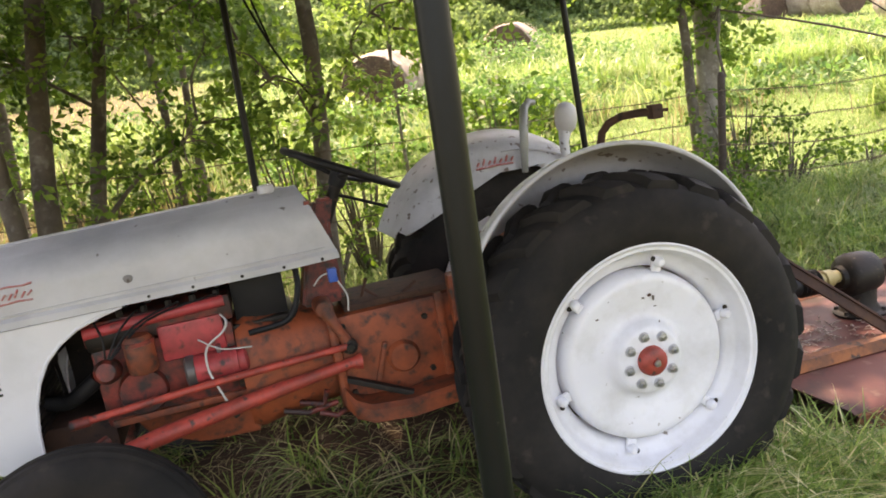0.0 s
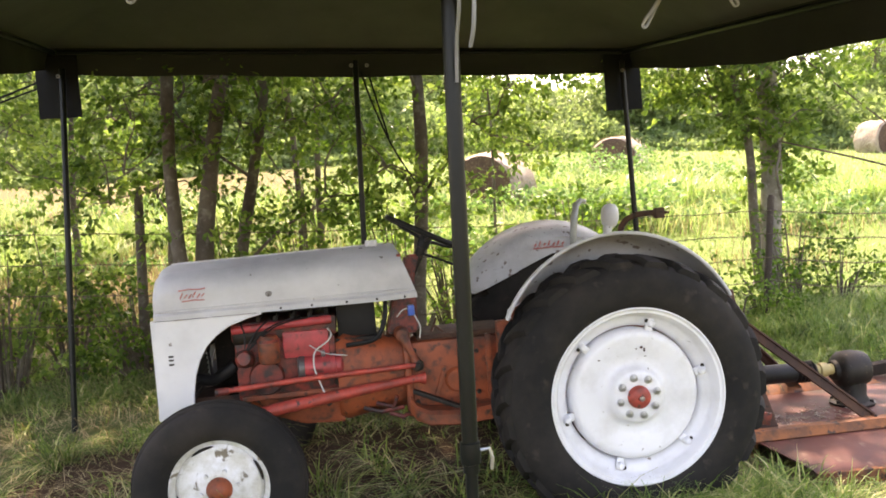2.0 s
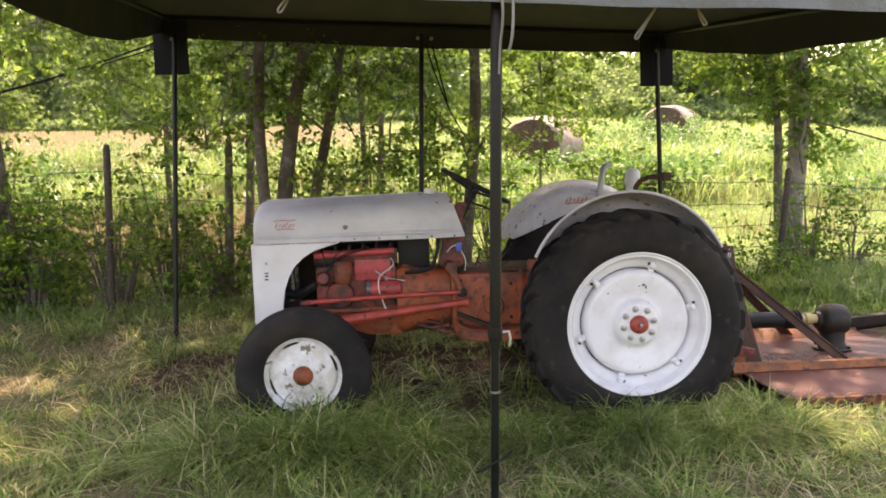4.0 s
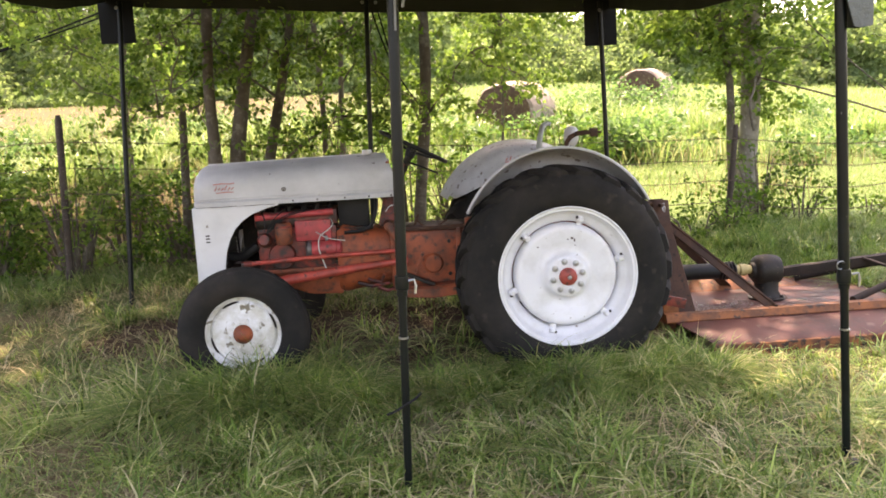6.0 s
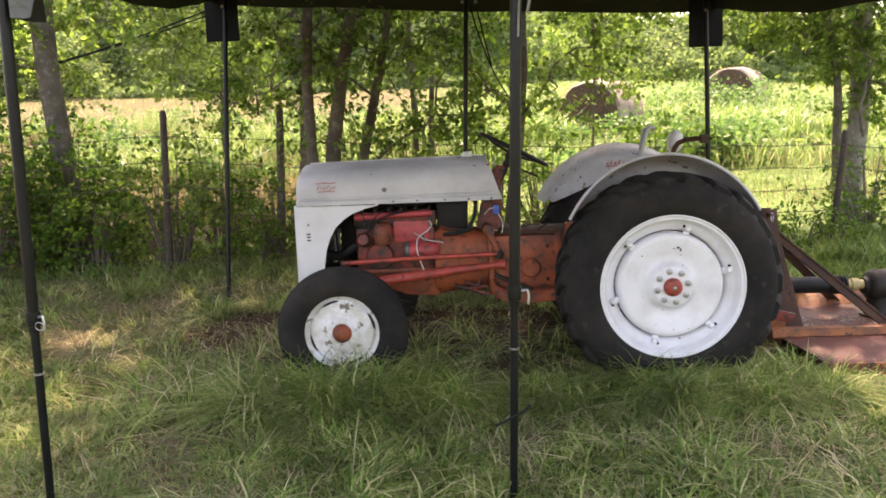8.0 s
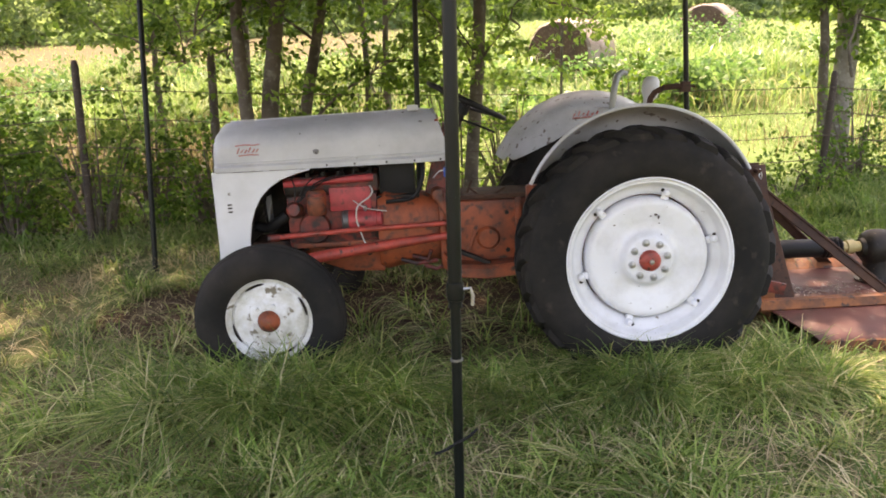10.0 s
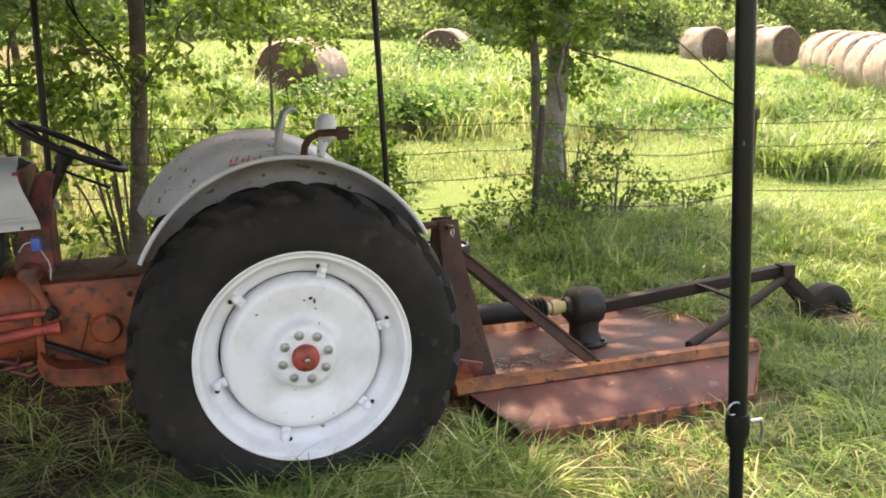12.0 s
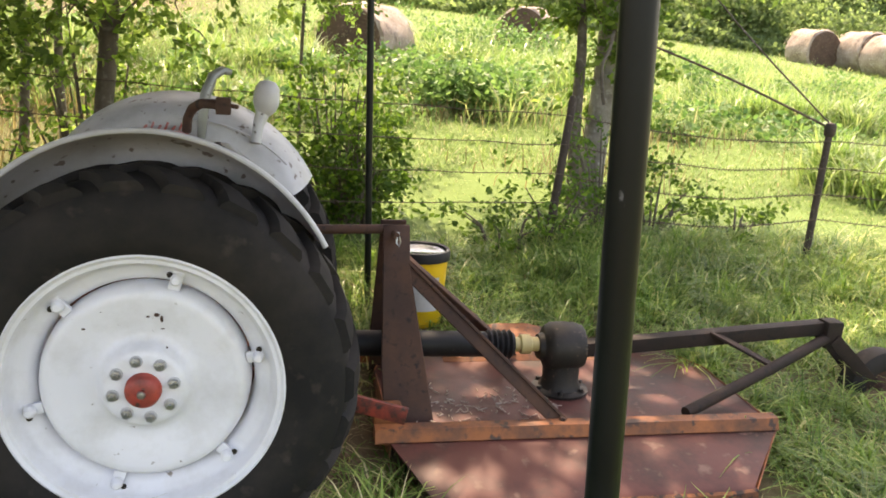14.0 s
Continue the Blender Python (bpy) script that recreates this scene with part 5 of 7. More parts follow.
    for (bx, by), (tx, ty), h, zc, near in poles:
        z0 = gz(bx, by) - 0.03
        def at(z):
            f = (z - 0.0) / h
            return (bx + (tx - bx) * f, by + (ty - by) * f, z)
        if near:
            pole = part("pole", tube(bm_new(), [at(zc - 0.05), at(h)], 0.0205, 16), POLE, canopy, "dark green steel pole")
            part("lower_tube", tube(bm_new(), [at(z0), at(zc + 0.03)], 0.0155, 14), POLE, pole)
            part("clamp", lathe(bm_new(), [(0.0205, -0.028), (0.025, -0.026), (0.027, 0.0), (0.025, 0.026), (0.0205, 0.028)], at(zc), (0, 0, 1), 16), POLE, pole)
            x, y, z = at(zc)
            part("clip", tube(bm_new(), [(x + 0.025, y - 0.012, z + 0.008), (x + 0.045, y - 0.02, z + 0.012), (x + 0.05, y - 0.022, z - 0.01), (x + 0.047, y - 0.022, z - 0.04)], 0.005, 8), CHROME, pole, "bright spring clip")
            x, y, z = at(zc - 0.21)
            part("joint_ring", lathe(bm_new(), [(0.016, -0.004), (0.019, -0.003), (0.019, 0.003), (0.016, 0.004)], (x, y, z), (0, 0, 1), 14), CHROME, pole)
            lathe_foot = lathe(bm_new(), [(0.0, 0.012), (0.03, 0.01), (0.045, 0.004), (0.045, -0.01)], at(z0 + 0.03), (0, 0, 1), 16)
            part("foot", lathe_foot, POLE, pole)
        else:
            part("pole", tube(bm_new(), [at(z0), at(h)], 0.0185, 14), POLE, canopy, "dark green steel pole")
    # frame rails under the tarp edge
    for a, b in ((FL, FR), (FR, BR_), (BR_, BL_), (BL_, FL)):
        d = Vector((0, 0, -0.04)) + ((FL + FR + BL_ + BR_) / 4 - (a + b) / 2).normalized() * 0.035
        part("roof_rail", tube(bm_new(), [a + d + (b - a) * 0.015, b + d - (b - a) * 0.015], 0.015, 10), POLE, canopy)
    # the cloth is folded over itself at the front corner
    rows = []
    for i in range(9):
        f = i / 8
        x = FL.x - 0.02 + 0.245 * f
        lo = 0.115 + 0.012 * f
        rows.append([(x + 0.006 * noise.noise((f * 3, g, 1)), FL.y - 0.050 - 0.012 * f * f - 0.022 * noise.noise((f * 3 + g * 0.7, g * 0.9, 2)), FL.z - 0.012 * f + 0.008 - lo * g / 4) for g in range(5)])
    part("corner_fold", thicken(loft(bm_new(), rows), 0.004), TARP, canopy, "overlapping fold of the grey tarpaulin")
    # cords: slack loops by the middle pole, ties under the roof
    part("cord", tube(bm_new(), slack([(-0.868, -1.484, 2.08), (-0.858, -1.486, 2.02), (-0.852, -1.486, 1.97), (-0.852, -1.484, 1.91), (-0.856, -1.475, 1.85), (-0.862, -1.45, 1.81)]), 0.005, 8), GUY, canopy, "grey cord hanging in a loop")
    part("cord", tube(bm_new(), slack([(-0.878, -1.484, 2.08), (-0.886, -1.486, 2.0), (-0.884, -1.47, 1.91), (-0.887, -1.41, 1.83), (-0.890, -1.388, 1.74)]), 0.0045, 8), GUY, canopy, "grey cord lying along the pole")
    part("pole_tip", tube(bm_new(), [(-0.873, -1.482, 2.05), (-0.87, -1.482, 2.13)], 0.012, 8), POLE, canopy)
    for x, y, z, w, h in ((-1.55, -1.40, 2.06, 0.07, 0.10), (-0.335, -1.35, 1.965, 0.075, 0.11), (-0.20, -1.35, 1.965, -0.04, 0.07)):
        part("tie_strap", tube(bm_new(), slack([(x + 0.02, y, z + 0.04), (x, y - 0.01, z), (x - w * 0.6, y - 0.01, z - h * 0.6), (x - w, y - 0.008, z - h * 0.95), (x - w * 0.85, y, z - h), (x - w * 0.45, y, z - h * 0.55), (x + 0.012, y, z + 0.01)], 4), 0.0042, 8), GUY, canopy, "pale tie strap")
    # a tie round the middle pole's lower tube, wire rings at the clamps
    part("tie_cord", tube(bm_new(), slack([(-1.005, -1.385, 0.34), (-0.975, -1.388, 0.352), (-0.94, -1.39, 0.373), (-0.905, -1.392, 0.392), (-0.874, -1.385, 0.415)]), 0.005, 8), FLAP, canopy, "dark cord knotted round the pole")
    for x, y, z in ((0.742, -1.40, 0.80), (-2.655, -1.41, 0.775)):
        part("wire_ring", tube(bm_new(), [(x + 0.016 * math.cos(k * math.pi / 6), y - 0.004 * math.sin(k * math.pi / 6), z + 0.016 * math.sin(k * math.pi / 6)) for k in range(13)], 0.0022, 6), CHROME, canopy)
    for x, y, z in ((-2.86, 2.03, 2.40), (-1.05, 2.0, 2.36), (-0.95, 2.0, 2.355), (0.76, 2.02, 2.23)):
        part("eyelet", lathe(bm_new(), [(0.004, 0.004), (0.012, 0.004), (0.013, 0.0)], (x, y, z), (0, -1, 0), 12), CHROME, canopy)


make_canopy()


def cord_thing(name, pts, r, mat, label):
    ob = part(name, tube(bm_new(), slack(pts), r, 6), mat, None)
    return tagged(ob, label, "rope")


# ---- fence ----
def fence():
    posts = [(-7.2, 2.75, 1.33, 0.02, 0.0, 0.05), (-3.58, 2.45, 1.38, 0.05, 0.0, 0.030), (2.02, 2.62, 1.0, 0.085, 0.0, 0.028), (3.75, 2.45, 0.93, 0.025, 0.0, 0.024), (7.6, 2.2, 1.1, -0.03, 0.0, 0.03)]
    f = thing("wire_fence", (0.0, 2.5, gz(0, 2.5)), "old barbed-wire fence on leaning weathered posts", "fence")
    tops = []
    for x, y, h, lx, ly, r in posts:
        z = gz(x, y)
        part("post", tube(bm_new(), [(x - lx * 0.2, y, z - 0.1), (x + lx * 0.5, y, z + h * 0.5), (x + lx, y + ly, z + h * 0.97), (x + lx, y + ly, z + h)], [r, r * 0.97, r * 0.93, r * 0.6], 9), WOOD, f)
        tops.append((x, y, z, h, lx))
    part("post_cap", lathe(bm_new(), [(0.0, 0.03), (0.03, 0.022), (0.038, 0.0), (0.034, -0.05), (0.024, -0.06)], (3.775, 2.45, gz(3.75, 2.45) + 0.91), (0, 0, 1), 12), WOOD, f)
    for a, b in zip(tops, tops[1:]):
        for i, fr in enumerate((0.88, 0.70, 0.52, 0.34)):
            pts = []
            n = 40
            for k in range(n + 1):
                g = k / n
                x = a[0] + (b[0] - a[0]) * g + fr * (a[4] + (b[4] - a[4]) * g)
                y = a[1] + (b[1] - a[1]) * g - 0.03
                za, zb = a[2] + min(a[3], 1.15) * fr + (0.16 if a[0] < -3 else 0.0), b[2] + min(b[3], 1.15) * fr + (0.16 if b[0] < -3 else 0.0)
                z = za + (zb - za) * g - 0.05 * math.sin(math.pi * g) * (1 + 0.3 * i) + 0.012 * noise.noise((x * 3, i * 7.0, 0))
                pts.append((x, y, z))
            bm = tube(bm_new(), pts, 0.0032, 5)
            for k in range(1, n * 2):
                g = k / (n * 2) * n
                k0 = int(g)
                p = Vector(pts[k0]).lerp(Vector(pts[min(n, k0 + 1)]), g - k0)
                tube(bm, [p + Vector((-0.008, 0.004, -0.012)), p, p + Vector((0.006, -0.004, 0.013))], 0.0016, 4)
            part("barbed_wire", bm, WIRE, f)


fence()

# ---- trees and shrubs ----
def leaf_arrays(rng, base, direction, size):
    """Many small folded leaves: two facets each, at base, pointing along direction."""
    n = len(base)
    d = direction / np.linalg.norm(direction, axis=1, keepdims=True)
    r = rng.normal(size=(n, 3))
    r[:, 2] += 1.2
    s = np.cross(d, r)
    s /= np.linalg.norm(s, axis=1, keepdims=True)
    u = np.cross(s, d)
    shape = np.array([(0, 0, 0.03), (0.45, 0.29, 0.06), (1.0, 0.0, -0.05), (0.45, -0.29, 0.06)], dtype=np.float32)
    v = base[:, None, :] + size[:, None, None] * (shape[None, :, 0:1] * d[:, None, :] + shape[None, :, 1:2] * s[:, None, :] + shape[None, :, 2:3] * u[:, None, :])
    f = np.array([(0, 2, 1), (0, 3, 2)], dtype=np.int32)
    faces = (np.arange(n)[:, None, None] * 4 + f[None]).reshape(-1, 3)
    return v.reshape(-1, 3), faces


def twig_leaves(rng, ends, dirs, per, length, leaf):
    """Leaves set alternately along drooping twigs."""
    n = len(ends)
    dirs = dirs / np.linalg.norm(dirs, axis=1, keepdims=True)
    k = np.arange(per) / per
    L = length * rng.uniform(0.6, 1.3, size=(n, 1))
    pos = ends[:, None, :] + dirs[:, None, :] * (L * k[None, :])[:, :, None]
    pos[:, :, 2] -= 0.18 * (L * k[None, :] ** 2)
    pos += rng.normal(scale=0.02, size=pos.shape)
    out = rng.normal(size=pos.shape)
    out[:, :, 2] -= 0.35
    ld = dirs[:, None, :] * 0.7 + out * 0.65
    size = leaf * rng.uniform(0.6, 1.35, size=pos.shape[:2])
    return leaf_arrays(rng, pos.reshape(-1, 3), ld.reshape(-1, 3), size.reshape(-1))


LIT_SPOTS = ((-3.62, 1.02, 0.19), (-3.12, 0.62, 0.15), (-2.70, 1.55, 0.13), (-2.98, 0.98, 0.10), (-4.25, 2.05, 0.22), (-3.35, 0.05, 0.12), (-3.9, 0.45, 0.13), (-2.35, 1.75, 0.09), (-3.25, 1.75, 0.10))


def light_gap(p):
    """True for leaves that stand in the way of the sun's flecks on the ground and on the mower deck."""
    g = p[:, :2] - np.array([SUN.x, SUN.y]) / SUN.z * (p[:, 2:3] - 0.15)
    x, y = g[:, 0], g[:, 1]
    wave = np.sin(10.1 * x + 2.2 * np.sin(6.3 * y + 1.0)) * np.sin(12.3 * y + 2.1 * np.sin(7.1 * x + 0.4)) + 0.5 * np.sin(27.0 * x + 3.0 * np.sin(15.0 * y)) * np.sin(25.0 * y)
    deck = (x > 0.75) & (x < 2.4) & (y > -0.1) & (y < 1.5)
    gap = np.where(deck, wave > 0.14, (wave > 0.85) & ((x < -2.1) | (x > 2.4)))
    for sx, sy, r in LIT_SPOTS:
        gap |= ((x - sx) / 1.35) ** 2 + (y - sy) ** 2 < (r * (1 + 0.35 * wave)) ** 2
    return gap


def under_roof(p):
    """True inside the space that the canopy takes up."""
    return (p[..., 0] > -3.2) & (p[..., 0] < 1.1) & (p[..., 1] < 2.13) & (p[..., 2] > 1.4) & (p[..., 2] < 3.7)


def tree(name, x, y, r, h, lean, clumps, twigs, leaf, material, label, seed, per=28, limb_r=0.022, bark=BARK):
    """Tapered trunk, limbs to each clump, twigs thick with leaves. clumps: (dx, dy, z, size)."""
    rng = np.random.default_rng(seed)
    rnd = random.Random(seed)
    z0 = gz(x, y)
    t = thing(name, (x, y, z0), label, "tree")
    def axis(z):
        return Vector((x + lean[0] * z + 0.05 * math.sin(z * 1.7 + seed), y + lean[1] * z + 0.04 * math.cos(z * 1.3 + seed), z0 + z))
    zs = [-0.1, 0.0, 0.12] + [h * k / 12 for k in range(1, 13)]
    pts = [axis(z) for z in zs]
    rs = [r * 1.5, r * 1.3, r * 1.1] + [r * (1 - 0.75 * k / 12) * (1 + 0.08 * math.sin(5 * k + seed)) for k in range(1, 13)]
    bm = tube(bm_new(), pts, rs, 12)
    part("trunk", bm, bark, t)
    bm = bm_new()
    ends, dirs = [], []
    grown = []
    for cx, cy, cz, cs in sorted(clumps, key=lambda c: math.hypot(c[0], c[1]) + 0.3 * c[2]):
        c = Vector((x + cx, y + cy, z0 + cz))
        zb = max(0.3, min(h * 0.95, cz - 0.35 * math.hypot(cx, cy) - 0.25))
        b = axis(zb)
        thick = limb_r * min(1.0, 0.5 + 0.25 * (c - b).length)
        near = min(grown, key=lambda g: (g - c).length, default=None)
        if near is not None and (near - c).length < 0.9 * (b - c).length:
            b, thick = near, limb_r * 0.45
        run = (c - b).length
        p1, p2 = (b.lerp(c, f) + Vector((rnd.uniform(-0.11, 0.11), rnd.uniform(-0.11, 0.11), rnd.uniform(0.0, 0.14))) * run for f in (0.33, 0.7))
        if not under_roof(np.array(c)):
            tube(bm, slack([b, p1, p2, c], 3), [thick * (1 - 0.085 * i) for i in range(10)], 6)
        grown.append(c)
        k = max(6, int(twigs * cs ** 1.5))
        p = rng.normal(size=(k, 3))
        p /= np.linalg.norm(p, axis=1, keepdims=True)
        p *= (rng.uniform(0.15, 1.0, size=(k, 1)) ** 0.5) * cs
        p[:, 2] *= 0.62
        ends.append(p * 0.8 + np.array(c))
        q = p + rng.normal(scale=0.35 * cs, size=p.shape)
        q[:, 2] *= 0.5
        dirs.append(q)
        for i in range(0, k, 3):
            e = Vector((p[i] * 0.8 + np.array(c)).tolist())
            if under_roof(np.array(e)) or under_roof(np.array(c)):
                continue
            tube(bm, [c.lerp(b, 0.15), c.lerp(e, 0.6) + Vector((0, 0, 0.03)), e], [limb_r * 0.25, 0.005, 0.003], 4, cap=False)
    tagged(part("limb", bm, BARK, t), kind="stuff")
    v, f = twig_leaves(rng, np.concatenate(ends), np.concatenate(dirs), per, 0.34, leaf)
    v = v.reshape(-1, 4, 3)
    v = v[~(light_gap(v[:, 0]) | under_roof(v[:, 0]))]
    f = f[:2 * len(v)]
    v = v.reshape(-1, 3)
    arrays("crown", v, f, material, parent=t)
    return t


def crown_clumps(seed, n, rx, ry, z0, z1, s0, s1):
    rnd = random.Random(seed)
    return [(rnd.uniform(-rx, rx), rnd.uniform(-ry, ry), rnd.uniform(z0, z1), rnd.uniform(s0, s1)) for _ in range(n)]


def two_tier(seed, n_low, n_high, rx, ry, z_low, h, s0=0.35, s1=0.62):
    """Low clumps round the stem and a crown above."""
    return crown_clumps(seed, n_low, rx, ry, z_low, 3.2, s0, s1) + crown_clumps(seed + 50, n_high, rx * 1.25, ry * 1.25, 3.0, h, s0 * 1.15, s1 * 1.15)


def row_shade(seed, n, x, y, x0, x1, y0=1.9, y1=4.2):
    """High clumps added out of view so that their shade falls on a strip of ground, at first along the fence."""
    rnd = random.Random(seed)
    out = []
    for _ in range(n):
        z = rnd.uniform(5.4, 8.4)
        out.append((rnd.uniform(x0, x1) - x, rnd.uniform(y0, y1) + 0.6 * z - y, z, rnd.uniform(0.6, 0.95)))
    return out


YOUNG = "slender young tree in the fence row"
tree("tree", -4.75, 3.15, 0.125, 6.8, (0.005, 0.0), two_tier(1, 17, 4, 1.6, 0.9, 1.35, 6.6) + [(a + 0.1, b, c, d) for a, b, c, d in crown_clumps(90, 30, 2.3, 0.8, 2.0, 3.7, 0.35, 0.55)] + [(a + 0.6, b + 0.5, c, d) for a, b, c, d in crown_clumps(71, 14, 1.5, 0.8, 4.6, 6.6, 0.45, 0.65)] + [(a + 1.1, 0.5 + 0.6 * c - 3.15 + b, c, d) for a, b, c, d in crown_clumps(72, 46, 1.5, 1.6, 5.5, 8.2, 0.5, 0.8)], 42, 0.056, LEAF, "thick-trunked tree with broad green leaves by the fence", 1)
tree("tree", -2.29, 2.34, 0.056, 6.2, (0.02, 0.02), two_tier(2, 12, 3, 0.9, 0.7, 1.0, 6.0) + [(a - 0.5, b + 0.5, c, d) for a, b, c, d in crown_clumps(98, 12, 0.7, 0.3, 1.3, 2.4, 0.2, 0.32)], 42, 0.056, LEAF, YOUNG, 2)
tree("tree", -2.21, 2.42, 0.068, 6.4, (0.12, 0.02), two_tier(3, 11, 3, 1.0, 0.7, 1.2, 6.2), 42, 0.056, LEAF, YOUNG, 3)
tree("tree", -2.04, 2.72, 0.048, 6.0, (0.155, 0.03), two_tier(4, 17, 3, 0.8, 0.7, 1.0, 5.8, 0.3, 0.5) + [(a + 0.25, b + 0.15, c, d) for a, b, c, d in crown_clumps(97, 9, 1.0, 0.35, 1.15, 2.5, 0.2, 0.32)], 42, 0.056, LEAF_DARK, "leaning young tree with dense dark leaves", 4)
tree("tree", -0.66, 2.64, 0.056, 6.4, (0.03, 0.02), two_tier(5, 11, 4, 0.9, 0.7, 1.2, 6.2, 0.26, 0.42) + crown_clumps(74, 22, 1.2, 0.5, 2.0, 3.2, 0.26, 0.42) + crown_clumps(96, 9, 1.0, 0.35, 1.3, 1.75, 0.17, 0.27) + [(0.32, 0.0, 1.5, 0.2), (0.5, 0.1, 1.72, 0.24), (-0.35, -0.1, 1.6, 0.2)] + row_shade(93, 30, -0.66, 2.64, -2.6, 0.9, 0.4, 2.3) + [(a, b + 0.65, c, d) for a, b, c, d in crown_clumps(73, 34, 1.9, 0.6, 4.3, 5.9, 0.45, 0.68)], 42, 0.056, LEAF, YOUNG, 5)
def in_shade(c):
    """Keeps the shade on the ground clear of the sunny strip past the fence post."""
    yg = 3.75 + c[1] - 0.6 * (0.2 + c[2])
    return 2.7 + c[0] < max(2.45 + 0.62 * yg, 3.0) and yg < 2.5


east = [(a + 0.9, b + 0.1, c, d) for a, b, c, d in crown_clumps(67, 44, 1.5, 1.1, 3.9, 6.4, 0.45, 0.68)]
east = [c for c in east if 3.75 + c[1] - 0.6 * (0.4 + c[2]) > (-0.4 if c[0] > -0.35 else -0.1) and in_shade(c)]
deck_shade = [(a, b, c, d) for a, b, c, d in ((x - 2.7, yt + 0.6 * z - 3.75, z, d) for x, yt, z, d in crown_clumps(91, 24, 0.85, 0.6, 3.6, 5.6, 0.42, 0.56)) for a in (a + 1.5,) for b in (b + 1.05,)]
deck_shade += [(x + 0.05, y + 0.6 + 0.6 * z - 3.75, z, d) for x, y, z, d in crown_clumps(94, 20, 0.75, 0.6, 3.7, 5.6, 0.42, 0.55)]
over_deck = deck_shade + east + [(a - 0.7, b - 0.2, c, d) for a, b, c, d in crown_clumps(66, 9, 1.1, 0.7, 3.7, 5.6, 0.40, 0.55)]
own = [c for c in two_tier(6, 24, 23, 1.45, 1.1, 1.8, 6.0) if c[2] < 2.6 or in_shade(c)]
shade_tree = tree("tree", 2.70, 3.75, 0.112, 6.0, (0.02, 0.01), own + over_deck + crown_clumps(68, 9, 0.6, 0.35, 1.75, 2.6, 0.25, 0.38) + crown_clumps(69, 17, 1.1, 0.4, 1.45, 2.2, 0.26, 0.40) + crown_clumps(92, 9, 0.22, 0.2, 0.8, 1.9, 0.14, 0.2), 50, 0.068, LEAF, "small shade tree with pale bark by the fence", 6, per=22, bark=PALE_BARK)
part("stem", tube(bm_new(), slack([(2.56, 3.70, 0.3), (2.52, 3.68, 1.1), (2.50, 3.66, 1.7), (2.38, 3.64, 2.3), (2.18, 3.6, 3.1)], 4), [0.05 - 0.0018 * i for i in range(17)], 10), BARK, shade_tree, "darker side stem")
tree("tree", -7.2, 3.9, 0.10, 6.5, (0.03, 0.0), two_tier(7, 18, 12, 1.5, 1.1, 1.0, 7.0) + [(a + 0.6, b, c, d) for a, b, c, d in crown_clumps(95, 22, 1.6, 0.8, 2.4, 5.2, 0.4, 0.6)], 38, 0.056, LEAF, "tree with green leaves in the fence row", 7)
tree("tree", -9.8, 4.6, 0.12, 6.5, (-0.02, 0.0), two_tier(8, 18, 14, 1.7, 1.3, 0.9, 7.2, 0.5, 0.8), 28, 0.085, LEAF_DARK, "tree with green leaves in the fence row", 8)
tree("tree", -3.62, 4.6, 0.032, 6.0, (0.02, 0.0), two_tier(9, 8, 1, 1.2, 0.8, 1.3, 5.8) + [(a - 0.4, b + 1.0, c, d) for a, b, c, d in crown_clumps(75, 26, 1.7, 0.8, 4.2, 6.0, 0.45, 0.68)], 30, 0.056, LEAF, "young tree behind the fence", 9)
tree("tree", -1.35, 4.9, 0.035, 6.0, (-0.02, 0.0), two_tier(10, 5, 1, 1.2, 0.8, 2.2, 5.8) + row_shade(81, 14, -1.35, 4.9, -4.0, -1.7), 30, 0.085, LEAF, "young tree behind the fence", 10)
tree("tree", 0.55, 5.6, 0.017, 6.2, (-0.04, 0.0), two_tier(11, 12, 1, 1.0, 0.9, 1.95, 6.0) + [(0.22, 0.0, 1.22, 0.2), (0.42, 0.1, 1.38, 0.2), (0.05, 0.0, 1.5, 0.18)], 46, 0.056, LEAF, "young tree behind the fence", 11)
tree("tree", -6.1, 3.3, 0.045, 6.0, (-0.03, 0.0), two_tier(13, 14, 9, 1.1, 0.8, 1.0, 6.8) + [(a - 0.3, b, c, d) for a, b, c, d in crown_clumps(99, 18, 1.5, 0.6, 2.4, 4.6, 0.4, 0.6)], 40, 0.056, LEAF, YOUNG, 13)
# added tree, trunk out of view; its high clumps cast shade on the fence row
tree("tree", -9.4, 6.9, 0.09, 7.0, (0.0, 0.0), [(a + 3.4, b, c, d) for a, b, c, d in two_tier(12, 10, 1, 1.9, 1.2, 1.8, 6.8, 0.5, 0.75)] + row_shade(80, 34, -9.4, 6.9, -9.0, -3.6), 26, 0.12, LEAF, "tree added off to the side for low leaves and fence-row shade", 12)


# tall trees added behind the fence; their unseen crowns shade canopy and ground
def high_crown(seed, n, rx, ry, z0, z1):
    return crown_clumps(seed, n, rx, ry, z0, z1, 0.7, 1.05)


for k, (x, y, r, h, n, off, wide) in enumerate(((-2.85, 4.9, 0.05, 10.5, 36, -0.45, 1.4), (-1.62, 4.6, 0.035, 10.8, 64, 0.82, 2.3))):
    clumps = [(a + off, -0.7 + 0.6 * (c - 2.3) - y + b, c, d) for a, b, c, d in high_crown(60 + k, int(n * 1.6), wide, 1.0, 6.0, h - 0.3)]
    tree("tree", x, y, r, h, (0.0, 0.0), clumps, 24, 0.15, LEAF, "tall tree added for shade, its high crown out of view", 30 + k, per=13, limb_r=0.05)


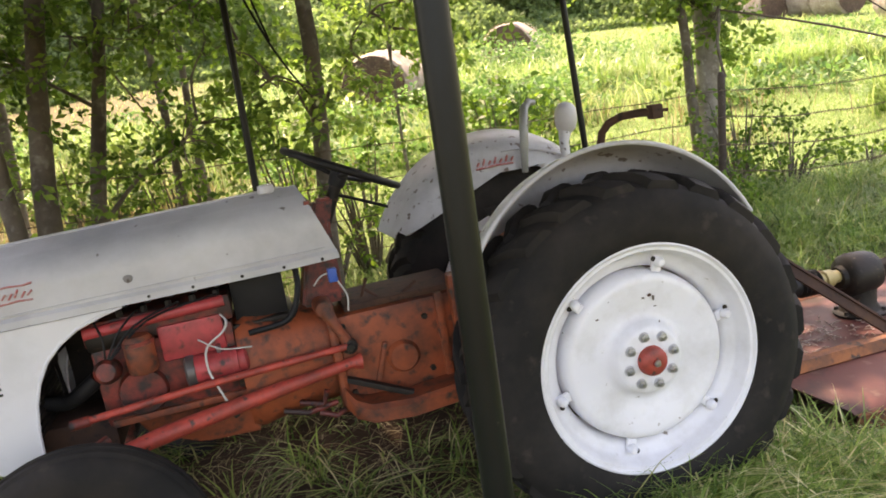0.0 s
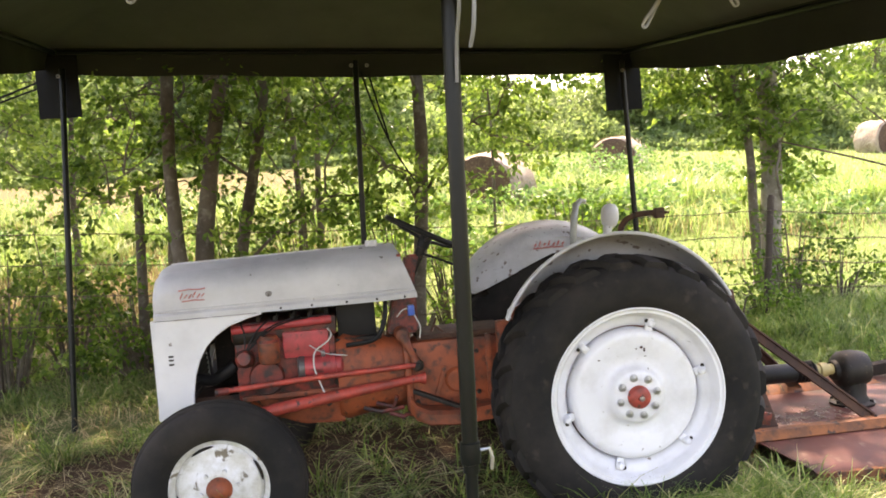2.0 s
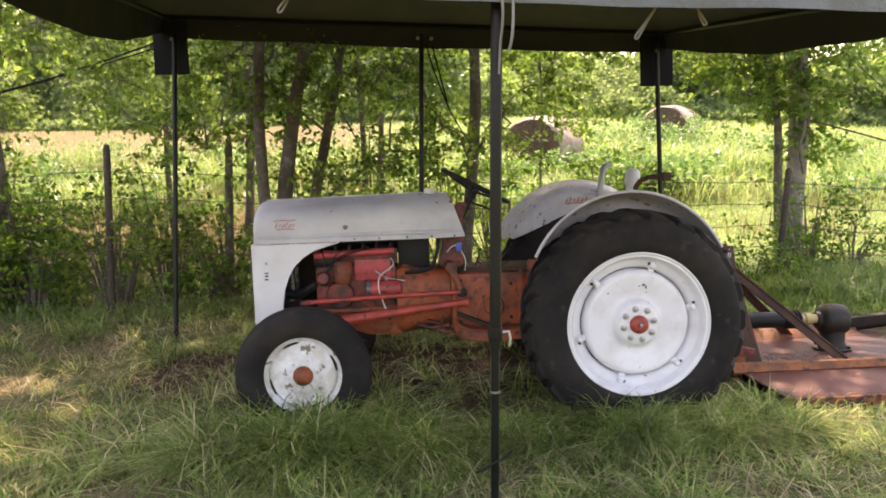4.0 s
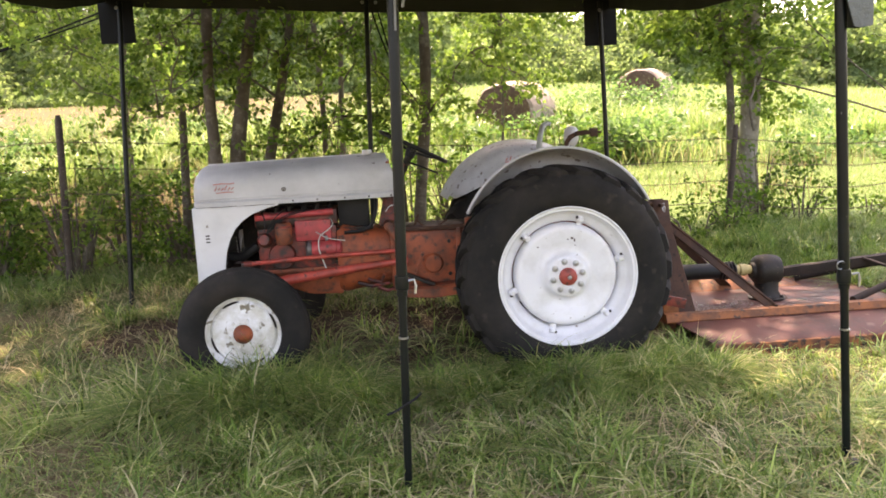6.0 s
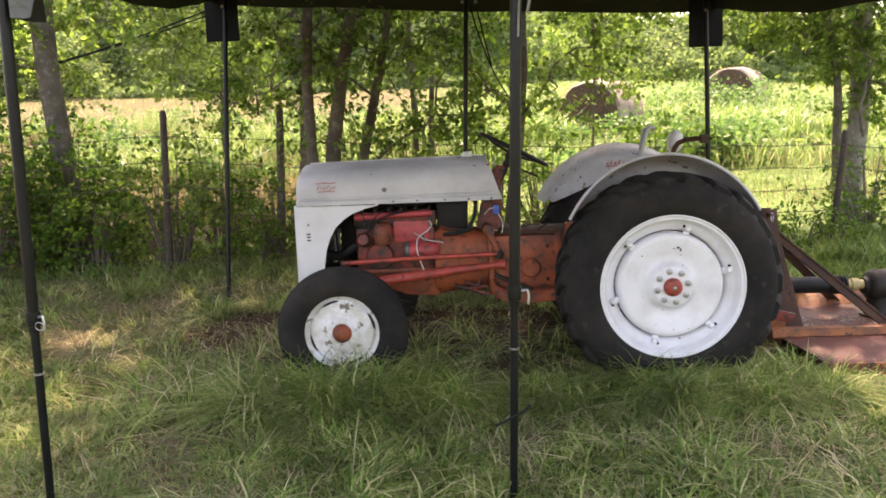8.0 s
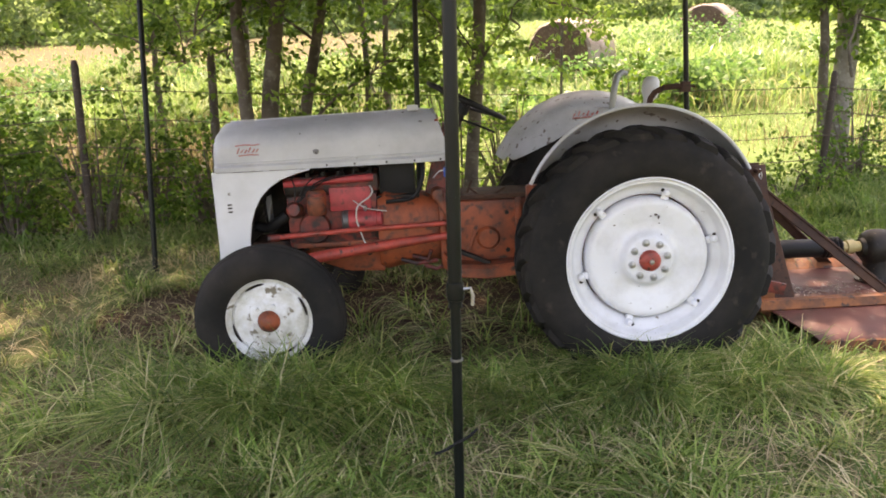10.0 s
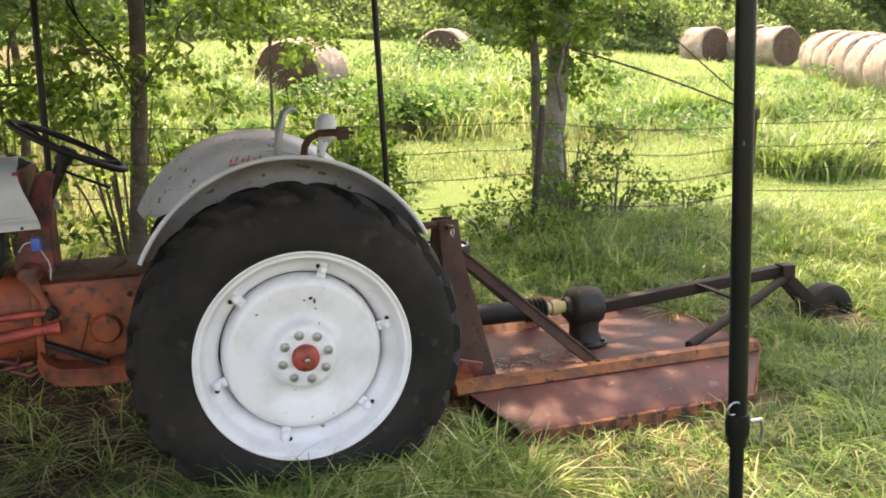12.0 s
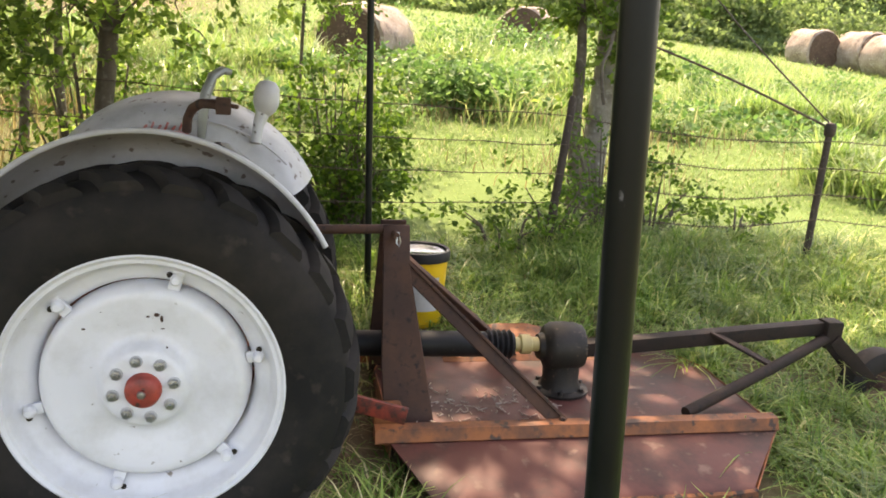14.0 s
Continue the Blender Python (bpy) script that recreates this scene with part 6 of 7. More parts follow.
def shrub(x, y, h, w, seed, material=LEAF_DARK, twigs=60, leaf=0.06, label="leafy green shrub along the fence"):
    rng = np.random.default_rng(seed)
    z0 = gz(x, y)
    s = thing("shrub", (x, y, z0), label, "shrub", "shrubs along the fence")
    bm = bm_new()
    ends, dirs = [], []
    for k in range(twigs):
        a = rng.uniform(0, 6.283)
        rr = w * math.sqrt(rng.uniform(0, 1))
        z = h * rng.uniform(0.05, 1.0) * (1 - 0.35 * rr / w)
        e = Vector((x + rr * math.cos(a), y + rr * 0.8 * math.sin(a), z0 + z))
        if k % 3 == 0:
            b = Vector((x + 0.25 * rr * math.cos(a), y + 0.2 * rr * math.sin(a), z0 - 0.05))
            tube(bm, [b, b.lerp(e, 0.5) + Vector((0, 0, 0.08)), e], [0.012, 0.008, 0.003], 5, cap=False)
        ends.append(tuple(e))
        dirs.append((math.cos(a) + rng.normal() * 0.5, math.sin(a) + rng.normal() * 0.5, 0.5 + rng.normal() * 0.4))
    part("stem", bm, BARK, s)
    v, f = twig_leaves(rng, np.array(ends), np.array(dirs), 16, 0.26, leaf)
    arrays("foliage", v, f, material, parent=s)
    return s


rs = random.Random(21)
for k in range(16):
    x = -9.5 + 0.42 * k + rs.uniform(-0.15, 0.15)
    shrub(x, 2.75 + rs.uniform(-0.35, 0.6), rs.uniform(0.75, 1.55), rs.uniform(0.32, 0.55), 100 + k, rs.choice((LEAF, LEAF_DARK)) if x > -4.2 else LEAF_DARK, 70 if x > -4.2 else 130, 0.055)
for k, (x, y, h, w) in enumerate(((-2.75, 2.9, 0.9, 0.35), (-2.05, 3.1, 1.35, 0.4), (-1.5, 3.2, 1.8, 0.42), (-0.75, 3.0, 1.75, 0.45), (-0.35, 3.3, 1.2, 0.34), (0.72, 3.2, 1.35, 0.30), (0.82, 3.0, 0.8, 0.22), (-4.9, 2.8, 1.0, 0.4), (-4.3, 2.7, 0.9, 0.35))):
    shrub(x, y, h, w, 200 + k, LEAF if k % 2 and x < 0.5 else LEAF_DARK, 62 if -1.6 < x < 0.5 else 125, 0.052)

for k, (x, y, h, w, n) in enumerate(((2.15, 2.85, 0.55, 0.40, 46), (2.62, 3.25, 0.95, 0.30, 44), (2.95, 3.1, 0.50, 0.34, 34), (1.75, 2.6, 0.42, 0.30, 30), (3.5, 2.9, 0.35, 0.30, 24))):
    shrub(x, y, h, w, 240 + k, LEAF_DARK, n, 0.046, "loose leafy sapling growth at the foot of the tree")

# bare broken stem beside the trunks
tagged(part("dead_stem", tube(bm_new(), [(-2.75, 3.0, 0.2), (-2.72, 3.0, 0.9), (-2.69, 3.02, 1.62), (-2.68, 3.02, 1.72)], [0.045, 0.038, 0.032, 0.016], 10), BARK, None), "broken dead tree stem standing in the shrubs", "stump")


# ---- ropes from the post to the tree ----
zp = gz(3.75, 2.45) + 0.90
cord_thing("rope", [(3.775, 2.43, zp), (3.2, 2.9, zp + 0.30), (2.62, 3.35, zp + 0.55)], 0.008, WIRE, "taut rope tied from fence post to tree limb")
cord_thing("rope", [(3.775, 2.44, zp + 0.02), (3.3, 2.9, zp + 0.62), (2.75, 3.5, zp + 1.45)], 0.006, WIRE, "thin rope tied from fence post up into tree")
cord_thing("rope", [(-2.98, 2.12, 2.395), (-3.5, 2.42, 2.30), (-4.1, 2.77, 2.205), (-4.66, 3.07, 2.135)], 0.007, FLAP, "dark rope from canopy corner to thick tree trunk")
cord_thing("rope", [(-2.97, 2.12, 2.36), (-3.5, 2.42, 2.275), (-4.1, 2.77, 2.195), (-4.65, 3.05, 2.12)], 0.006, FLAP, "dark rope from canopy corner to thick tree trunk")
cord_thing("rope", [(-0.99, 2.075, 2.33), (-0.93, 2.085, 2.12), (-0.84, 2.11, 1.88), (-0.75, 2.32, 1.74), (-0.64, 2.58, 1.60)], 0.006, FLAP, "dark slack rope between canopy pole and young tree")
cord_thing("rope", [(-0.94, 2.075, 2.31), (-0.89, 2.085, 2.10), (-0.838, 2.105, 1.89)], 0.006, FLAP, "dark rope end knotted to a slack rope")
cord_thing("rope", [(2.62, 3.35, zp + 0.55), (2.58, 3.3, zp + 0.42), (2.52, 3.25, zp + 0.30), (2.54, 3.25, zp + 0.12), (2.56, 3.25, zp + 0.04)], 0.012, BARK, "frayed rope end hanging from tree limb")


# ---- hay bales ----
def bale(x, y, d, w, turn, seed, lift=0.0, side=HAYSIDE):
    rng = random.Random(seed)
    z = gz(x, y) + d / 2 - 0.06 + lift
    b = thing("hay_bale", (x, y, gz(x, y)), "weathered round hay bale lying in the field", "hay bale", "hay bales in the field")
    ax = Vector((math.cos(turn), math.sin(turn), 0))
    R = d / 2
    bm = bm_new()
    prof = [(R * 0.90, -w / 2), (R * 0.98, -w / 2 + 0.05), (R, -w / 2 + 0.12), (R * 1.005, 0), (R, w / 2 - 0.12), (R * 0.98, w / 2 - 0.05), (R * 0.90, w / 2)]
    fine = []
    for (r0, h0), (r1, h1) in zip(prof, prof[1:]):
        for i in range(4):
            fine.append((r0 + (r1 - r0) * i / 4, h0 + (h1 - h0) * i / 4))
    lathe(bm, fine + [prof[-1]], (x, y, z), ax, 64)
    for v in bm.verts:
        o = v.co - Vector((x, y, z))
        rad = o - ax * o.dot(ax)
        k = 0.06 * noise.noise(v.co * 2.2) + 0.025 * noise.noise(v.co * 11)
        v.co += rad.normalized() * k
        if v.co.z < z - R * 0.9:
            v.co.z = z - R * 0.9
    part("wrapped_side", bm, side, b, "bleached wrapped side of the bale")
    for s in (-1, 1):
        bm = lathe(bm_new(), [(R * 0.92 * (1 - i / 9), s * (w / 2 + 0.012 * (i % 2))) for i in range(9)] + [(0.0, s * w / 2)], (x, y, z), ax, 40)
        for v in bm.verts:
            v.co += ax * (0.02 * noise.noise(v.co * 7) + 0.015 * noise.noise(v.co * 17))
        part("bale_end", bm, HAY, b, "brown spiral end of the bale")
    # loose hay hanging over the curved side
    up = Vector((0, 0, 1))
    out = ax.cross(up)
    bm = bm_new()
    for _ in range(260):
        a, h = rng.uniform(-1.3, 1.3), rng.uniform(-w / 2, w / 2)
        da = rng.uniform(0.15, 0.4) * (1 if a > 0 else -1)
        dh = rng.uniform(-0.08, 0.08)
        q = []
        for f in (0.0, 0.5, 1.0):
            e = out * math.sin(a + da * f) + up * math.cos(a + da * f)
            q.append(Vector((x, y, z)) + ax * (h + dh * f) + e * (R + 0.025 + 0.03 * f * rng.uniform(0, 1)))
        t = ax * rng.uniform(0.008, 0.02)
        vs = [bm.verts.new(p + t * s_) for p in q for s_ in (-0.5, 0.5)]
        bm.faces.new((vs[0], vs[1], vs[3], vs[2]))
        bm.faces.new((vs[2], vs[3], vs[5], vs[4]))
    tagged(part("loose_hay", bm, STRAND if side is HAYSIDE else HAYDARK, b, "", False), kind="stuff")
    return b


bale(1.66, 11.7, 1.28, 1.2, radians(56), 1, -0.26)
bale(6.0, 17.0, 1.30, 1.25, radians(56), 2, -0.28)
for k in range(6):
    bale(14.9 + 0.56 * k, 11.0 + 1.20 * k, 1.45, 1.27, radians(65), 10 + k)
for k in range(2):
    bale(20.1 - 0.1 * k, 22.4 + 1.3 * k, 1.42, 1.25, radians(95), 17 + k)
bale(18.7, 24.6, 1.42, 1.25, radians(96), 20, -0.15)


# ---- far tree line ----
def far_trees():
    rng = np.random.default_rng(77)
    k = 0
    for x in np.arange(-32, 48, 3.4):
        y = 35 + 4 * math.sin(x * 0.3) + rng.uniform(-2, 2)
        h = rng.uniform(2.6, 4.6) if 4 < x < 24 else rng.uniform(4.5, 7.5)
        z0 = gz(x, y)
        t = thing("far_tree", (x, y, z0), "distant green tree at the edge of the field", "tree", "distant trees")
        part("trunk", tube(bm_new(), [(x, y, z0 - 0.2), (x + 0.1, y, z0 + h * 0.45), (x, y, z0 + h * 0.8)], [0.25, 0.17, 0.06], 8), BARK, t)
        cs = rng.normal(size=(16, 3))
        cs /= np.linalg.norm(cs, axis=1, keepdims=True)
        cs *= rng.uniform(0.3, 1.0, size=(16, 1)) * np.array([2.4, 2.2, h * 0.46])
        cs += np.array([x, y, z0 + h * 0.52])
        p = cs[rng.integers(0, 16, 6500)] + rng.normal(scale=0.66, size=(6500, 3))
        p[:, 2] = np.maximum(p[:, 2], z0 + 0.1)
        v, f = leaf_arrays(rng, p, rng.normal(size=p.shape), rng.uniform(0.15, 0.30, 6500))
        arrays("crown", v, f, FARLEAF, parent=t)
        k += 1


far_trees()


def far_hedge():
    rng = np.random.default_rng(78)
    n = 150000
    x = rng.uniform(-32, 46, n)
    y = 28.5 + 1.2 * np.sin(x * 0.21) + 8.5 * rng.uniform(0, 1, n)
    top = 0.5 + 0.72 * (y - 28.5) + 0.9 * np.sin(x * 0.9 + y * 0.6) + 0.6 * np.sin(x * 2.3 + 1 + y * 1.1)
    low = 1 - 0.55 * np.clip((x - 1) / 4, 0, 1) * np.clip((27 - x) / 5, 0, 1)
    top *= low
    z = np.array([gz(a, b) for a, b in zip(x, y)]) + np.maximum(top, 0.3) * (1 - 0.97 * rng.uniform(0, 1, n) ** 1.6)
    v, f = leaf_arrays(rng, np.stack([x, y, z], 1), rng.normal(size=(n, 3)), rng.uniform(0.14, 0.30, n))
    yb = rng.uniform(37, 39, 26000)
    xb = rng.uniform(-34, 50, 26000)
    zb = np.array([gz(a, b) for a, b in zip(xb, yb)]) + rng.uniform(0, 1, 26000) * (6.5 + 1.5 * np.sin(xb * 0.4)) * (1 - 0.62 * np.clip((xb - 1) / 4, 0, 1) * np.clip((28 - xb) / 5, 0, 1))
    v2, f2 = leaf_arrays(rng, np.stack([xb, yb, zb], 1), rng.normal(size=(26000, 3)), rng.uniform(0.45, 0.85, 26000))
    v, f = np.concatenate([v, v2]), np.concatenate([f, f2 + len(v)])
    arrays("far_hedge", v, f, FARLEAF, "dense green hedgerow at the end of the field", "hedge", "stuff")


far_hedge()


# ---- grass ----
def blades(rng, x, y, h, w, bend, droop=0.5, segs=3, angle=None):
    n = len(x)
    z = np.array([gz(a, b) for a, b in zip(x, y)])
    a = rng.uniform(0, 2 * np.pi, n) if angle is None else angle
    d = np.stack([np.cos(a), np.sin(a), np.zeros(n)], 1)
    s = np.stack([-np.sin(a), np.cos(a), np.zeros(n)], 1)
    up = np.array([0, 0, 1.0])
    base = np.stack([x, y, z - 0.01], 1)
    out = []
    for f, wf in ((0.0, 1.0), (0.45, 0.85), (0.8, 0.5), (1.0, 0.08)) if segs == 3 else ((0.0, 1.0), (0.6, 0.75), (1.0, 0.08)):
        c = base + d * (bend * h * f ** 1.8)[:, None] + up * (h * (f - droop * bend * f ** 2.6))[:, None]
        out += [c - s * (w * wf / 2)[:, None], c + s * (w * wf / 2)[:, None]]
    v = np.stack(out, 1).reshape(-1, 3)
    f = np.array([(0, 1, 3, 2), (2, 3, 5, 4), (4, 5, 7, 6)][:segs], dtype=np.int32)
    return v, (np.arange(n)[:, None, None] * (2 * segs + 2) + f[None]).reshape(-1, 4)


def keep_clear(x, y):
    """Where no grass grows: under the mower deck, the tyres and the deep shade below the tractor."""
    deck = (x > 0.80) & (x < 2.2) & (y > 0.04) & (y < 1.4)
    tyres = (np.abs(x) < 0.32) & (y > 0.0) & (y < 0.28) | (np.abs(x + 1.78) < 0.16) & (y > 0.04) & (y < 0.20)
    tail = (x - 3.12) ** 2 + (y - 0.85) ** 2 < 0.045
    return ~(deck | tyres | tail)


def patch(x, y, s, seed):
    return np.array([noise.noise((a * s, b * s, seed)) for a, b in zip(x, y)])


def near_grass():
    rng = np.random.default_rng(3)
    n = 190000
    x = rng.uniform(-6.5, 6.5, n)
    y = np.where(rng.uniform(0, 1, n) < 0.76, -2.4 + 5.2 * rng.uniform(0, 1, n), rng.uniform(-7.5, -2.4, n))
    p = 0.7 * patch(x, y, 1.1, 1.0) + 0.8 * patch(x, y, 3.6, 4.0)
    bare = (x < -1.2) & (y > 0.3) & (y < 2.4)
    keep = keep_clear(x, y) & (rng.uniform(0, 1, n) < np.clip(0.66 + 1.5 * p - 0.55 * bare, 0.06, 1.0))
    under = (x > -1.7) & (x < 0.5) & (y > 0.02) & (y < 1.3)
    keep &= ~(under & (rng.uniform(0, 1, n) < 0.86))
    x, y, p = x[keep], y[keep], p[keep]
    m = len(x)
    tall = np.clip((x - 0.6) / 1.5, 0, 1) * 0.4
    h = rng.uniform(0.04, 0.12, m) * (1 + 0.7 * np.clip(p, -0.6, 1) + tall)
    v, f = blades(rng, x, y, h, rng.uniform(0.0045, 0.010, m), rng.uniform(0.4, 2.2, m), 0.42, segs=2)
    lush = x + 0.7 * p + 0.3 * y > 1.2
    v, f = v.reshape(m, 6, 3), f[:2]
    for name, sel, mat, lab in (("grass", ~lush, GRASS, "rough uncut grass round the tractor"), ("lush_grass", lush, LUSH, "lush green grass in the tree shade")):
        k = int(sel.sum())
        arrays(name, v[sel].reshape(-1, 3), (np.arange(k)[:, None, None] * 6 + f[None]).reshape(-1, 4), mat, lab, "grass", "stuff")
    # tufts of long flopping blades, thickest before the wheels and the deck
    c = 7200
    cx = rng.uniform(-5.2, 5.6, c)
    cy = -2.3 + 4.9 * rng.uniform(0, 1, c)
    k = 800
    cx[:k] = rng.choice([-1.75, -1.7, 0.0, 0.1, 0.4], k) + rng.normal(scale=0.32, size=k)
    cy[:k] = rng.uniform(-0.4, 0.02, k)
    q = 0.6 * patch(cx, cy, 1.0, 7.0) + 0.7 * patch(cx, cy, 3.2, 8.0)
    bare = (cx < -1.2) & (cy > 0.2) & (cy < 2.4)
    under = (cx > -1.6) & (cx < 0.4) & (cy > -0.05) & (cy < 1.3)
    ok = keep_clear(cx, cy) & (rng.uniform(0, 1, c) < np.clip(0.52 + 2.1 * q + 0.25 * (cx > 1.2) - 0.5 * bare - 0.9 * under, 0.02, 1.0)) | (np.arange(c) < k)
    cx, cy, q = cx[ok], cy[ok], q[ok]
    c = len(cx)
    idx = np.repeat(np.arange(c), 20)
    n = len(idx)
    lean = rng.uniform(0, 2 * np.pi, c)[idx] + rng.normal(scale=1.1, size=n)
    x = cx[idx] + rng.normal(scale=0.035, size=n)
    y = cy[idx] + rng.normal(scale=0.035, size=n)
    h = (rng.uniform(0.09, 0.22, c) * (1 + 0.35 * np.clip(q, -0.5, 1)))[idx] * rng.uniform(0.55, 1.15, n) * np.where(idx < k, np.where(cx[idx] < -1, 2.0, 1.4), np.where(cx[idx] > 2.2, 0.95, 1.0)) * np.where((cx[idx] > 0.85) & (cx[idx] < 2.2) & (cy[idx] > -0.7) & (cy[idx] < 0.1), 0.38, 1.0)
    v, f = blades(rng, x, y, h, rng.uniform(0.0045, 0.010, n), rng.uniform(0.5, 2.3, n), 0.40, 3, lean)
    lush = (cx + 0.8 * q + 0.3 * cy > 1.0)[idx]
    v, f = v.reshape(n, 8, 3), f[:3]
    for name, sel, mat, lab in (("grass_tufts", ~lush, GRASS, "tufts of long drooping grass blades"), ("lush_tufts", lush, LUSH, "deep green tufts of long grass beside the mower")):
        m = int(sel.sum())
        arrays(name, v[sel].reshape(-1, 3), (np.arange(m)[:, None, None] * 8 + f[None]).reshape(-1, 4), mat, lab, "grass", "stuff")
    # tall lush growth in the shade along the fence
    c = 260
    cx, cy = rng.uniform(1.7, 4.4, c), rng.uniform(1.75, 2.9, c)
    idx = np.repeat(np.arange(c), 34)
    n = len(idx)
    x, y = cx[idx] + rng.normal(scale=0.06, size=n), cy[idx] + rng.normal(scale=0.06, size=n)
    h = rng.uniform(0.14, 0.34, c)[idx] * rng.uniform(0.5, 1.1, n)
    v, f = blades(rng, x, y, h, rng.uniform(0.005, 0.010, n), rng.uniform(0.5, 1.7, n), 0.40)
    arrays("fence_grass", v, f, LUSH, "tall lush grass growing along the fence", "grass", "stuff")
    # long pale strands curling over
    n = 8500
    x, y = rng.uniform(-4.5, 4.2, n), rng.uniform(-2.3, 2.2, n)
    ok = keep_clear(x, y) & (x < 0.55) & ~((x > -1.6) & (x < 0.4) & (y > 0.0) & (y < 1.3))
    x, y = x[ok], y[ok]
    n = len(x)
    v, f = blades(rng, x, y, rng.uniform(0.08, 0.22, n), rng.uniform(0.003, 0.0065, n), rng.uniform(0.9, 2.6, n), 0.36)
    arrays("straw_strands", v, f, THATCH, "long pale dry strands curling in the grass", "straw", "stuff")
    # matted dry thatch lying flat
    n = 30000
    x = rng.uniform(-5.5, 4.5, n)
    y = rng.uniform(-3.0, 2.6, n)
    k = keep_clear(x, y) & (rng.uniform(0, 1, n) > np.clip(x - 0.8, 0, 0.85))
    x, y = x[k], y[k]
    m = len(x)
    v, f = blades(rng, x, y, rng.uniform(0.03, 0.10, m), rng.uniform(0.002, 0.006, m), rng.uniform(1.2, 3.4, m), 0.27, 2)
    arrays("dry_thatch", v, f, THATCH, "dry flattened straw among the grass", "straw", "stuff")


def field_grass():
    rng = np.random.default_rng(4)
    n = 85000
    y = 2.4 + 29 * rng.uniform(0, 1, n) ** 1.9
    x = rng.uniform(-1, 1, n) * (6 + y * 0.8) + y * 0.18
    p = 0.8 * patch(x, y, 0.4, 9.0) + 0.8 * patch(x, y, 1.5, 2.0)
    ok = rng.uniform(0, 1, n) > np.clip((-0.6 - x) / 2.5, 0, 0.75) * (y > 3.6)
    x, y, p = x[ok], y[ok], p[ok]
    n = len(x)
    h = rng.uniform(0.07, 0.17, n) * (1 + 1.0 * np.clip(p, -0.7, 1.0)) * (1 + 0.06 * np.clip(y - 4, 0, 9)) * np.where(x > -0.5, np.clip((y - 2.2) / 4.6, 0.38, 1), 1.0)
    v, f = blades(rng, x, y, h, rng.uniform(0.005, 0.012, n) * (1 + 0.08 * y), rng.uniform(0.3, 1.9, n), segs=2)
    arrays("field_grass", v, f, FIELD, "tall sunlit meadow grass beyond the fence", "grass", "stuff")
    # the short strip just past the fence
    n = 30000
    x, y = rng.uniform(-0.8, 9.5, n), rng.uniform(2.3, 7.0, n)
    v, f = blades(rng, x, y, rng.uniform(0.03, 0.09, n), rng.uniform(0.005, 0.011, n), rng.uniform(0.4, 1.6, n), segs=2)
    arrays("short_grass", v, f, FIELD, "short sunlit grass past the fence", "grass", "stuff")
    # tall weeds in clumps
    c = 260
    cy = 6.6 + 10 * rng.uniform(0, 1, c)
    cx = rng.uniform(-1, 1, c) * (4 + cy * 0.8) + cy * 0.25
    cx[:3], cy[:3] = 0.7 + rng.normal(scale=0.2, size=3), 10.7 + rng.normal(scale=0.2, size=3)
    cx[8:14], cy[8:14] = 3.4 + rng.normal(scale=0.5, size=6), 10.9 + rng.normal(scale=0.3, size=6)
    cy[(np.abs(cx - 1.4) < 0.9) & (cy > 8.8) & (cy < 11.9) & (np.arange(c) > 2)] += 4.0
    idx = np.repeat(np.arange(c), 75)
    n = len(idx)
    x = cx[idx] + rng.normal(scale=0.28, size=n)
    y = cy[idx] + rng.normal(scale=0.28, size=n)
    hh = rng.uniform(0.35, 0.85, c)[idx] * rng.uniform(0.5, 1.1, n)
    v, f = blades(rng, x, y, hh, rng.uniform(0.008, 0.020, n), rng.uniform(0.3, 1.6, n))
    arrays("tall_weeds", v, f, FIELD, "tall leafy weeds growing in the meadow", "weeds", "stuff")


def leafy_weeds():
    """Broad-leaved weeds standing in clumps in the meadow and along the fence."""
    rng = np.random.default_rng(9)
    c = 250
    cy = 6.3 + 10 * rng.uniform(0, 1, c) ** 1.2
    cx = rng.uniform(-1, 1, c) * (4.5 + cy * 0.75) + cy * 0.22
    hh = rng.uniform(0.12, 0.5, c) * np.clip(0.3 + 0.09 * cy, 0.5, 1.2)
    cx[:34], cy[:34], hh[:34] = rng.uniform(1.7, 3.3, 34), rng.uniform(7.1, 8.4, 34), rng.uniform(0.35, 0.62, 34)
    cx[34:60], cy[34:60], hh[34:60] = rng.uniform(2.6, 6.5, 26), rng.uniform(12.5, 15.0, 26), rng.uniform(0.5, 0.9, 26)
    idx = np.repeat(np.arange(c), 110)
    n = len(idx)
    x = cx[idx] + rng.normal(scale=0.15, size=n)
    y = cy[idx] + rng.normal(scale=0.15, size=n)
    z = np.array([gz(a, b) for a, b in zip(x, y)]) + hh[idx] * rng.uniform(0.05, 1, n)
    d = rng.normal(size=(n, 3))
    d[:, 2] = 0.3 + 0.4 * np.abs(d[:, 2])
    v, f = leaf_arrays(rng, np.stack([x, y, z], 1), d, rng.uniform(0.05, 0.13, n))
    arrays("broad_weeds", v, f, WEED, "broad-leaved weeds in the sunny meadow", "weeds", "stuff")


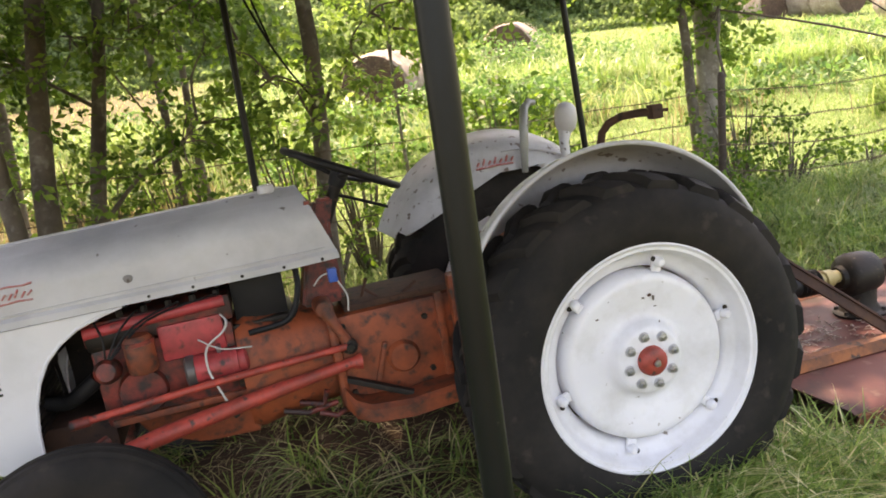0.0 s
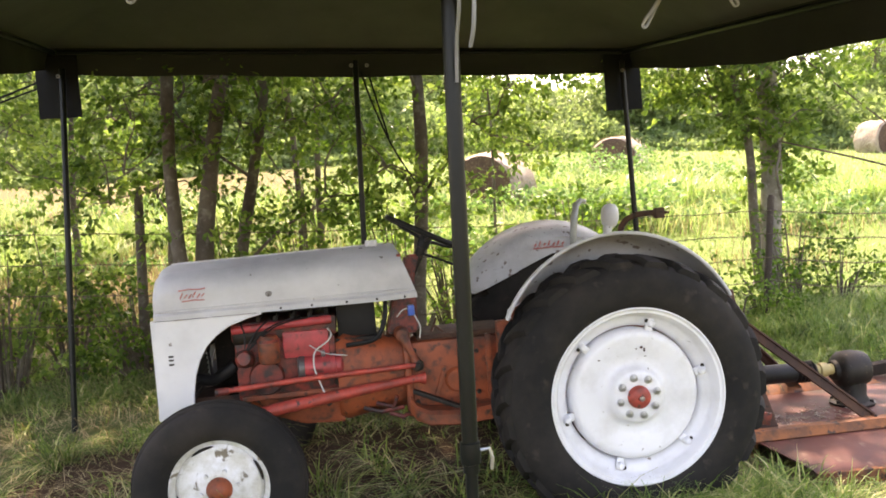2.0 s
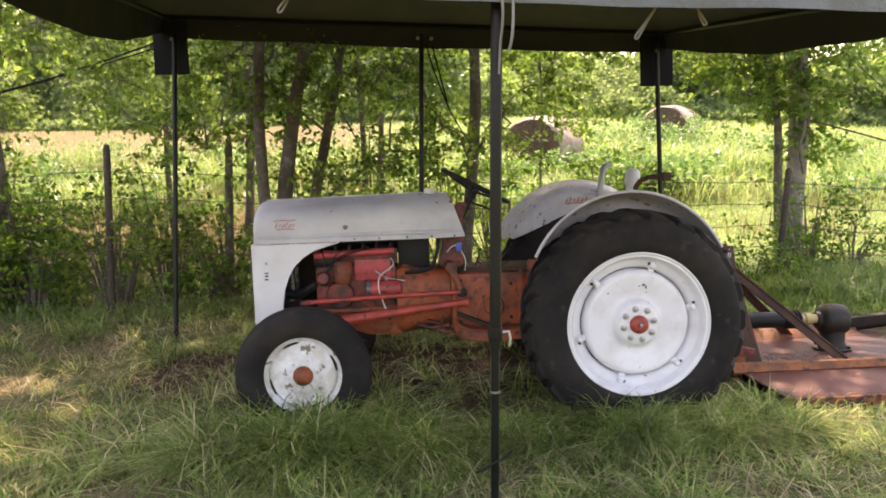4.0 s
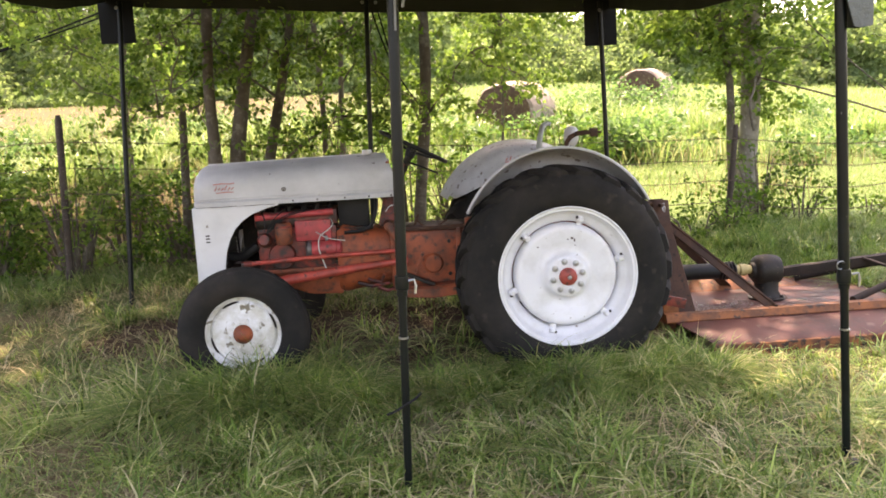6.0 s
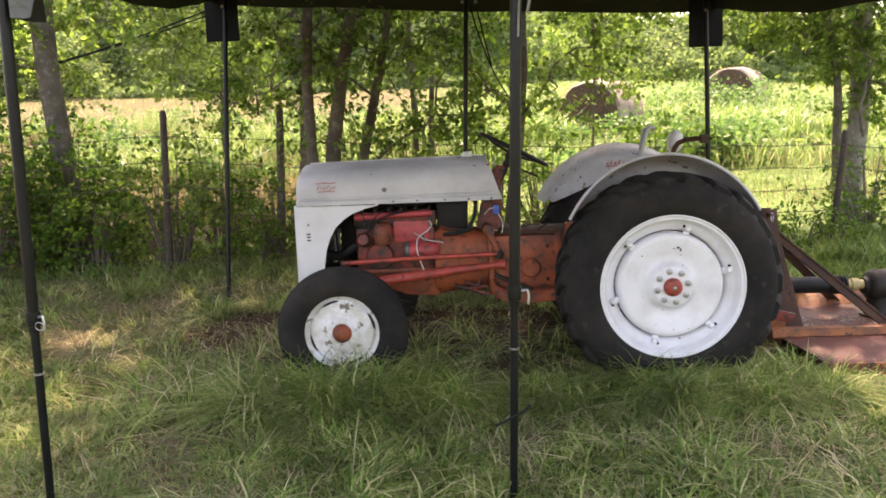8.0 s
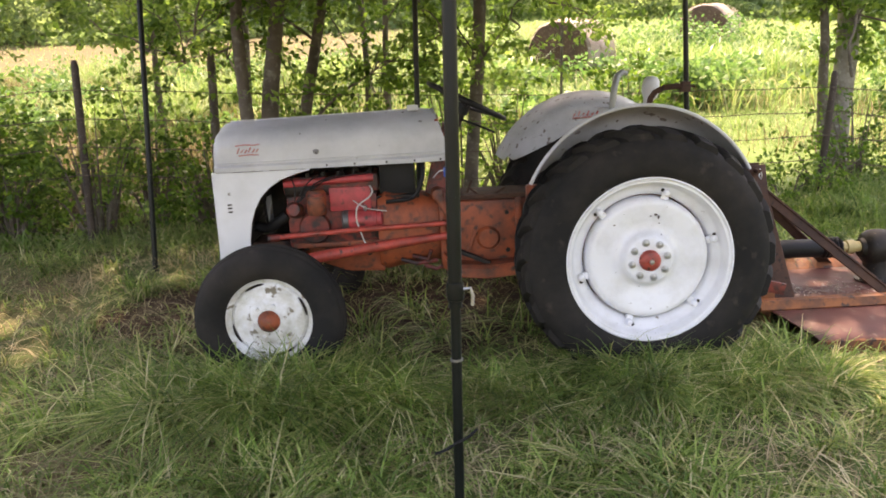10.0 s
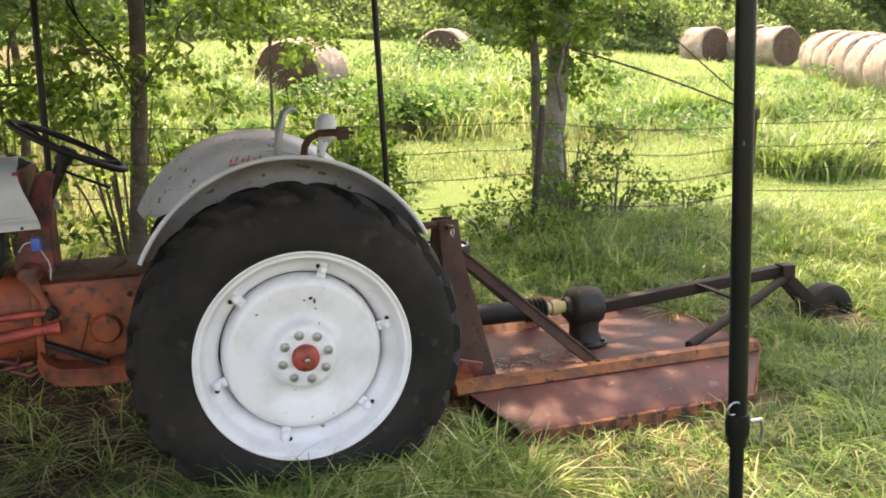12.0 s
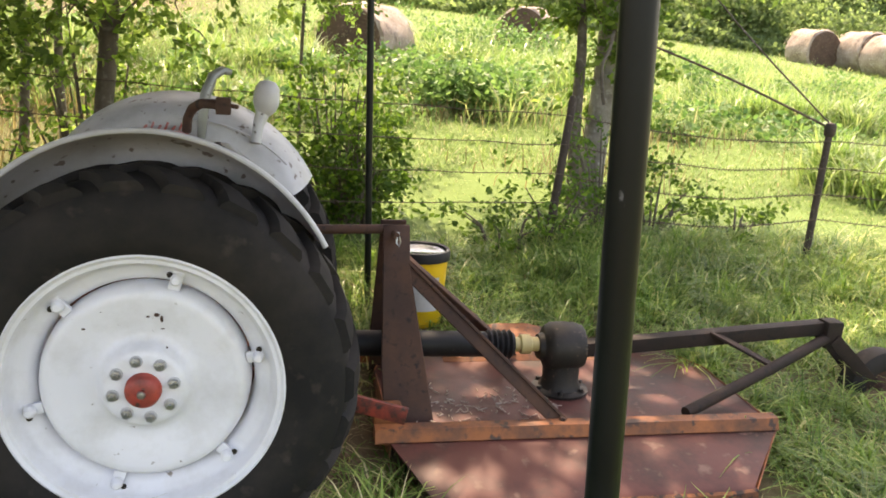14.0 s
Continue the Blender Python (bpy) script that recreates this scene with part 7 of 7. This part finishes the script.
def arching_grass():
    """Clumps of coarse grass with long arching blades."""
    rng = np.random.default_rng(15)
    c = 150
    cx, cy = rng.uniform(-2, 8, c), rng.uniform(8.5, 13.0, c)
    cx[:40], cy[:40] = rng.uniform(5.3, 7.6, 40), rng.uniform(3.9, 5.2, 40)
    cx[40:60], cy[40:60] = rng.uniform(6.4, 8.4, 20), rng.uniform(7.7, 9.0, 20)
    cx[60:95], cy[60:95] = rng.uniform(2.7, 5.4, 35), rng.uniform(9.0, 12.3, 35)
    cx[95:110], cy[95:110] = rng.uniform(-1.2, 0.9, 15), rng.uniform(9.8, 11.2, 15)
    cx[110:], cy[110:] = rng.uniform(-6, 0.3, 40), rng.uniform(7.5, 12, 40)
    idx = np.repeat(np.arange(c), 70)
    n = len(idx)
    x = cx[idx] + rng.normal(scale=0.13, size=n)
    y = cy[idx] + rng.normal(scale=0.13, size=n)
    tall = rng.uniform(0.45, 0.85, c)
    tall[:40] *= 0.75
    hh = tall[idx] * rng.uniform(0.6, 1.15, n)
    v, f = blades(rng, x, y, hh, rng.uniform(0.014, 0.026, n), rng.uniform(0.3, 1.3, n), 0.45)
    arrays("arching_grass", v, f, REED, "coarse grass clumps with long arching blades", "grass", "stuff")


def dry_patches():
    """Tan seeding grass in drifts on the far side of the fence."""
    rng = np.random.default_rng(12)
    c = 160
    cx = np.concatenate([rng.uniform(-12, -1.6, 150), rng.uniform(-1.4, 9, 10)])
    cy = 4.4 + 10 * rng.uniform(0, 1, c) ** 1.4
    idx = np.repeat(np.arange(c), 190)
    n = len(idx)
    x = cx[idx] + rng.normal(scale=0.55, size=n)
    y = cy[idx] + rng.normal(scale=0.35, size=n)
    v, f = blades(rng, x, y, rng.uniform(0.15, 0.42, n), rng.uniform(0.006, 0.014, n), rng.uniform(0.2, 0.8, n), segs=2)
    arrays("dry_field_grass", v, f, SEEDING, "tan seeding grass in drifts beyond the fence", "grass", "stuff")


near_grass()
dry_patches()
field_grass()
leafy_weeds()
arching_grass()
